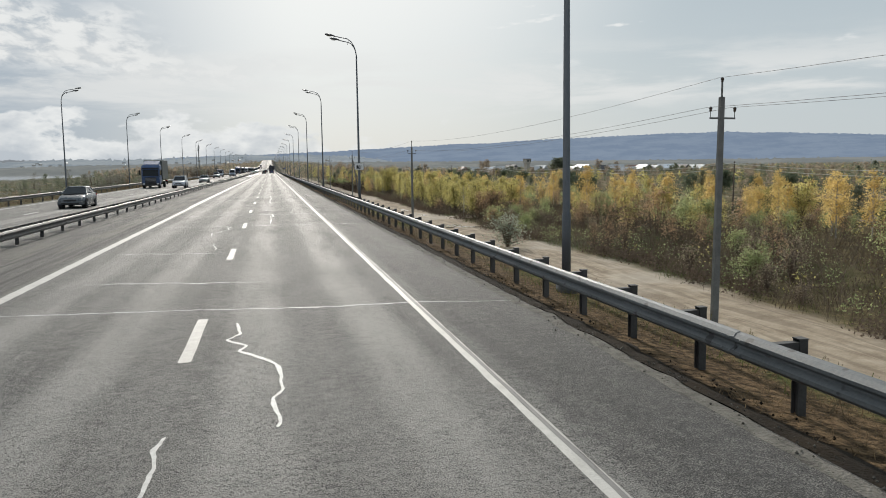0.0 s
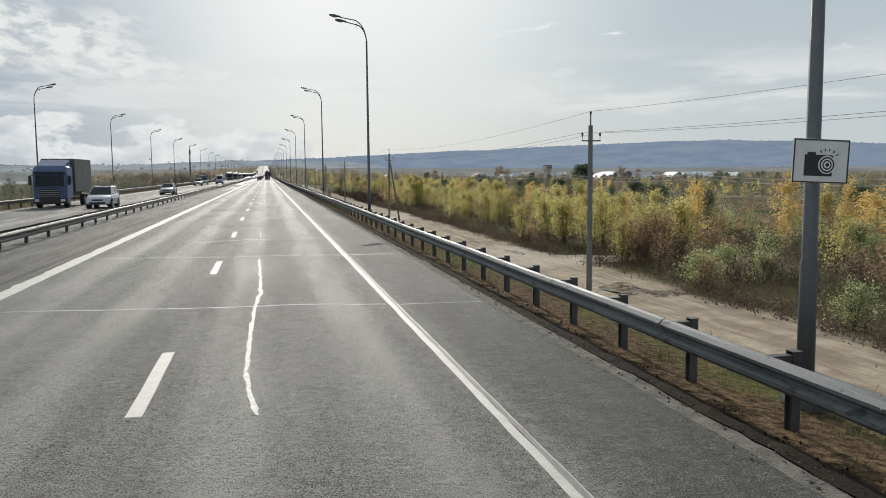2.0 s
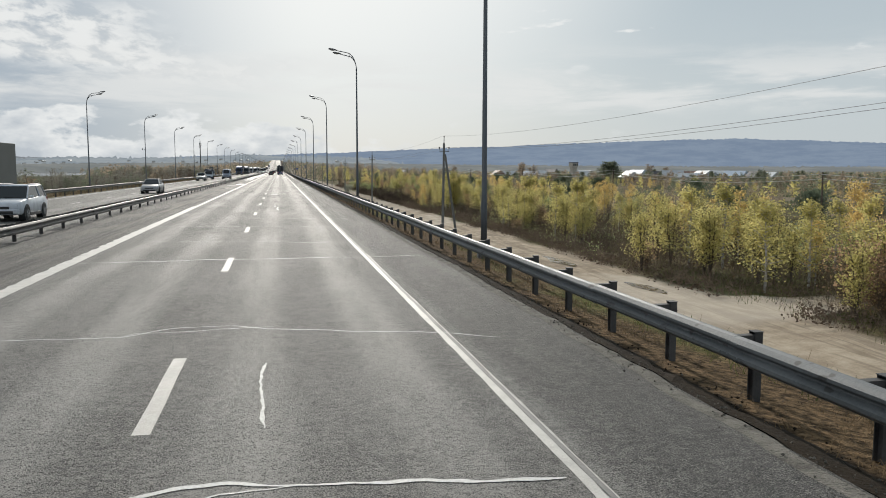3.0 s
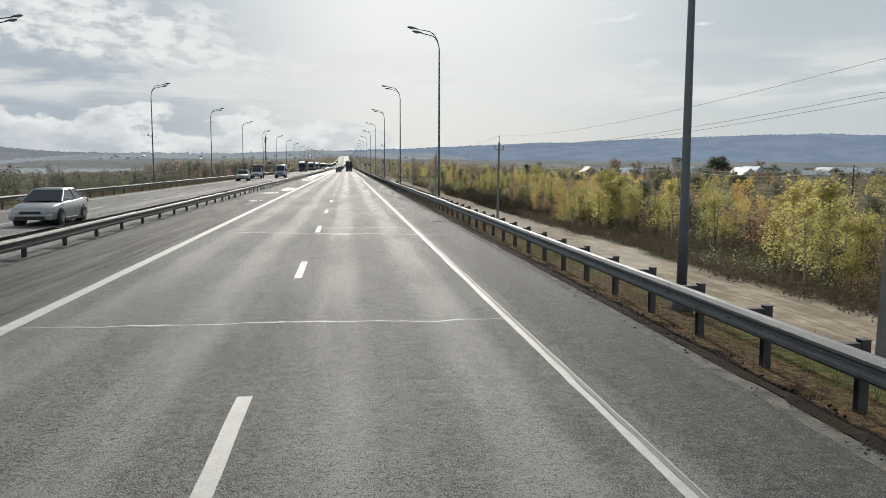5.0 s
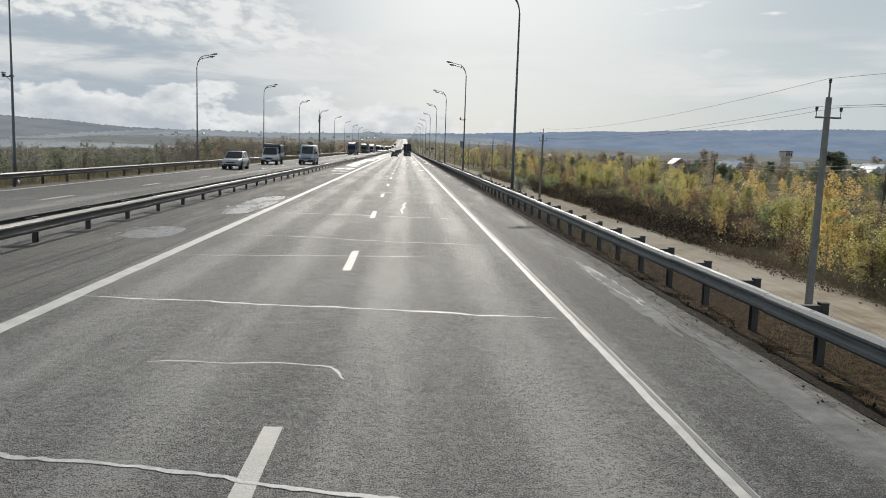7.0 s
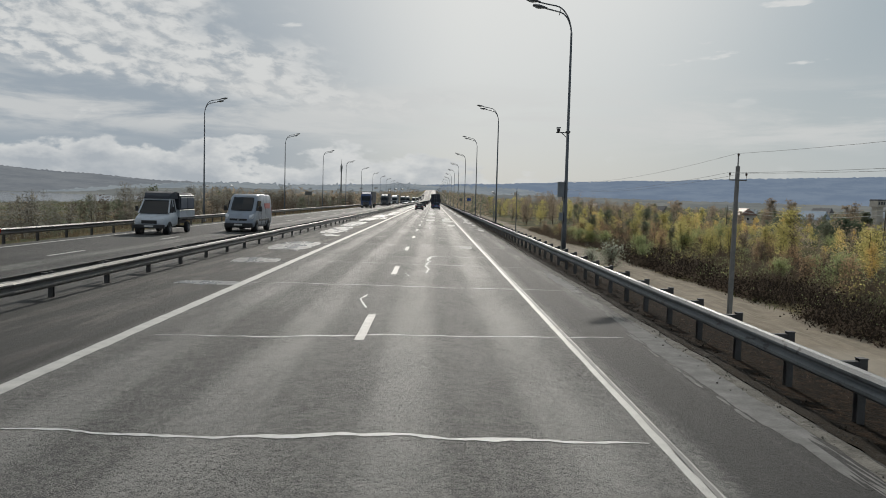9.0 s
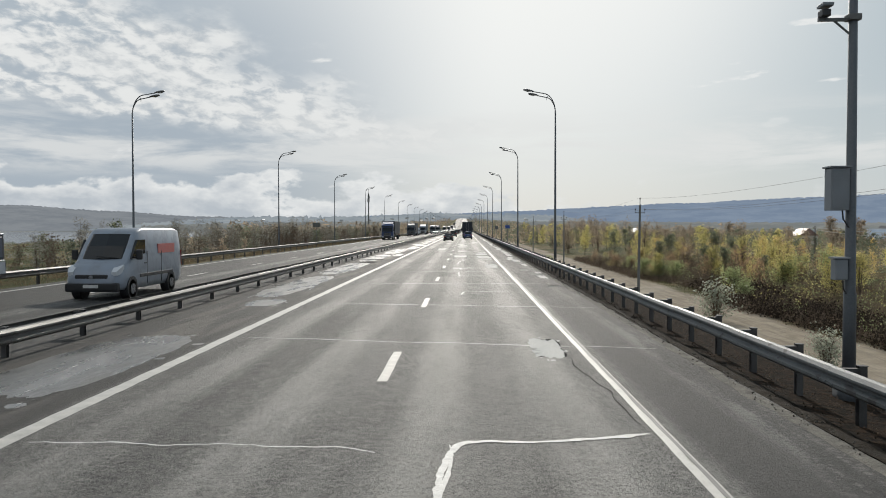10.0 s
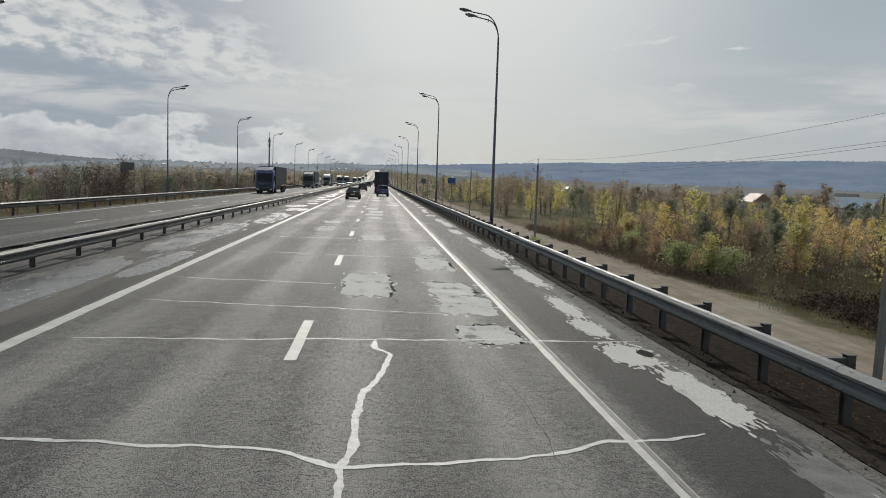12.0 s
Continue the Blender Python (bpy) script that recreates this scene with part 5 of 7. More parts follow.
def tree(label, leaf, bark, height, spread, stems, limbs, leaves, size, seed, bare=0.15, group="young trees by the track", category="tree", name="tree"):
    """A trunk, or several, with limbs, and a crown of small leaves in clumps with gaps."""
    r = np.random.default_rng(seed)
    thing = empty(name, label, category, group)
    bm = bmesh.new()
    spots = []
    for s in range(stems):
        a = 2 * math.pi * s / stems + r.uniform(0, 1)
        out = (0.0 if stems == 1 else spread * r.uniform(0.15, 0.45))
        h = height * r.uniform(0.75, 1.0) if stems > 1 else height
        pts = []
        for j in range(6):
            t = j / 5
            pts.append(Vector((out * t * math.cos(a) + 0.05 * height * 0.3 * r.standard_normal() * t, out * t * math.sin(a) + 0.05 * height * 0.3 * r.standard_normal() * t, h * t - 0.1)))
        r0 = 0.011 * height + 0.012
        tube(bm, pts, [r0 * (1 - 0.82 * j / 5) for j in range(6)], 6)
        for _ in range(limbs):
            t = bare + (0.97 - bare) * r.uniform() ** 0.85
            k = min(int(t * 5), 4)
            p = pts[k].lerp(pts[k + 1], t * 5 - k)
            b = r.uniform(0, 2 * math.pi)
            reach = spread * (0.25 + 0.75 * (1 - t) ** 0.7) * r.uniform(0.55, 1.1)
            tip = p + Vector((reach * math.cos(b), reach * math.sin(b), reach * r.uniform(0.25, 1.0)))
            mid = p.lerp(tip, 0.5) + Vector((0, 0, -0.06 * reach))
            tube(bm, [p, mid, tip], [r0 * 0.34, r0 * 0.2, r0 * 0.06], 3, False)
            for _ in range(max(2, int(0.82 * leaves / (stems * limbs)))):
                u = r.uniform(0.15, 1.08)
                q = p.lerp(tip, u)
                w = 0.10 + 0.16 * reach
                spots.append((q.x + w * r.standard_normal(), q.y + w * r.standard_normal(), max(0.15, q.z + 0.8 * w * r.standard_normal())))
    part("trunk", from_bm("trunk", bm, bark), thing)
    v, f = leaf_quads(np.array(spots), (size[0] * 0.95, size[1] * 0.95), r, 0.25)
    part("crown", mesh_of("crown", v.tolist(), f.tolist(), leaf), thing)
    return thing


NEAR = [
    tree("young birch with golden autumn leaves", GOLD, BIRCH, 4.6, 1.15, 1, 40, 2100, (0.07, 0.13), 1, 0.20),
    tree("slender birch with thinning golden leaves", GOLD, BIRCH, 4.0, 0.95, 1, 30, 1100, (0.07, 0.12), 2, 0.2),
    tree("young aspen turning yellow-green", LIME, BARK, 4.1, 1.3, 3, 17, 2000, (0.07, 0.13), 3),
    tree("bushy aspen with yellow-green leaves", LIME, BARK, 3.3, 1.5, 5, 12, 2100, (0.07, 0.13), 4, 0.06),
    tree("green willow bush with many stems", GREEN, BARK, 2.7, 1.5, 6, 11, 2300, (0.07, 0.13), 5, 0.05, "young trees by the track", "bush", "bush"),
    tree("rust-brown shrub half bare of leaves", RUST, TWIG, 2.5, 1.3, 8, 9, 1100, (0.06, 0.11), 6, 0.08, "young trees by the track", "bush", "bush"),
    tree("nearly bare brown sapling", RUST, TWIG, 3.4, 1.0, 4, 16, 600, (0.06, 0.11), 7, 0.12),
    tree("young birch with yellow-green leaves", LIME, BIRCH, 4.8, 1.1, 1, 40, 1800, (0.07, 0.13), 8, 0.18),
    tree("grey-brown thorny shrub with few leaves", GREYBROWN, TWIG, 2.3, 1.25, 11, 10, 900, (0.05, 0.10), 9, 0.05, "young trees by the track", "bush", "bush"),
    tree("dark young pine with low boughs", GREYGREEN, BARK, 4.2, 1.25, 1, 64, 3000, (0.07, 0.12), 10, 0.05),
]


def planted(proto, x, y, scale):
    x, y, grow = (float(v) for v in outward(x, y))
    scale *= grow
    m = pose(x, y, float(land(x, y)) - 0.03, 0, 0, float(rng.uniform(0, 360)))
    ob = copy_thing(proto, m)
    ob.scale = (scale * rng.uniform(0.9, 1.25), scale * rng.uniform(0.9, 1.25), scale * rng.uniform(0.9, 1.1))
    return ob


def first(proto, x, y, turn=0.0, scale=(1, 1, 1)):
    """Stands the first of a kind in its place."""
    x, y, grow = (float(v) for v in outward(x, y))
    proto.matrix_basis = pose(x, y, float(land(x, y)), 0, 0, turn)
    proto.scale = tuple(grow * v for v in scale)


def woods_edge(y):
    """How far from the road the trees begin beyond the track."""
    return 18.6 + 0.5 * math.sin(y * 0.045) + 0.5 * math.sin(y * 0.13 + 2) + 2.0 * math.exp(-((y - 345) / 14) ** 2) + 5.5 * math.exp(-((y - 103.5) / 3.0) ** 4)


def kinds_at(x, y, depth):
    zone = noise.noise((x * 0.05, y * 0.03, 4.0)) + 0.25 * noise.noise((x * 0.2, y * 0.2, 9.0))
    if y < 96:
        return (5, 8, 8, 6, 8, 4, 8, 6, 4, 8) if depth < 0.45 else (8, 4, 6, 8, 2, 6, 4, 0, 5)
    if y < 215:
        return (2, 7, 3, 3, 7, 5, 1, 8, 2) if depth < 0.45 else (0, 1, 0, 2, 8, 9, 4)
    if zone > -0.1:
        return (2, 3, 4, 8, 4, 9, 3, 5, 6) if depth < 0.5 else (2, 8, 9, 0, 4, 5)
    return (2, 5, 8, 4, 5, 1, 8, 3)


count = 0
for _ in range(1400):
    y = float(rng.uniform(20, 405))
    depth = float(rng.uniform(0, 1) ** 1.25)
    x = woods_edge(y) + 0.7 + 24 * depth
    if noise.noise((x * 0.11, y * 0.085, 6.0)) < -0.10 or count >= 270:
        continue
    swell = 0.96 + 0.42 * noise.noise((x * 0.05, y * 0.028, 61.0))
    size = (0.80 + 0.26 * depth) * float(rng.uniform(0.68, 1.16)) * swell * (1 + 0.16 * float(smooth(280, 340, y)))
    planted(NEAR[int(rng.choice(kinds_at(x, y, depth)))], x, y, size)
    count += 1
for _ in range(46):
    # a loose belt of birches and aspens along the track
    y = 97 + 118 * float(rng.uniform(0, 1))
    if noise.noise((3.0, y * 0.12, 17.0)) < -0.25:
        continue
    planted(NEAR[int(rng.choice((7, 2, 7, 7, 2, 1)))], woods_edge(y) + float(rng.uniform(1.0, 6.5)), y, float(rng.uniform(0.85, 1.15)))
for proto in NEAR:
    # the first of each kind stands among the others
    first(proto, float(rng.uniform(26, 36)), float(rng.uniform(110, 380)), float(rng.uniform(0, 360)))


def leafy(kind, seed):
    """Bare leaf and stem geometry of one lesser tree, to be joined into a wood: vertices of the leaves, of the stems, and the stems' faces."""
    r = np.random.default_rng(seed)
    height, spread, stems, limbs, leaves, size, *slim = kind
    v, f = [], []
    spots = []
    for s in range(stems):
        a = r.uniform(0, 2 * np.pi)
        out = 0.0 if stems == 1 else spread * r.uniform(0.2, 0.5)
        foot, tip = np.zeros(3), np.array([out * np.cos(a), out * np.sin(a), height * r.uniform(0.8, 1.0)])
        w = 0.011 * height
        b = len(v)
        v += [foot + (w, 0, 0), foot + (-0.5 * w, 0.86 * w, 0), foot + (-0.5 * w, -0.86 * w, 0), tip]
        f += [(b, b + 1, b + 3), (b + 1, b + 2, b + 3), (b + 2, b, b + 3)]
        for _ in range(limbs):
            t = r.uniform(0.12, 0.97)
            p = tip * t
            c = r.uniform(0, 2 * np.pi)
            reach = spread * (0.25 + 0.75 * (1 - t) ** 0.7) * r.uniform(0.55, 1.1)
            q = p + (reach * np.cos(c), reach * np.sin(c), reach * r.uniform(0.25, 1.0))
            b = len(v)
            v += [p + (0, 0, 0.3 * w), p - (0, 0, 0.3 * w), q]
            f += [(b, b + 1, b + 2)]
            u = r.uniform(0.15, 1.08, (max(2, leaves // (stems * limbs)), 1))
            spots.append(p + (q - p) * u + r.standard_normal((len(u), 3)) * (0.10 + 0.17 * reach))
    spots = np.concatenate(spots)
    spots[:, 2] = np.maximum(spots[:, 2], 0.2)
    lv, _ = leaf_quads(spots, size, r, 0.25, *slim)
    return lv, np.array(v), f


def grove(name, label, leaf, bark, kind, places, seed):
    """Many lesser trees joined into one wood."""
    forms = [leafy(kind, seed + j) for j in range(4)]
    lv, sv, sf, base = [], [], [], 0
    for j, (x, y, s) in enumerate(places):
        a, b, f = forms[j % 4]
        t = rng.uniform(0, 2 * np.pi)
        turn = np.array([[np.cos(t), -np.sin(t), 0], [np.sin(t), np.cos(t), 0], [0, 0, 1]]) * s
        x, y, grow = (float(v) for v in outward(x, y))
        turn *= grow
        at = np.array([x, y, float(land(x, y)) - 0.05])
        lv.append(a @ turn.T + at)
        sv.append(b @ turn.T + at)
        sf += [tuple(i + base for i in g) for g in f]
        base += len(b)
    lv, sv = np.concatenate(lv), np.concatenate(sv)
    n = len(lv)
    me = mesh_of(name, np.concatenate([lv, sv]).tolist(), np.arange(n).reshape(-1, 4).tolist() + [tuple(i + n for i in g) for g in sf], [leaf, bark])
    me.polygons.foreach_set("material_index", [0] * (n // 4) + [1] * len(sf))
    return tagged(new(name, me), label, "trees", "", "stuff")


def places_in(count, x0, x1, y0, y1, power, low, high, seed, cut=-9.0, freq=0.03):
    r = np.random.default_rng(seed)
    out = []
    while len(out) < count:
        y, x = r.uniform(y0, y1), x0 + (x1 - x0) * r.uniform() ** power
        if noise.noise((x * freq, y * freq * 0.7, float(seed))) > cut:
            swell = 0.86 + 0.42 * noise.noise((x * 0.035, y * 0.022, 60.0))
            if x > 0:
                swell *= 1.0 + 0.2 * float(smooth(280, 350, y))
            if x < 0:
                swell *= 0.62 + 0.58 * float(smooth(248, 260, y) * (1 - smooth(304, 314, y)) + smooth(332, 350, y))
            out.append((float(x), float(y), float(r.uniform(low, high)) * swell))
    return out


COARSE = (0.17, 0.32)
grove("birch_thicket", "golden young birches in the thicket", GOLD, BIRCH, (4.5, 1.15, 1, 34, 620, (0.08, 0.15)), places_in(46, 30, 64, 60, 430, 1.2, 0.6, 1.15, 101, 0.06), 201)
grove("aspen_thicket", "yellow-green young aspens in the thicket", LIME, BARK, (4.0, 1.35, 3, 14, 700, (0.08, 0.16)), places_in(62, 27, 60, 40, 430, 1.2, 0.6, 1.1, 102, 0.04), 205)
grove("willow_thicket", "green willows in the thicket", GREEN, BARK, (3.1, 1.5, 5, 9, 700, (0.08, 0.16)), places_in(56, 26, 58, 10, 430, 1.1, 0.6, 1.0, 103, 0.08), 209)
grove("bare_thicket", "brown half-bare saplings in the thicket", RUST, TWIG, (3.5, 1.2, 5, 15, 420, (0.12, 0.26), 0.3), places_in(170, 23, 60, 8, 430, 1.1, 0.55, 1.1, 104, -0.1), 213)
grove("gold_wood", "golden birches farther off", GOLD, BIRCH, (4.8, 1.4, 1, 28, 320, (0.16, 0.30)), places_in(90, 62, 210, 40, 700, 1.2, 0.6, 1.0, 105, 0.12), 217)
grove("lime_wood", "yellow-green trees farther off", LIME, BARK, (4.3, 1.6, 2, 14, 400, (0.15, 0.28)), places_in(110, 60, 210, 40, 700, 1.2, 0.65, 1.1, 106, 0.08), 221)
grove("dark_wood", "dark green trees farther off", GREYGREEN, BARK, (4.9, 1.7, 1, 34, 300, (0.17, 0.32)), places_in(170, 62, 230, 40, 760, 1.2, 0.7, 1.2, 107, 0.14), 225)
grove("brown_wood", "brown bare trees farther off", GREYBROWN, TWIG, (4.7, 1.7, 3, 14, 250, (0.24, 0.48), 0.4), places_in(170, 60, 240, 40, 760, 1.2, 0.65, 1.1, 108, 0.08), 229)
grove("far_side_brown_wood", "brown bare trees beyond the far carriageway", BAREBROWN, TWIG, (6.6, 1.4, 4, 14, 440, (0.22, 0.48), 0.14), places_in(130, -36, -75, -20, 760, 1.3, 0.6, 1.15, 109, -0.3), 233)
grove("far_side_dark_wood", "dark trees beyond the far carriageway", GREYGREEN, BARK, (5.2, 1.7, 1, 26, 320, (0.16, 0.30)), places_in(140, -36, -80, -20, 760, 1.2, 0.6, 1.15, 110, -0.1), 237)
grove("far_side_pale_wood", "pale brown trees beyond the far carriageway", GREYBROWN, BARK, (4.8, 1.6, 2, 14, 340, COARSE), places_in(80, -34, -76, -20, 700, 1.2, 0.6, 1.05, 111, 0.0), 241)

grove("roadside_brown_wood", "dense brown trees close beyond the far carriageway", BAREBROWN, TWIG, (6.6, 1.6, 4, 14, 430, (0.22, 0.46), 0.18), places_in(120, -35, -60, 342, 600, 1.5, 0.75, 1.1, 112, -0.4), 245)
grove("roadside_dark_wood", "dense dark trees close beyond the far carriageway", HEATH, BARK, (5.6, 1.8, 2, 18, 420, (0.15, 0.28)), places_in(90, -35, -62, 345, 640, 1.3, 0.7, 1.1, 113, -0.4), 249)

grove("roadside_grey_wood", "brown and grey trees near the water side", BAREBROWN, TWIG, (6.2, 1.7, 4, 14, 380, (0.24, 0.50), 0.24), places_in(56, -35, -62, 252, 308, 1.4, 0.7, 1.05, 114, -0.5), 253)
grove("roadside_dull_wood", "dull green trees near the water side", GREYGREEN, BARK, (5.2, 1.8, 2, 18, 360, (0.18, 0.34)), places_in(40, -34, -62, 250, 312, 1.3, 0.6, 1.0, 115, -0.5), 257)

grove("roadside_tall_wood", "tall brown autumn trees where the road runs into the distance", GREYBROWN, TWIG, (8.0, 2.2, 3, 20, 600, (0.18, 0.38), 0.45), places_in(85, 22, 75, 425, 720, 1.0, 0.7, 1.15, 116, -0.3), 261)
grove("roadside_lime_wood", "tall yellow-green trees where the road runs into the distance", LIME, BARK, (6.4, 1.9, 2, 18, 620, (0.16, 0.30)), places_in(60, 21, 70, 420, 700, 1.0, 0.7, 1.1, 117, -0.2), 265)
grove("roadside_green_wood", "dull green trees where the road runs into the distance", GREYGREEN, BARK, (6.2, 1.9, 1, 30, 620, (0.16, 0.30)), places_in(50, 22, 75, 420, 720, 1.0, 0.7, 1.1, 118, -0.2), 269)

grove("village_green_wood", "dull green trees before the village", GREYGREEN, BARK, (6.0, 2.4, 1, 26, 300, (0.30, 0.60)), places_in(75, 105, 330, 380, 545, 1.0, 0.8, 1.15, 119, -0.4), 273)
grove("village_brown_wood", "brown trees before the village", GREYBROWN, TWIG, (6.2, 2.2, 3, 14, 260, (0.34, 0.66), 0.5), places_in(75, 100, 330, 370, 545, 1.0, 0.8, 1.15, 120, -0.4), 277)

# bushes of the verge, and a few that stand alone
clump = tree("pale green bush with silvery leaves on the verge", SILVER, TWIG, 1.5, 0.85, 10, 12, 1500, (0.05, 0.09), 21, 0.03, "verge bushes", "bush", "bush")
first(clump, 15.4, 59.2, 40, (2.0, 2.0, 1.55))
for _ in range(22):
    # a loose row of golden birches behind the scrub
    x, y = float(rng.uniform(36, 62)), float(rng.uniform(40, 130))
    planted(NEAR[0], x, y, float(rng.uniform(0.9, 1.25)))
round_bush = tree("broad round bush turning from green to yellow", LIME, BARK, 4.9, 2.7, 6, 15, 3000, (0.12, 0.21), 41, 0.05, "round bushes in the meadow", "bush", "bush")
first(round_bush, 47.0, 70.0, 20)
for x, y, scale in ((58, 88, 0.8), (66, 61, 0.9), (54, 120, 0.6), (70, 140, 0.9), (49, 176, 0.55), (62, 236, 0.7), (44, 318, 0.75)):
    planted(round_bush, x, y, scale)
for x, y, scale in ((63, 69, 1.25), (60, 74, 1.05), (67, 66, 1.1), (58, 104, 1.2), (55, 109, 1.0), (62, 190, 1.2), (57, 232, 1.0), (52, 301, 1.15), (49, 309, 1.0), (60, 352, 1.2)):
    # young pines in small stands
    planted(NEAR[9], x, y, scale)
dark_tree = tree("dark green broad-crowned tree in the meadow", DARK, BARK, 5.2, 2.6, 2, 26, 3200, (0.16, 0.32), 51, 0.06, "dark trees in the meadow")
first(dark_tree, 68, 168)
for x, y, scale in ((72, 172, 0.9), (90, 158, 1.0), (95, 155, 1.1), (100, 151, 0.9), (106, 148, 1.1), (112, 150, 0.95), (84, 214, 1.0), (89, 219, 0.85), (70, 262, 0.8), (98, 252, 1.1), (103, 258, 0.9), (76, 318, 0.9), (81, 322, 1.05),
                    (86, 316, 0.85), (110, 340, 1.1), (72, 372, 0.9), (118, 398, 1.0), (92, 404, 1.0), (97, 409, 0.85), (128, 442, 1.15)):
    planted(dark_tree, x, y, scale)
for x, y, scale in ((21.3, 100.6, 1.25), (22.3, 100.0, 1.3), (21.9, 99.2, 1.15), (22.8, 98.7, 1.35), (21.2, 98.3, 0.95)):
    # a rusty clump on the corner of the turning place
    planted(NEAR[5], x, y, scale)
planted(NEAR[4], 19.9, 85.6, 0.8)
planted(clump, 14.7, 306.4, 1.55)
planted(clump, 8.6, 271.5, 0.8)
planted(clump, 10.8, 346.0, 0.9)
planted(NEAR[4], 9.8, 329.0, 0.40)
planted(NEAR[4], 10.4, 336.0, 0.40)
planted(NEAR[4], 9.9, 356.0, 0.55)
planted(NEAR[4], 11.0, 363.0, 0.6)
planted(NEAR[5], 10.8, 381.0, 0.5)
planted(NEAR[6], -30.0, 182.0, 1.5)
big = tree("tall dark round tree among the houses", GREYGREEN, BARK, 12.5, 5.2, 1, 90, 7000, (0.45, 0.9), 31, 0.10, "tall trees among the houses")
big.matrix_basis = pose(207, 554, float(land(207, 554)))
big.scale = (1.7, 1.7, 1.0)
pale = tree("tall pale autumn tree among the houses", GREYBROWN, TWIG, 12.0, 3.6, 2, 34, 1500, (0.3, 0.6), 32, 0.12, "tall trees among the houses")
pale.matrix_basis = pose(150, 560, float(land(150, 560)))
for x, y, s in ((128, 470, 0.9), (176, 640, 1.1), (262, 610, 1.0), (230, 700, 0.8), (300, 660, 1.0), (118, 610, 0.9)):
    planted(pale, x, y, s)
for x, y, s in ((250, 640, 0.55), (160, 520, 0.5), (320, 720, 0.7), (282, 560, 0.5), (128, 690, 0.6)):
    planted(big, x, y, s)


def scatter(name, label, mat, count, xr, yr, made, category="brush", keep=None, bury=0.0):
    """Uncounted small plants in one mesh; made(bases) gives the leaves or stalks."""
    x, y = rng.uniform(*xr, count), rng.uniform(*yr, count)
    if keep is not None:
        ok = keep(x, y)
        x, y = x[ok], y[ok]
    x, y, grow = outward(x, y)
    bases = np.stack([x, y, land(x, y) - bury], -1)
    v, f = made(bases)
    # each plant grows about its own foot
    feet = np.repeat(bases, len(v) // len(bases), 0)
    v = feet + (v - feet) * np.repeat(grow, len(v) // len(bases))[:, None]
    return tagged(new(name, mesh_of(name, v.tolist(), f.tolist(), mat)), label, category, "", "stuff")


def thicket(n, spread, height, size):
    def made(bases):
        c = np.repeat(bases, n, 0)
        k = rng.standard_normal(c.shape) * (spread, spread, 0.3 * height)
        k[:, 2] = np.abs(k[:, 2]) * 1.2 + 0.05
        k[:, :2] *= (1.1 - 0.5 * np.clip(k[:, 2] / height, 0, 1))[:, None]
        return leaf_quads(c + k, size, rng, 0.3)

    return made


def stalks(n, spread, height, width):
    def made(bases):
        c = np.repeat(bases, n, 0)
        c[:, :2] += rng.standard_normal((len(c), 2)) * spread
        return blades(c, height, width, rng, 0.42)

    return made


def clods(size):
    """Small uneven lumps that sit on the ground."""

    def made(bases):
        n = len(bases)
        s = rng.uniform(size[0], size[1], n) * rng.uniform(0.5, 1.0, n)
        v = np.array(ico)[None] * s[:, None, None] * rng.uniform(0.6, 1.3, (n, 7, 3)) + bases[:, None]
        return v.reshape(-1, 3), (np.array(tri)[None] + 7 * np.arange(n)[:, None, None]).reshape(-1, 3)

    return made


BLACKBRUSH = leaf_material("blackish_brush", (0.026, 0.021, 0.016), (0.075, 0.058, 0.044), 0.2)
STRAW = leaf_material("straw", (0.12, 0.082, 0.045), (0.30, 0.21, 0.115), 0.3)
edge = np.vectorize(woods_edge)
patchy = np.vectorize(lambda x, y: noise.noise((x * 0.12, y * 0.10, 31.0)))
scatter("dry_brush", "dry brown stalks under the young trees", HEATH, 2200, (19, 34), (6, 420), stalks(12, 0.34, (0.2, 0.8), (0.012, 0.03)), "brush", lambda x, y: x > edge(x * 0 + y) - 0.3)
scatter("twig_brush", "dark bare twigs under the young trees", TWIG, 3200, (18.6, 36), (6, 420), stalks(12, 0.36, (0.5, 1.5), (0.010, 0.024)), "brush", lambda x, y: x > edge(y) - 0.9)
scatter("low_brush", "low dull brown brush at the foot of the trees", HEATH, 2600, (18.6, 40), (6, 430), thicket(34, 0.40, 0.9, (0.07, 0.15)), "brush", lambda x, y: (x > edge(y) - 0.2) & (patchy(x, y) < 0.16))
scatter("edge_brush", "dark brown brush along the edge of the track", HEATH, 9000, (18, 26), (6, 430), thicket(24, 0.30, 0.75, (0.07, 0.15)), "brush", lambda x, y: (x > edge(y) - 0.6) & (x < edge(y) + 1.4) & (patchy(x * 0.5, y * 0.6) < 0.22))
scatter("wet_brush", "dense dark bare brush along the track", BLACKBRUSH, 5200, (18, 27), (232, 345), thicket(18, 0.34, 0.9, (0.08, 0.17)), "brush", lambda x, y: (x > edge(y) - 0.5) & (x < edge(y) + 5.0) & (patchy(x * 0.5, y * 0.6) < 0.3))
scatter("green_brush", "low green brush between the trees", GREEN, 1700, (19, 46), (6, 430), thicket(34, 0.42, 1.0, (0.06, 0.13)), "brush", lambda x, y: (x > edge(y)) & (patchy(x, y) > -0.08))
scatter("lime_brush", "yellow-green saplings between the trees", LIME, 900, (20, 60), (6, 450), thicket(40, 0.40, 1.7, (0.07, 0.14)), "brush", lambda x, y: (x > edge(y) + 0.5) & (patchy(x, y * 0.7) > 0.12))
scatter("meadow_hay", "dry yellow-brown grass of the open meadow", DRY, 6500, (23, 75), (10, 430), stalks(7, 0.30, (0.15, 0.6), (0.016, 0.04)), "grass")
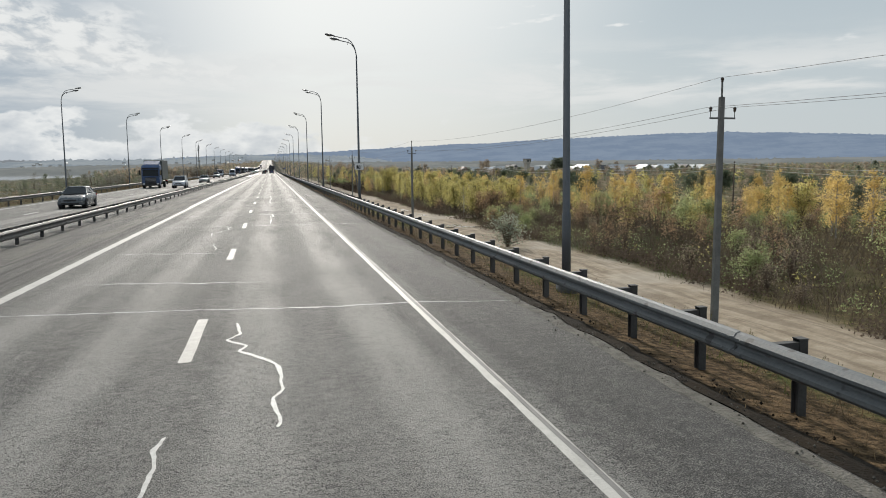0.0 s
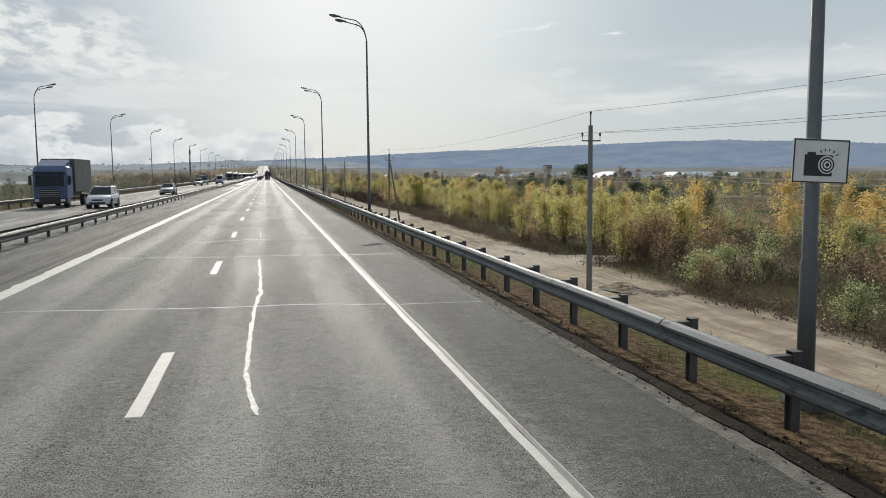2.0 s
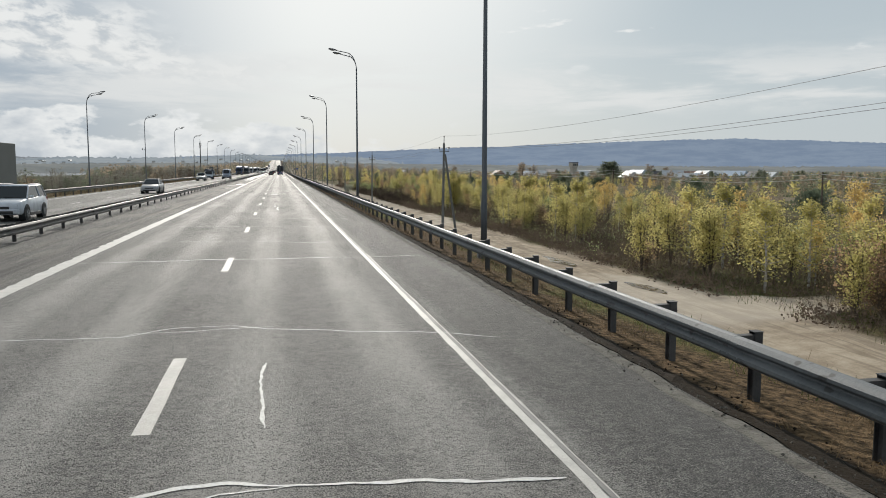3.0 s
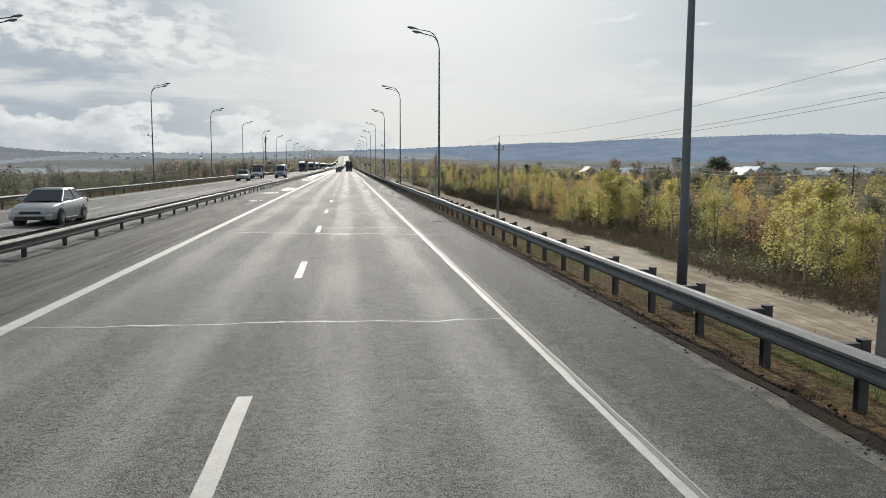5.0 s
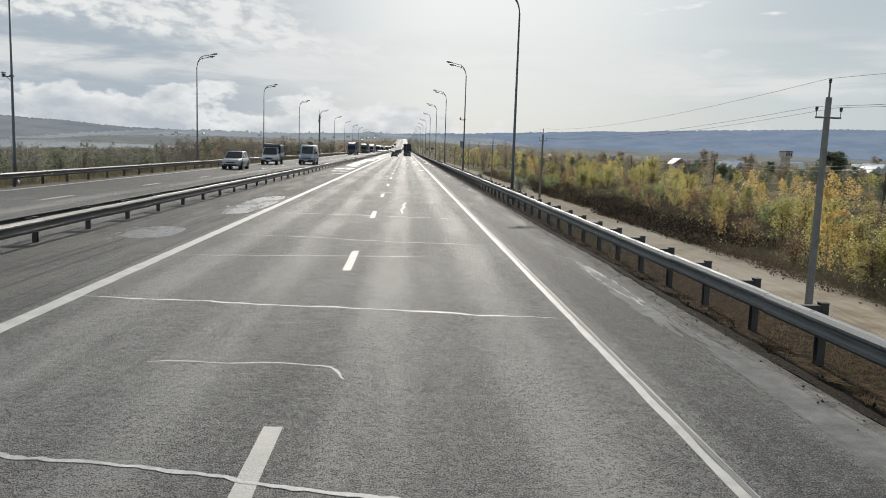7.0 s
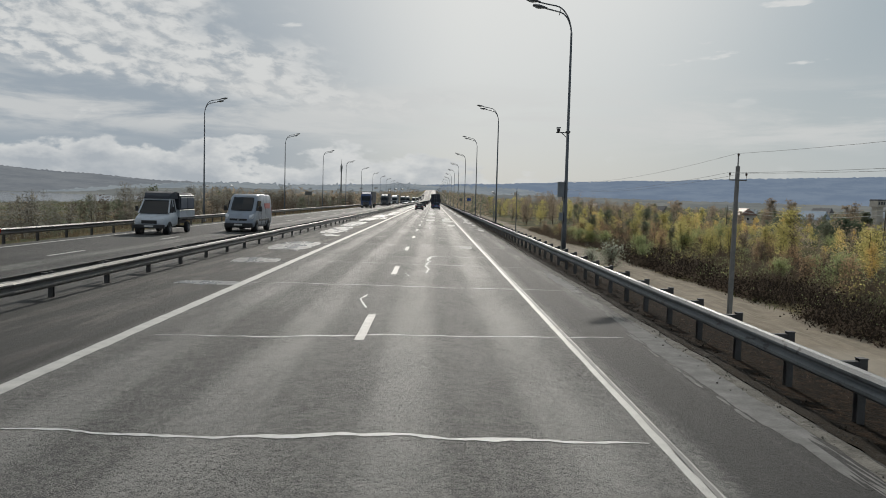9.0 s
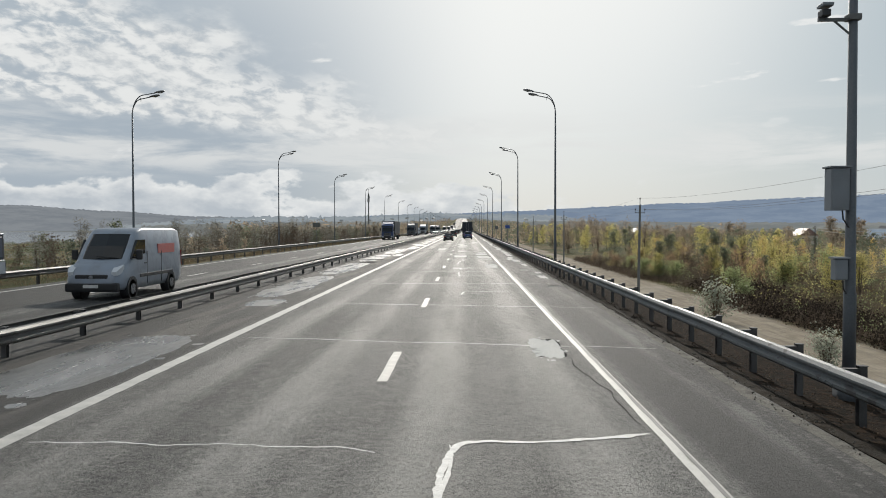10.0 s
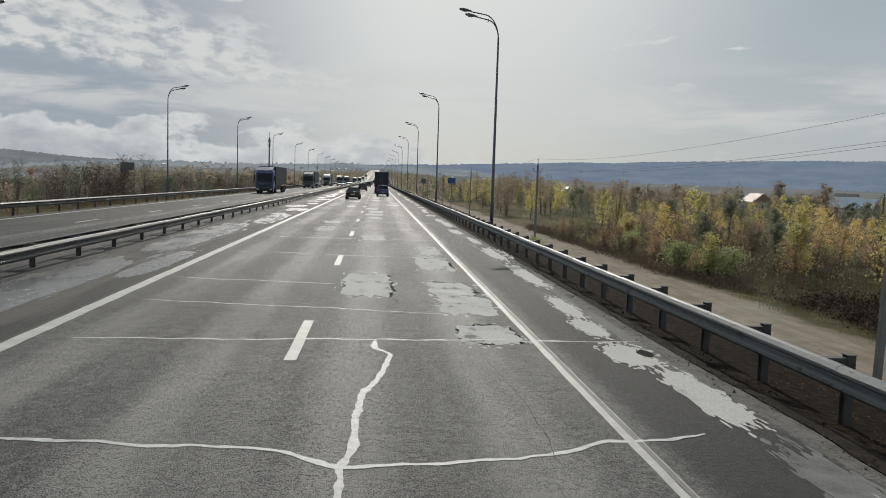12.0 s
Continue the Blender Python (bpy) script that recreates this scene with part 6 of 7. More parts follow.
scatter("dark_brush", "dark green brush farther off", GREYGREEN, 900, (46, 190), (20, 640), thicket(40, 1.1, 1.9, (0.2, 0.4)), "brush", lambda x, y: patchy(x * 0.4, y * 0.3) > 0.1)
scatter("far_brush", "grey-brown brush farther off", GREYBROWN, 1100, (44, 190), (20, 640), thicket(36, 1.0, 1.6, (0.18, 0.36)), "brush", lambda x, y: patchy(x * 0.4, y * 0.3 + 9) > -0.1)
scatter("verge_grass", "short green and brown grass on the verge", MOSS, 4600, (5.7, 12.2), (4, 210), stalks(6, 0.10, (0.05, 0.22), (0.008, 0.018)), "grass", lambda x, y: patchy(x * 2, y) > -0.15)
scatter("meadow_grass", "tufts of dry and green grass along the track", MOSS, 2600, (18.2, 28), (10, 420), stalks(8, 0.22, (0.08, 0.4), (0.010, 0.024)), "grass")
scatter("meadow_stalks", "dry stalks along the track", HEATH, 2400, (19.0, 28), (10, 420), stalks(8, 0.22, (0.1, 0.55), (0.008, 0.02)), "grass", lambda x, y: patchy(x * 0.8, y * 0.7) > -0.12)
scatter("dry_verge_grass", "dry grass stalks on the verge", DRY, 1500, (5.45, 13.0), (4, 200), stalks(5, 0.10, (0.06, 0.34), (0.006, 0.016)), "grass")
scatter("verge_leaves", "fallen leaves and weeds under the barrier", HEATH, 2600, (5.3, 7.6), (4, 330), thicket(5, 0.18, 0.02, (0.015, 0.035)), "leaves")
scatter("verge_clods", "dark clods of earth and wet litter along the broken edge", CLOD, 5200, (4.62, 5.25), (-4, 340), clods((0.010, 0.035)), "earth", None, -0.02)
scatter("verge_litter", "brown grass and straw under the barrier", STRAW, 5200, (5.0, 6.9), (-4, 205), stalks(7, 0.12, (0.02, 0.09), (0.006, 0.014)), "grass", lambda x, y: patchy(x * 5, y * 2.5) > -0.12)
scatter("far_side_brush", "grey-brown brush beyond the far carriageway", HEATH, 1000, (-60, -25), (-10, 500), thicket(36, 0.7, 1.3, (0.07, 0.16)), "brush")
scatter("far_side_scrub", "dark brush beyond the far carriageway", GREYGREEN, 450, (-72, -30), (-10, 560), thicket(40, 0.8, 1.7, (0.09, 0.2)), "brush")
scatter("field_scrub", "low brown scrub on the flat land by the water", BAREBROWN, 800, (-210, -58), (60, 760), thicket(24, 1.7, 1.2, (0.28, 0.6)), "brush")
scatter("field_bushes", "low grey-green bushes on the flat land by the water", GREYGREEN, 700, (-210, -58), (60, 760), thicket(30, 1.5, 1.5, (0.25, 0.5)), "brush")
scatter("far_side_grass", "dry grass beyond the far barrier", DRY, 3500, (-28, -19.9), (0, 420), stalks(6, 0.2, (0.1, 0.5), (0.012, 0.03)), "grass")


def far_wood(name, label, mat, count, xr, yr, height, seed, cut):
    r = np.random.default_rng(seed)
    x, y = r.uniform(*xr, count), yr[0] + (yr[1] - yr[0]) * r.uniform(0, 1, count) ** 1.4
    ok = np.vectorize(lambda a, b: noise.noise((a * 0.012, b * 0.007, seed)))(x, y) > cut
    x, y = x[ok], y[ok]
    ok = (x > 0) | (x > -0.28 * (y - 230))
    x, y = x[ok], y[ok]
    n = 14
    c = np.repeat(np.stack([x, y, land(x, y)], -1), n, 0)
    h = np.repeat(height * r.uniform(0.55, 1.15, len(x)), n)
    u = r.uniform(0.08, 1, len(c))
    w = 0.34 * h * np.sqrt(np.clip(1.1 - u, 0, 1)) * r.uniform(0.3, 1, len(c))
    t = r.uniform(0, 2 * np.pi, len(c))
    c += np.stack([w * np.cos(t), w * np.sin(t), u * h], -1)
    v, f = leaf_quads(c, (0.8, 1.9), r, 0.2, 0.4)
    return tagged(new(name, mesh_of(name, v.tolist(), f.tolist(), mat)), label, "woods", "", "stuff")


far_wood("far_woods", "far brown woods across the plain", GREYBROWN, 3600, (150, 1300), (200, 1500), 6.2, 41, -0.25)
far_wood("far_woods", "far yellow woods across the plain", LIME, 900, (120, 1000), (250, 1900), 5.0, 42, -0.05)
far_wood("far_woods", "far dark woods across the plain", GREYGREEN, 3600, (160, 1400), (200, 1500), 6.4, 43, -0.2)
far_wood("far_woods", "far brown woods beyond the far carriageway", GREYBROWN, 1500, (-200, -80), (480, 1700), 7.0, 44, -0.25)
far_wood("far_woods", "far dark woods beyond the far carriageway", GREYGREEN, 1300, (-200, -60), (480, 1700), 6.5, 45, -0.2)
far_wood("far_woods", "far brown trees beside the distant road", GREYBROWN, 900, (16, 120), (600, 2200), 8.0, 46, -0.4)
far_wood("far_woods", "far dark trees beside the distant road", GREYGREEN, 700, (16, 120), (600, 2200), 7.5, 47, -0.2)
far_wood("far_woods", "far brown trees beside the distant far carriageway", GREYBROWN, 900, (-120, -32), (560, 2200), 8.5, 48, -0.4)

# rain puddles in the track's ruts
PUDDLE = material("puddle", lambda k: principled(k, (0.13, 0.105, 0.078), k.ramp(k.noise(world_at(k), 2.5, 4.0, 0.6), 0.4, 0.6, 0.05, 0.4), 0.0, None, 0.01, 0.35))
for side, y, sx, sy in ((23.2, 97.2, 1.9, 3.4), (19.9, 73.0, 1.2, 3.0), (23.0, 122.6, 0.55, 2.8), (22.4, 139.0, 0.8, 4.0), (19.9, 207.0, 1.0, 3.0)):
    x = side
    s = float(rng.uniform(0, 50))
    ring = []
    for j in range(48):
        a = 2 * math.pi * j / 48
        r = 1 + 0.5 * noise.noise((s, math.cos(a), math.sin(a))) + 0.10 * noise.noise((s, 4 * math.cos(a), 4 * math.sin(a)))
        ring.append((x + sx * r * math.cos(a), y + sy * r * math.sin(a)))
    # water stands level with its rim
    z = sum(float(land(a, b)) for a, b in ring) / 48 + 0.012
    tagged(new("puddle", mesh_of("puddle", [(a, b, z) for a, b in ring], [tuple(range(48))], PUDDLE)), "shallow muddy puddle on the sandy track", "puddle", "puddles", "structure")


# ---------------------------------------------------------------- houses
ROOF_GREY = worn("zinc_roof", (0.30, 0.32, 0.34), (0.48, 0.50, 0.52), (0.35, 0.55), 0.3, 0.6, 8.0)
ROOF_RED = worn("red_roof", (0.17, 0.105, 0.085), (0.25, 0.16, 0.13), (0.5, 0.7), 0.0, 0.6, 8.0)
ROOF_DARK = worn("dark_roof", (0.05, 0.05, 0.055), (0.09, 0.09, 0.095), (0.5, 0.7), 0.0, 0.6, 8.0)
PLASTER = worn("plaster", (0.42, 0.39, 0.34), (0.58, 0.55, 0.50), (0.8, 0.95), 0.0, 0.5, 6.0)
LOGS = worn("timber_wall", (0.10, 0.075, 0.05), (0.18, 0.14, 0.10), (0.8, 0.95), 0.0, 0.5, 6.0)
ROOF_PALE = worn("pale_sheet_roof", (0.34, 0.36, 0.38), (0.52, 0.54, 0.56), (0.5, 0.7), 0.1, 0.6, 8.0)
ROOF_BLUE = worn("faded_blue_roof", (0.26, 0.33, 0.42), (0.40, 0.48, 0.57), (0.35, 0.55), 0.1, 0.6, 8.0)
GLASS = material("window_glass", lambda k: principled(k, (0.02, 0.025, 0.03), 0.08))


def house(m, w, d, h, roof_h, wall, roof, label):
    thing = empty("house", label, "house", "houses beyond the scrub", m)
    part("wall", from_bm("wall", box(bmesh.new(), 0, 0, h / 2 - 0.5, w, d, h + 1.0), wall), thing)
    bm = loft(bmesh.new(), [[(-w / 2 - 0.4, s * (d / 2 + 0.4), h - 0.15), (0, s * (d / 2 + 0.4), h + roof_h), (w / 2 + 0.4, s * (d / 2 + 0.4), h - 0.15)] for s in (-1, 1)])
    r = part("roof", from_bm("roof", bm, roof), thing)
    part("chimney", from_bm("chimney", box(bmesh.new(), w * 0.2, d * 0.15, h + roof_h * 0.75, 0.5, 0.5, 1.4), LOGS), r)
    for s in (-1, 1):
        for k in range(3):
            g = part("window", from_bm("window", box(bmesh.new(), -w / 2 + w * (k + 0.5) / 3, s * (d / 2 + 0.02), h * 0.55, 0.9, 0.08, 1.2), GLASS), thing)
            bm = bmesh.new()
            for cx, cz, sx, sz in ((0, 0.62, 1.06, 0.08), (0, -0.62, 1.06, 0.08), (-0.49, 0, 0.08, 1.2), (0.49, 0, 0.08, 1.2)):
                box(bm, -w / 2 + w * (k + 0.5) / 3 + cx, s * (d / 2 + 0.04), h * 0.55 + cz, sx, 0.1, sz)
            part("frame", from_bm("frame", bm, WHITE), g)
    return thing


for x, y, turn, w, d, h, rh, wall, roof, label in (
    (205, 590, 70, 9, 11, 4.5, 3.0, PLASTER, ROOF_GREY, "plastered house with a zinc roof"),
    (232, 575, 80, 10, 12, 4.0, 3.2, LOGS, ROOF_GREY, "timber house with a zinc roof"),
    (186, 606, 20, 8, 9, 7.0, 2.0, PLASTER, ROOF_DARK, "tall plastered house with a dark roof"),
    (265, 600, 75, 10, 14, 4.0, 3.4, LOGS, ROOF_DARK, "long timber house with a dark roof"),
    (296, 615, 85, 9, 12, 4.2, 3.0, PLASTER, ROOF_RED, "plastered house with a red roof"),
    (170, 655, 60, 9, 10, 4.0, 3.0, LOGS, ROOF_GREY, "timber house with a grey roof"),
    (330, 650, 80, 12, 18, 4.0, 2.6, PLASTER, ROOF_GREY, "long low house with a zinc roof"),
    (146, 600, 65, 8, 10, 4.2, 3.0, PLASTER, ROOF_RED, "small plastered house with a red roof"),
    (132, 690, 70, 8, 10, 4.0, 3.2, LOGS, ROOF_DARK, "small timber house with a dark roof"),
    (370, 700, 85, 12, 20, 4.6, 2.8, LOGS, ROOF_GREY, "long barn with a zinc roof"),
    (240, 520, 75, 11, 22, 3.8, 2.4, PLASTER, ROOF_GREY, "long shed with a pale zinc roof"),
    (270, 490, 80, 9, 12, 4.0, 3.0, LOGS, ROOF_DARK, "timber house with a dark roof"),
    (310, 540, 80, 10, 16, 4.0, 3.0, PLASTER, ROOF_GREY, "plastered house with a zinc roof"),
    (100, 720, 40, 8, 9, 4.0, 3.0, PLASTER, ROOF_GREY, "plastered house with a grey roof"),
    (192, 566, 75, 9, 13, 4.2, 3.4, PLASTER, ROOF_PALE, "plastered house with a pale sheet-metal roof"),
    (166, 574, 60, 9, 12, 4.0, 3.4, PLASTER, ROOF_PALE, "low house with a bright sheet-metal roof"),
    (222, 545, 80, 10, 14, 4.4, 3.6, PLASTER, ROOF_BLUE, "plastered house with a faded blue roof"),
    (252, 556, 85, 10, 15, 4.2, 3.4, LOGS, ROOF_PALE, "timber house with a pale sheet-metal roof"),
    (284, 574, 78, 11, 16, 4.4, 3.6, PLASTER, ROOF_PALE, "long house with a bright sheet-metal roof"),
    (150, 540, 70, 8, 11, 4.0, 3.0, PLASTER, ROOF_BLUE, "small house with a faded blue roof"),
    (318, 590, 82, 11, 18, 4.4, 3.4, PLASTER, ROOF_BLUE, "long house with a faded blue roof"),
    (205, 520, 65, 9, 12, 4.2, 3.2, LOGS, ROOF_PALE, "timber house with a bright roof"),
):
    house(pose(x, y, float(land(x, y)), 0, 0, turn * 7 % 90), w, d * 0.85, h, rh, wall, roof, label)

# the square tower of the village
tower = empty("water_tower", "square grey tower with an overhanging top storey", "tower", "", pose(181, 550, float(land(181, 550)), 0, 0, 15))
part("shaft", from_bm("shaft", box(bmesh.new(), 0, 0, 4.2, 3.0, 3.0, 10.4, 0.05), PLASTER), tower)
part("top_storey", from_bm("top_storey", box(bmesh.new(), 0, 0, 10.6, 4.2, 4.2, 2.6, 0.05), PLASTER), tower)
part("roof", from_bm("roof", loft(bmesh.new(), [[(a * 2.3, b * 2.3, 11.9) for a, b in ((-1, -1), (1, -1), (1, 1), (-1, 1))], [(a * 2.0, b * 2.0, 12.4) for a, b in ((-1, -1), (1, -1), (1, 1), (-1, 1))]]), ROOF_DARK), tower)
for k in range(3):
    part("window", from_bm("window", box(bmesh.new(), -1.3 + 1.3 * k, -2.11, 10.8, 0.8, 0.08, 1.3), GLASS), tower)

# hamlets on the far hill, roofs and walls bright in the sun
far_house = None
for j in range(46):
    az = radians(float(rng.uniform(-17, 4)))
    R = float(rng.uniform(2560, 2790))
    el = float(np.interp(math.degrees(az), (-24, -20, -16, -13, -9, -5, -2, 0.5, 3, 6), (-0.1, 0.35, 0.66, 0.78, 0.74, 0.86, 0.98, 0.88, 0.95, 0.8)))
    top = 2.5 + 3000 * math.tan(radians(el))
    z = float(np.interp(R, (2500, 2700, 2875, 3000), (-12.0, 0.45 * top, 0.82 * top, top)))
    m = pose(R * math.sin(az), R * math.cos(az), z, 0, 0, float(rng.uniform(0, 180)))
    if abs(math.degrees(az)) < 0.7:
        continue
    if far_house is None:
        far_house = house(m, 7, 9, 3.6, 2.4, PLASTER, ROOF_GREY, "pale house with a zinc roof on the far hill")
        tagged(far_house, "", "", "houses on the far hill")
    else:
        copy_thing(far_house, m)


# ---------------------------------------------------------------- vehicles
TYRE = worn("tyre_rubber", (0.012, 0.012, 0.012), (0.03, 0.03, 0.03), (0.7, 0.9), 0.0, 6.0)
RIM = worn("wheel_rim", (0.22, 0.22, 0.23), (0.36, 0.36, 0.37), (0.3, 0.5), 0.7, 6.0)
TRIM = worn("dark_trim", (0.015, 0.015, 0.016), (0.03, 0.03, 0.032), (0.45, 0.7), 0.0, 4.0)
CARGLASS = material("car_glass", lambda k: principled(k, (0.012, 0.015, 0.018), 0.04, 0.0, None, 0.01, 0.35))
LAMPGLASS = material("headlight_glass", lambda k: principled(k, (0.55, 0.57, 0.6), 0.08))
REDGLASS = material("tail_light_glass", lambda k: principled(k, (0.30, 0.012, 0.01), 0.15))
PLATE = worn("number_plate", (0.5, 0.5, 0.48), (0.62, 0.62, 0.6), (0.4, 0.6))


def wheels(thing, places, r, w):
    for x, y in places:
        bm = bmesh.new()
        rings = []
        for dx, rr in ((-w / 2, r * 0.62), (-w / 2, r * 0.93), (-w * 0.36, r), (w * 0.36, r), (w / 2, r * 0.93), (w / 2, r * 0.62)):
            rings.append([(dx, rr * math.cos(a), rr * math.sin(a)) for a in (2 * math.pi * j / 20 for j in range(20))])
        tyre = part("wheel", from_bm("wheel", loft(bm, rings), TYRE, False), thing)
        tyre.location = (x, y, r)
        bm = bmesh.new()
        s = 1 if x > 0 else -1
        bmesh.ops.create_cone(bm, cap_ends=True, segments=16, radius1=r * 0.6, radius2=r * 0.5, depth=0.05, matrix=Matrix.Translation((s * (w / 2 - 0.01), 0, 0)) @ Matrix.Rotation(s * math.pi / 2, 4, "Y"))
        for j in range(5):
            a = 2 * math.pi * j / 5
            box(bm, s * (w / 2 + 0.02), r * 0.3 * math.cos(a), r * 0.3 * math.sin(a), 0.03, r * 0.5, r * 0.13, 0, Matrix.Rotation(a, 4, "X"))
        part("rim", from_bm("rim", bm, RIM), tyre)


def hull(stations, shoulder=0.93):
    """A car's lower body over stations of (y, half width, bottom, top)."""
    rings = []
    for y, w, zb, zt in stations:
        zm = zb + 0.62 * (zt - zb)
        rings.append([(-w * 0.86, y, zb), (-w * 0.98, y, zb + 0.12 * (zt - zb)), (-w, y, zm), (-w * shoulder, y, zt - 0.03), (-w * shoulder + 0.07, y, zt), (w * shoulder - 0.07, y, zt), (w * shoulder, y, zt - 0.03), (w, y, zm), (w * 0.98, y, zb + 0.12 * (zt - zb)), (w * 0.86, y, zb)])
    return loft(bmesh.new(), rings)


def car(m, label, coat, stations, cabin, wheel_r=0.32, track=0.82, axles=(-1.35, 1.40), category="car", rack=False):
    """A passenger car facing +y. cabin: (rear base, front base, rear roof, front roof, belt, roof height, half width at belt, at roof)."""
    thing = empty("car", label, category, "vehicles on the road", m)
    part("body", from_bm("body", hull(stations), coat, True), thing)
    yb0, yb1, yr0, yr1, zb, zr, wb, wr = cabin
    bm = loft(bmesh.new(), [[(-wb, yb0, zb), (wb, yb0, zb), (wb, yb1, zb), (-wb, yb1, zb)], [(-wr, yr0, zr), (wr, yr0, zr), (wr, yr1, zr), (-wr, yr1, zr)]])
    part("cabin_glass", from_bm("cabin_glass", bm, CARGLASS), thing, "dark tinted car windows")
    bm = loft(bmesh.new(), [[(-wr - 0.02, yr0 - 0.06, zr - 0.015), (wr + 0.02, yr0 - 0.06, zr - 0.015), (wr + 0.02, yr1 + 0.05, zr - 0.015), (-wr - 0.02, yr1 + 0.05, zr - 0.015)],
                            [(-wr + 0.06, yr0, zr + 0.045), (wr - 0.06, yr0, zr + 0.045), (wr - 0.06, yr1 - 0.05, zr + 0.045), (-wr + 0.06, yr1 - 0.05, zr + 0.045)]])
    part("roof", from_bm("roof", bm, coat), thing)
    for s in (-1, 1):
        ym = (yr0 + yr1) / 2 - 0.1
        for a, b in ((yb0, yr0), (yb1, yr1), (ym - 0.08, ym)):
            part("pillar", from_bm("pillar", tube(bmesh.new(), [(s * wb, a, zb), (s * wr, b, zr)], 0.035, 5), coat), thing)
        bm = box(bmesh.new(), s * (wb + 0.13), yb1 - 0.25, zb + 0.08, 0.18, 0.12, 0.13, 0.03)
        part("wing_mirror", from_bm("wing_mirror", bm, coat), thing)
        front, rear = stations[-2], stations[1]
        bm = box(bmesh.new(), s * front[1] * 0.72, front[0] - 0.02, front[3] - 0.10, 0.36, 0.16, 0.13, 0.03)
        part("headlight", from_bm("headlight", bm, LAMPGLASS), thing, "clear glass headlight")
        bm = box(bmesh.new(), s * rear[1] * 0.80, rear[0] - 0.02, rear[3] - 0.16, 0.34, 0.14, 0.16, 0.03)
        part("tail_light", from_bm("tail_light", bm, REDGLASS), thing, "red glass tail light")
    front, rear = stations[-1], stations[0]
    part("grille", from_bm("grille", box(bmesh.new(), 0, front[0] + 0.005, (front[2] + front[3]) / 2 + 0.03, 0.8, 0.05, 0.16, 0.01), TRIM), thing, "dark grille")
    part("front_bumper", from_bm("front_bumper", box(bmesh.new(), 0, front[0] - 0.06, front[2] + 0.02, 1.62, 0.26, 0.24, 0.06), coat), thing)
    part("air_intake", from_bm("air_intake", box(bmesh.new(), 0, front[0] + 0.055, front[2] - 0.01, 1.15, 0.05, 0.13, 0.02), TRIM), thing)
    part("windscreen_wiper", from_bm("windscreen_wiper", tube(bmesh.new(), [(-0.55, yb1 - 0.02, zb + 0.03), (0.25, yb1 - 0.05, zb + 0.06)], 0.012, 5), TRIM), thing)
    for s in (-1, 1):
        part("sill", from_bm("sill", box(bmesh.new(), s * (stations[3][1] - 0.03), 0.0, stations[3][2] + 0.03, 0.08, axles[1] - axles[0] - 2.5 * wheel_r, 0.14, 0.02), TRIM), thing)
        for y in axles:
            bm = bmesh.new()
            bmesh.ops.create_cone(bm, cap_ends=True, segments=20, radius1=wheel_r * 1.17, radius2=wheel_r * 1.17, depth=0.30, matrix=Matrix.Translation((s * (stations[3][1] - 0.155), y, wheel_r + 0.02)) @ Matrix.Rotation(math.pi / 2, 4, "Y"))
            part("wheel_arch", from_bm("wheel_arch", bm, TRIM), thing)
    part("rear_bumper", from_bm("rear_bumper", box(bmesh.new(), 0, rear[0] + 0.05, rear[2] + 0.02, 1.55, 0.2, 0.20, 0.03), TRIM), thing)
    part("number_plate", from_bm("number_plate", box(bmesh.new(), 0, rear[0] - 0.06, rear[2] + 0.22, 0.52, 0.02, 0.11), PLATE), thing)
    part("number_plate", from_bm("number_plate", box(bmesh.new(), 0, front[0] + 0.05, front[2] + 0.02, 0.52, 0.02, 0.11), PLATE), thing)
    if rack:
        for s in (-1, 1):
            part("roof_rail", from_bm("roof_rail", tube(bmesh.new(), [(s * (wr - 0.05), yr0 + 0.1, zr + 0.08), (s * (wr - 0.05), yr1 - 0.1, zr + 0.08)], 0.02, 6), RIM), thing)
    wheels(thing, [(s * track, y) for s in (-1, 1) for y in axles], wheel_r, 0.21)
    return thing


SEDAN = ((-2.32, 0.68, 0.40, 0.86), (-2.22, 0.82, 0.27, 1.01), (-1.6, 0.89, 0.21, 1.02), (-0.4, 0.905, 0.19, 0.98), (0.9, 0.90, 0.19, 0.94), (1.6, 0.87, 0.21, 0.86), (2.15, 0.80, 0.26, 0.74), (2.32, 0.66, 0.36, 0.64))
SEDAN_CABIN = (-1.85, 1.05, -1.05, 0.20, 0.96, 1.43, 0.80, 0.60)
SUV = ((-2.28, 0.72, 0.46, 1.02), (-2.20, 0.86, 0.36, 1.12), (-1.5, 0.92, 0.30, 1.12), (0.0, 0.93, 0.28, 1.08), (1.0, 0.92, 0.28, 1.06), (1.7, 0.89, 0.30, 0.98), (2.18, 0.82, 0.36, 0.86), (2.30, 0.70, 0.46, 0.76))
SUV_CABIN = (-2.12, 1.05, -1.85, 0.25, 1.06, 1.64, 0.83, 0.68)

GREYCAR = paint("grey_car_paint", (0.10, 0.115, 0.13), 0.25, 0.4)
WHITECAR = paint("white_car_paint", (0.50, 0.535, 0.58), 0.3)
SILVERCAR = paint("silver_car_paint", (0.32, 0.33, 0.34), 0.28, 0.5)
BLACKCAR = paint("black_car_paint", (0.014, 0.015, 0.018), 0.22)
VANSILVER = paint("silver_van_paint", (0.23, 0.265, 0.32), 0.3, 0.25)
CABBLUE = paint("blue_cab_paint", (0.030, 0.075, 0.19), 0.35)
BLUECAR = paint("blue_car_paint", (0.05, 0.09, 0.20), 0.25, 0.3)
DARKBLUE = paint("dark_blue_truck_paint", (0.025, 0.055, 0.16), 0.35)
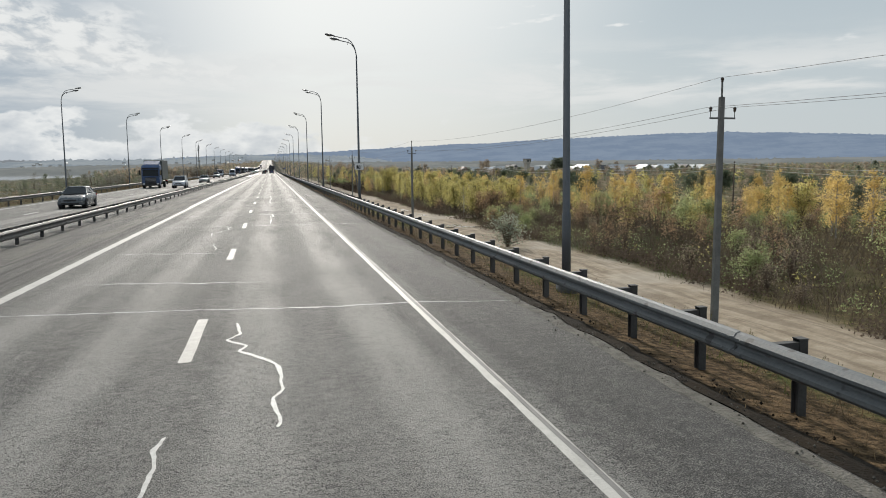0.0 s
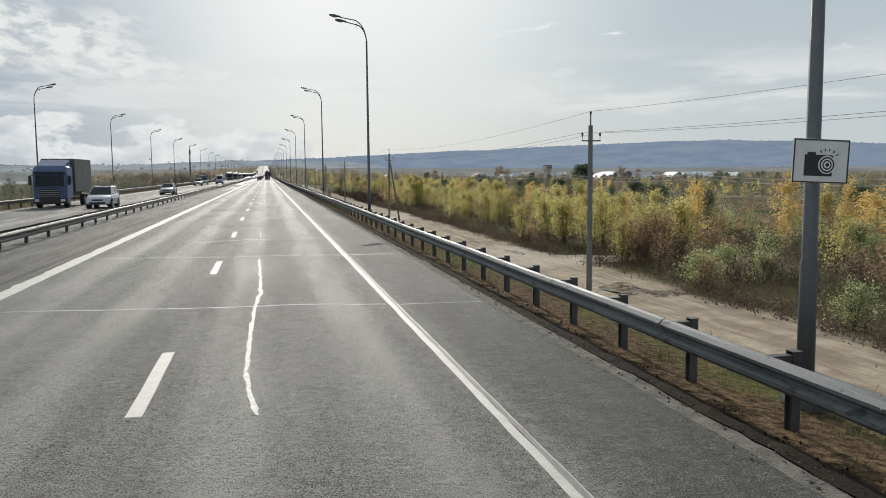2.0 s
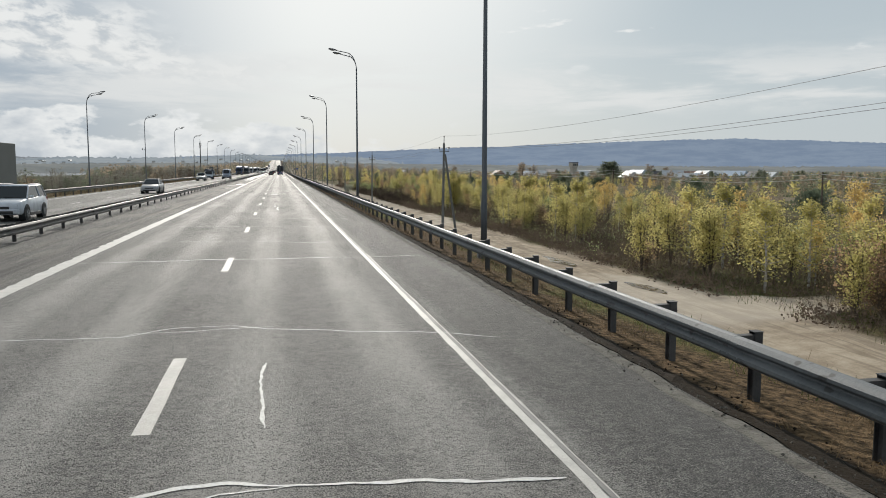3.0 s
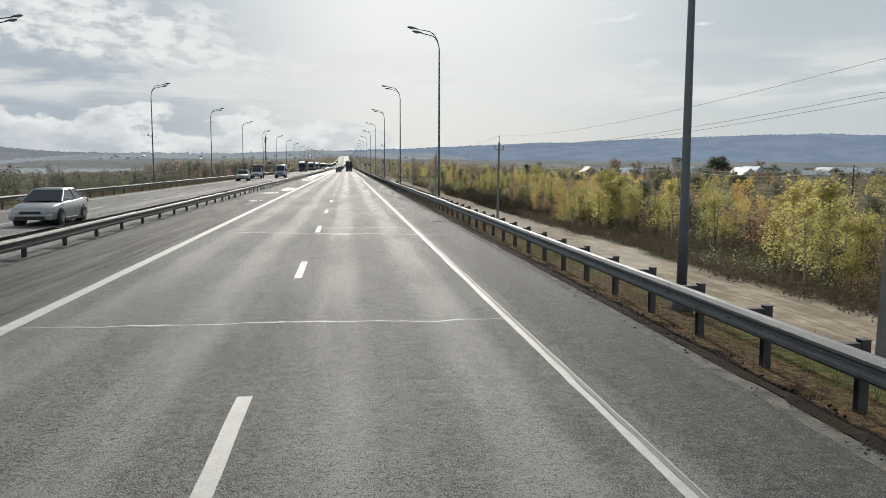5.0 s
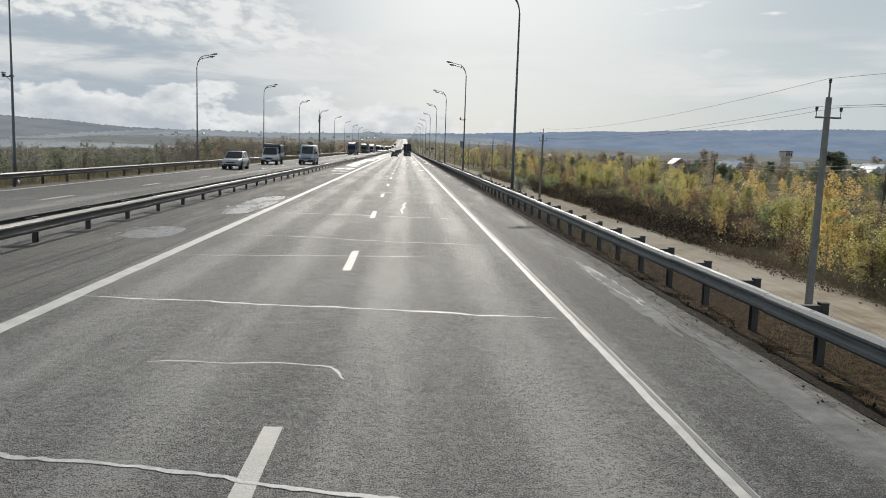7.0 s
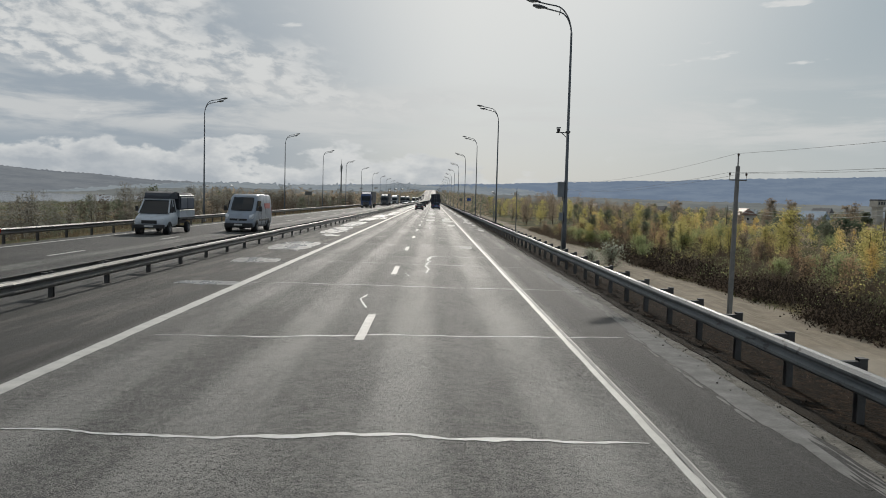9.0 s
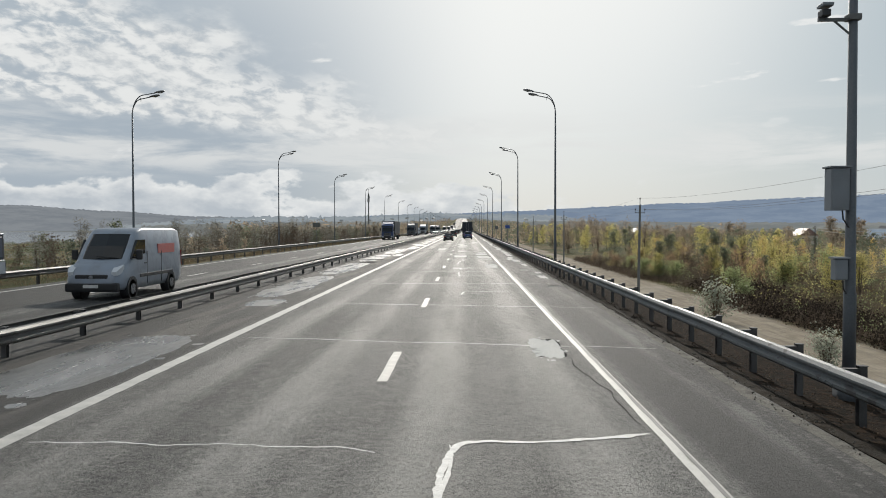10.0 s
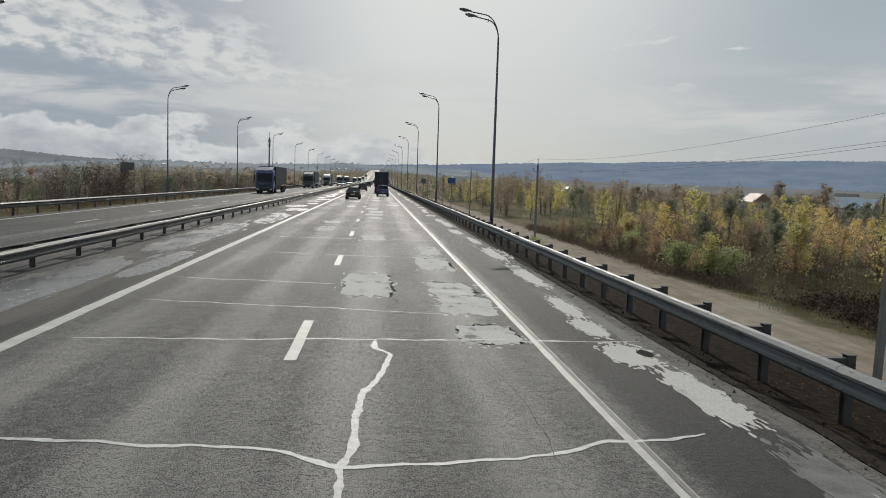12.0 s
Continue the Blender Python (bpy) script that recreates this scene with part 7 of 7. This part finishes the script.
TARPGREEN = worn("grey_green_tarpaulin", (0.055, 0.065, 0.06), (0.11, 0.12, 0.11), (0.5, 0.7), 0.0, 0.8, 12.0)
TARPBLUE = worn("faded_blue_tarpaulin", (0.020, 0.032, 0.065), (0.11, 0.13, 0.165), (0.5, 0.7), 0.0, 0.9, 12.0)
TARPDARK = worn("dark_tarpaulin", (0.016, 0.019, 0.026), (0.04, 0.045, 0.058), (0.65, 0.85), 0.0, 0.8, 12.0)

car(pose(-13.4, 60.5, 0, 0, 0, 180), "dark grey sedan driving the other way", GREYCAR, SEDAN, SEDAN_CABIN)
car(pose(-12.6, 118.5, 0, 0, 0, 180), "white sport utility car with roof rails", WHITECAR, SUV, SUV_CABIN, 0.36, 0.84, (-1.35, 1.38), "car", True)
car(pose(-12.7, 162.5, 0, 0, 0, 180), "silver sedan driving the other way", SILVERCAR, SEDAN, SEDAN_CABIN)
car(pose(-16.2, 254.0, 0, 0, 0, 180), "silver sport utility car in the outer lane", SILVERCAR, SUV, SUV_CABIN, 0.36, 0.84)
car(pose(-3.1, 404.5, 0), "black sedan ahead in the inner lane", BLACKCAR, SEDAN, SEDAN_CABIN)
far_car = car(pose(-12.8, 575.0, 0, 0, 0, 180), "silver sport utility car in the far stream of traffic", SILVERCAR, SUV, SUV_CABIN, 0.36, 0.84)
car(pose(-3.2, 474.0, 0), "dark sport utility car farther ahead in the inner lane", BLACKCAR, SUV, SUV_CABIN, 0.36, 0.84)
car(pose(0.7, 427.0, 0), "small blue car behind a lorry", BLUECAR, SUV, SUV_CABIN, 0.33, 0.78)


def windscreen(thing, y, z0, z1, w, slope=0.1):
    bm = loft(bmesh.new(), [[(-w, y, z0), (w, y, z0), (w, y - 0.05, z0), (-w, y - 0.05, z0)], [(-w * 0.95, y - slope, z1), (w * 0.95, y - slope, z1), (w * 0.95, y - slope - 0.05, z1), (-w * 0.95, y - slope - 0.05, z1)]])
    return part("windscreen", from_bm("windscreen", bm, CARGLASS), thing, "dark glass windscreen")


def lorry(m, label, cab_coat, box_coat, length=13.6, category="lorry", axles=None):
    """A tractor and box trailer facing +y, its origin under the cab's front."""
    thing = empty("lorry", label, category, "vehicles on the road", m)
    bm = loft(bmesh.new(), [[(-w, y, z0), (w, y, z0), (w, y, z1 - 0.12), (w - 0.14, y, z1), (-w + 0.14, y, z1), (-w, y, z1 - 0.12)] for y, w, z0, z1 in ((-2.2, 1.22, 0.9, 3.35), (-0.5, 1.24, 0.5, 3.30), (-0.16, 1.24, 0.42, 2.95), (0.0, 1.16, 0.45, 1.75))])
    part("cab", from_bm("cab", bm, cab_coat), thing)
    windscreen(thing, 0.015, 1.72, 2.68, 1.08, 0.14)
    part("grille", from_bm("grille", box(bmesh.new(), 0, 0.01, 1.15, 1.5, 0.06, 0.75, 0.02), TRIM), thing, "dark slatted grille")
    for j in range(4):
        part("grille_slat", from_bm("grille_slat", box(bmesh.new(), 0, 0.045, 0.90 + 0.17 * j, 1.44, 0.03, 0.045, 0.008), RIM), thing)
    part("step", from_bm("step", box(bmesh.new(), 0, 0.02, 1.66, 2.2, 0.10, 0.08, 0.02), cab_coat), thing)
    part("bumper", from_bm("bumper", box(bmesh.new(), 0, 0.0, 0.55, 2.46, 0.24, 0.42, 0.05), TRIM), thing)
    part("roof_deflector", from_bm("roof_deflector", loft(bmesh.new(), [[(-1.1, -2.1, 3.3), (1.1, -2.1, 3.3), (1.1, -2.1, 3.85), (-1.1, -2.1, 3.85)], [(-1.0, -0.7, 3.28), (1.0, -0.7, 3.28), (1.0, -0.7, 3.36), (-1.0, -0.7, 3.36)]]), cab_coat), thing)
    part("sun_visor", from_bm("sun_visor", box(bmesh.new(), 0, 0.0, 2.82, 2.2, 0.3, 0.14, 0.02), TRIM), thing)
    for s in (-1, 1):
        part("headlight", from_bm("headlight", box(bmesh.new(), s * 0.95, 0.10, 0.62, 0.34, 0.08, 0.2, 0.03), LAMPGLASS), thing, "clear glass headlight")
        mirror = part("wing_mirror", from_bm("wing_mirror", box(bmesh.new(), s * 1.45, -0.15, 2.2, 0.22, 0.16, 0.7, 0.04), TRIM), thing)
        part("mirror_arm", from_bm("mirror_arm", tube(bmesh.new(), [(s * 1.2, -0.3, 2.6), (s * 1.45, -0.18, 2.6)], 0.025, 6), TRIM), mirror)
        part("side_window", from_bm("side_window", box(bmesh.new(), s * 1.24, -0.75, 2.15, 0.03, 0.8, 0.7, 0.01), CARGLASS), thing)
    y0 = -2.9
    part("trailer", from_bm("trailer", box(bmesh.new(), 0, y0 - length / 2, 2.6, 2.55, length, 2.72, 0.04), box_coat), thing)
    bm = bmesh.new()
    for x in (-0.45, 0.45):
        box(bm, x, -1.2 - (length + 1.2) / 2, 1.02, 0.14, length + 1.0, 0.28)
    part("chassis", from_bm("chassis", bm, TRIM), thing)
    for s in (-1, 1):
        door = part("rear_door", from_bm("rear_door", box(bmesh.new(), s * 0.63, y0 - length - 0.012, 2.6, 1.22, 0.03, 2.6, 0.01), box_coat), thing)
        part("locking_bar", from_bm("locking_bar", tube(bmesh.new(), [(s * 0.25, y0 - length - 0.05, 1.3), (s * 0.25, y0 - length - 0.05, 3.9)], 0.02, 6), RIM), door)
        part("tail_light", from_bm("tail_light", box(bmesh.new(), s * 0.98, y0 - length - 0.03, 0.98, 0.42, 0.06, 0.14, 0.02), REDGLASS), thing, "red glass tail light")
        part("mudflap", from_bm("mudflap", box(bmesh.new(), s * 0.95, y0 - length + 0.3, 0.65, 0.55, 0.02, 0.55), TRIM), thing)
    part("rear_guard", from_bm("rear_guard", box(bmesh.new(), 0, y0 - length - 0.02, 0.55, 2.4, 0.08, 0.12, 0.01), TRIM), thing)
    wheels(thing, [(s * 1.02, y) for s in (-1, 1) for y in axles or (-0.95, -3.9, y0 - length + 1.6, y0 - length + 2.9, y0 - length + 4.2)], 0.5, 0.34)
    return thing


lorry(pose(-16.6, 119.0, 0, 0, 0, 180), "blue box lorry with a grey-green body", CABBLUE, TARPGREEN, 6.2, "lorry", (-0.95, -6.6))
lorry(pose(0.6, 464.0, 0), "dark box lorry seen from behind", DARKBLUE, TARPDARK, 11.0)
lorry(pose(-16.3, 420.0, 0, 0, 0, 180), "dark blue lorry with a dark trailer", DARKBLUE, TARPDARK)
lorry(pose(-16.3, 492.0, 0, 0, 0, 180), "grey lorry with a dark trailer, far along the road", GREYCAR, TARPDARK)
lorry(pose(-16.3, 560.0, 0, 0, 0, 180), "white lorry with a grey-green trailer, far along the road", WHITECAR, TARPGREEN)
far_lorry = lorry(pose(-15.9, 640.0, 0, 0, 0, 180), "dark lorry in the far queue of traffic", GREYCAR, TARPDARK, 9.0)
for y in (712, 860, 1010, 1190, 1420):
    copy_thing(far_lorry, pose(-15.9, y, float(rise(y)), 0, 0, 180))
for y in (760, 930, 1120, 1380):
    copy_thing(far_lorry, pose(0.6, y, float(rise(y))))


def van(m, label, coat):
    """A high-roofed panel van facing +y."""
    thing = empty("van", label, "van", "vehicles on the road", m)
    rings = []
    for y, w, z0, z1, roof in ((-2.98, 0.90, 0.46, 2.26, 0.74), (-2.92, 0.98, 0.36, 2.44, 0.82), (-2.6, 1.0, 0.33, 2.50, 0.85), (0.6, 1.01, 0.33, 2.52, 0.86), (1.05, 1.01, 0.33, 2.46, 0.84), (1.35, 1.01, 0.33, 2.26, 0.84), (1.75, 1.0, 0.33, 1.84, 0.86), (2.12, 0.99, 0.33, 1.42, 0.88), (2.5, 0.97, 0.34, 1.24, 0.86), (2.80, 0.92, 0.37, 1.06, 0.80), (2.95, 0.82, 0.44, 0.86, 0.70), (3.0, 0.70, 0.50, 0.74, 0.60)):
        h = z1 - z0
        half = [(w * 0.90, z0), (w * 0.985, z0 + 0.10 * h), (w, z0 + 0.30 * h), (w * 0.995, z0 + 0.48 * h), ((w + roof) / 2 + 0.03, z0 + 0.72 * h), (roof + 0.04, z1 - 0.09), (roof - 0.02, z1 - 0.03), (roof - 0.12, z1)]
        rings.append([(-a, y, b) for a, b in half] + [(a, y, b) for a, b in half[::-1]])
    body = part("body", from_bm("body", loft(bmesh.new(), rings), coat, True), thing)
    rows = []
    for y, z, w in ((2.17, 1.40, 0.90), (1.79, 1.85, 0.875), (1.39, 2.28, 0.82)):
        rows.append([(-w, y - 0.16, z), (-w * 0.75, y - 0.02, z + 0.01), (0, y + 0.035, z + 0.02), (w * 0.75, y - 0.02, z + 0.01), (w, y - 0.16, z), (w * 0.9, y - 0.3, z - 0.02), (-w * 0.9, y - 0.3, z - 0.02)])
    part("windscreen", from_bm("windscreen", loft(bmesh.new(), rows), CARGLASS), thing, "dark glass windscreen")
    part("windscreen_wiper", from_bm("windscreen_wiper", tube(bmesh.new(), [(-0.6, 2.16, 1.45), (0.2, 2.20, 1.52)], 0.014, 5), TRIM), thing)
    grille = part("grille", from_bm("grille", box(bmesh.new(), 0, 2.93, 0.80, 1.15, 0.12, 0.20, 0.05), TRIM), thing, "dark grille")
    part("badge", from_bm("badge", box(bmesh.new(), 0, 3.0, 0.82, 0.14, 0.02, 0.10, 0.03), RIM), grille)
    part("bumper", from_bm("bumper", box(bmesh.new(), 0, 2.88, 0.46, 1.84, 0.28, 0.32, 0.08), TRIM), thing)
    part("number_plate", from_bm("number_plate", box(bmesh.new(), 0, 3.03, 0.50, 0.52, 0.02, 0.11), PLATE), thing)
    for s in (-1, 1):
        bm = loft(bmesh.new(), [[(s * (0.80 + a), y, z) for a, z in ((-0.13, z0), (0.13 - d, z0), (0.13 - d, z1), (-0.13, z1))] for y, z0, z1, d in ((2.45, 0.98, 1.22, 0.0), (2.72, 0.90, 1.12, 0.02), (2.90, 0.86, 0.99, 0.08))])
        part("headlight", from_bm("headlight", bm, LAMPGLASS), thing, "clear glass headlight")
        bm = loft(bmesh.new(), [[(s * x, y, z) for y, z in ((0.75, 1.42), (1.98, 1.40), (1.62, 1.86), (1.42, 2.08), (0.75, 2.08))] for x in (0.90, 0.985)])
        part("side_window", from_bm("side_window", bm, CARGLASS), thing)
        mirror = part("wing_mirror", from_bm("wing_mirror", box(bmesh.new(), s * 1.17, 1.72, 1.55, 0.22, 0.12, 0.36, 0.05), TRIM), thing)
        part("mirror_arm", from_bm("mirror_arm", tube(bmesh.new(), [(s * 0.98, 1.66, 1.45), (s * 1.12, 1.72, 1.47)], 0.03, 6), TRIM), mirror)
        part("side_moulding", from_bm("side_moulding", box(bmesh.new(), s * 1.005, -0.3, 0.78, 0.03, 3.2, 0.12, 0.01), TRIM), thing)
        for y in (0.62, -0.75):
            part("door_seam", from_bm("door_seam", box(bmesh.new(), s * 1.0, y, 1.05, 0.02, 0.025, 1.2), TRIM), thing)
        part("door_handle", from_bm("door_handle", box(bmesh.new(), s * 1.012, 0.80, 1.22, 0.03, 0.18, 0.05, 0.01), TRIM), thing)
        part("tail_light", from_bm("tail_light", box(bmesh.new(), s * 0.93, -2.95, 1.3, 0.12, 0.06, 0.6, 0.02), REDGLASS), thing, "red glass tail light")
        for y in (-1.75, 1.95):
            bm = bmesh.new()
            bmesh.ops.create_cone(bm, cap_ends=True, segments=20, radius1=0.42, radius2=0.42, depth=0.30, matrix=Matrix.Translation((s * 0.865, y, 0.38)) @ Matrix.Rotation(math.pi / 2, 4, "Y"))
            part("wheel_arch", from_bm("wheel_arch", bm, TRIM), thing)
    part("side_logo", from_bm("side_logo", box(bmesh.new(), -0.975, -1.3, 1.72, 0.05, 1.7, 0.36), worn("red_lettering", (0.42, 0.10, 0.09), (0.58, 0.17, 0.15), (0.4, 0.6))), thing, "faded red band where lettering stands")
    wheels(thing, [(s * 0.90, y) for s in (-1, 1) for y in (-1.75, 1.95)], 0.35, 0.23)
    return thing


van(pose(-12.75, 283.0, 0, 0, 0, 180), "silver high-roofed panel van driving the other way", VANSILVER)
van(pose(-16.4, 520.0, 0, 0, 0, 180), "white van far along the far carriageway", WHITECAR)


def light_truck(m, label, coat):
    """A small cab-forward truck with a torn tarpaulin over hoops, facing +y."""
    thing = empty("light_truck", label, "truck", "vehicles on the road", m)
    stations = ((0.55, 0.96, 0.48, 1.25), (0.7, 0.98, 0.46, 1.30), (1.7, 0.98, 0.42, 1.28), (2.1, 0.96, 0.42, 1.15), (2.62, 0.90, 0.44, 0.98), (2.75, 0.80, 0.50, 0.86))
    part("body", from_bm("body", hull(stations), coat, True), thing)
    bm = loft(bmesh.new(), [[(-0.88, 0.62, 1.25), (0.88, 0.62, 1.25), (0.88, 2.0, 1.25), (-0.88, 2.0, 1.25)], [(-0.76, 0.66, 2.02), (0.76, 0.66, 2.02), (0.76, 1.42, 2.02), (-0.76, 1.42, 2.02)]])
    part("cabin_glass", from_bm("cabin_glass", bm, CARGLASS), thing, "dark cab windows")
    part("roof", from_bm("roof", box(bmesh.new(), 0, 1.02, 2.06, 1.56, 0.88, 0.10, 0.03), coat), thing)
    for s in (-1, 1):
        for a, b in ((0.62, 0.66), (2.0, 1.42), (1.05, 1.02)):
            part("pillar", from_bm("pillar", tube(bmesh.new(), [(s * 0.885, a, 1.25), (s * 0.765, b, 2.03)], 0.045, 5), coat), thing)
        part("headlight", from_bm("headlight", box(bmesh.new(), s * 0.66, 2.62, 0.84, 0.30, 0.2, 0.2, 0.04), LAMPGLASS), thing, "clear glass headlight")
        part("wing_mirror", from_bm("wing_mirror", box(bmesh.new(), s * 1.08, 1.75, 1.5, 0.18, 0.10, 0.3, 0.03), TRIM), thing)
    part("grille", from_bm("grille", box(bmesh.new(), 0, 2.74, 0.74, 0.9, 0.06, 0.2, 0.02), TRIM), thing, "dark grille")
    part("bumper", from_bm("bumper", box(bmesh.new(), 0, 2.72, 0.48, 1.8, 0.2, 0.22, 0.04), TRIM), thing)
    part("number_plate", from_bm("number_plate", box(bmesh.new(), 0, 2.84, 0.50, 0.52, 0.02, 0.11), PLATE), thing)
    for s in (-1, 1):
        part("chassis_rail", from_bm("chassis_rail", box(bmesh.new(), s * 0.42, -0.5, 0.66, 0.10, 4.2, 0.22), TRIM), thing)
    part("axle", from_bm("axle", tube(bmesh.new(), [(-0.8, -1.5, 0.36), (0.8, -1.5, 0.36)], 0.07, 8), TRIM), thing)
    part("fuel_tank", from_bm("fuel_tank", box(bmesh.new(), 0.78, -0.1, 0.62, 0.32, 0.8, 0.34, 0.05), TRIM), thing)
    for s in (-1, 1):
        for y in (-1.5, 2.0):
            bm = bmesh.new()
            bmesh.ops.create_cone(bm, cap_ends=True, segments=20, radius1=0.40, radius2=0.40, depth=0.30, matrix=Matrix.Translation((s * 0.815, y, 0.37)) @ Matrix.Rotation(math.pi / 2, 4, "Y"))
            if y > 0:
                part("wheel_arch", from_bm("wheel_arch", bm, TRIM), thing)
            else:
                bm.free()
        part("mudguard", from_bm("mudguard", box(bmesh.new(), s * 0.86, -1.5, 0.79, 0.28, 0.95, 0.04, 0.01), TRIM), thing)
    part("bed", from_bm("bed", box(bmesh.new(), 0, -1.05, 0.92, 2.1, 3.05, 0.14, 0.02), TRIM), thing)
    for cx, cy, sx, sy in ((-1.03, -1.05, 0.04, 3.05), (1.03, -1.05, 0.04, 3.05), (0, -2.56, 2.1, 0.04), (0, 0.46, 2.1, 0.04)):
        part("side_board", from_bm("side_board", box(bmesh.new(), cx, cy, 1.18, sx, sy, 0.40), coat), thing)
    for y in (-2.5, -1.5, -0.5, 0.42):
        bm = tube(bmesh.new(), [(-1.0, y, 1.3), (-1.0, y, 2.25), (-0.8, y, 2.45), (0.8, y, 2.45), (1.0, y, 2.25), (1.0, y, 1.3)], 0.02, 6)
        part("hoop", from_bm("hoop", bm, RIM), thing)
    bm = bmesh.new()
    rows = []
    for y in np.linspace(-2.5, 0.46, 9):
        sag = 0.04 * math.sin(y * 6.3)
        outer = [(-1.03, y, 1.42), (-1.04 + sag, y, 1.9), (-1.02, y, 2.28), (-0.82, y, 2.49 - abs(sag)), (0.0, y, 2.47 - abs(sag)), (0.82, y, 2.49 - abs(sag)), (1.02, y, 2.28), (1.04 - sag, y, 1.9), (1.03, y, 1.42)]
        rows.append(outer + [(0.985 * a, b, 1.42 + 0.985 * (c - 1.42)) for a, b, c in outer[::-1]])
    loft(bm, rows)
    part("tarpaulin", from_bm("tarpaulin", bm, TARPDARK), thing, "dark slack tarpaulin")
    for s in (-1, 1):
        for a, b in ((-2.36, -1.08), (-0.96, 0.30)):
            bm = loft(bmesh.new(), [[(s * 1.055, y, z) for y, z in ((a, 1.52), (b, 1.52), (b, 2.22), (a, 2.22))], [(s * 1.075, y, z) for y, z in ((a + 0.02, 1.54), (b - 0.02, 1.54), (b - 0.02, 2.20), (a + 0.02, 2.20))]])
            part("side_panel", from_bm("side_panel", bm, TARPBLUE), thing, "faded blue-grey side panel")
        part("edge_strap", from_bm("edge_strap", tube(bmesh.new(), [(s * 1.04, -2.48, 2.30), (s * 1.04, 0.44, 2.30)], 0.022, 6), WHITE), thing)
        part("edge_strap", from_bm("edge_strap", tube(bmesh.new(), [(s * 1.06, -2.5, 1.42), (s * 1.06, 0.44, 1.42)], 0.022, 6), WHITE), thing)
    bm = loft(bmesh.new(), [[(-0.86 * q, y, 2.10), (0.86 * q, y, 2.10), (0.78 * q, y, 2.10 + h), (-0.78 * q, y, 2.10 + h)] for y, q, h in ((0.46, 1.14, 0.44), (0.8, 1.10, 0.42), (1.15, 1.02, 0.34), (1.42, 0.92, 0.18), (1.5, 0.88, 0.04))])
    part("wind_deflector", from_bm("wind_deflector", bm, TARPDARK), thing, "dark canvas hood over the cab")
    part("front_tarpaulin", from_bm("front_tarpaulin", box(bmesh.new(), 0, 0.47, 1.95, 2.0, 0.02, 1.0), TARPDARK), thing)
    wheels(thing, [(s * 0.88, y) for s in (-1, 1) for y in (-1.5, 2.0)], 0.34, 0.22)
    return thing


light_truck(pose(-16.5, 277.0, 0, 0, 0, 180), "white light truck with a dark tarpaulin over its bed", WHITECAR)
for y, x, turn in ((655, -12.7, 180), (840, -12.7, 180), (905, -16.2, 180), (1060, -12.7, 180), (1240, -12.7, 180), (1300, -16.2, 180), (820, -3.1, 0), (880, 0.6, 0), (985, -3.1, 0), (1070, 0.6, 0), (1220, -3.1, 0), (1290, 0.6, 0), (1480, -3.1, 0)):
    copy_thing(far_car, pose(x, y, float(rise(y)), 0, 0, turn))
for y, coat, words in ((600, WHITECAR, "pale car far along the far carriageway"), (690, SILVERCAR, "silver car far along the far carriageway"), (740, BLACKCAR, "dark car far along the far carriageway"), (800, WHITECAR, "white car far along the far carriageway")):
    car(pose(-12.8, y, 0, 0, 0, 180), words, coat, SEDAN, SEDAN_CABIN)
for y, coat, words in ((560, BLACKCAR, "dark car far ahead in the inner lane"), (640, SILVERCAR, "silver car far ahead in the inner lane"), (720, WHITECAR, "white car far ahead in the inner lane")):
    car(pose(-3.1, y, 0), words, coat, SUV, SUV_CABIN, 0.36, 0.84)
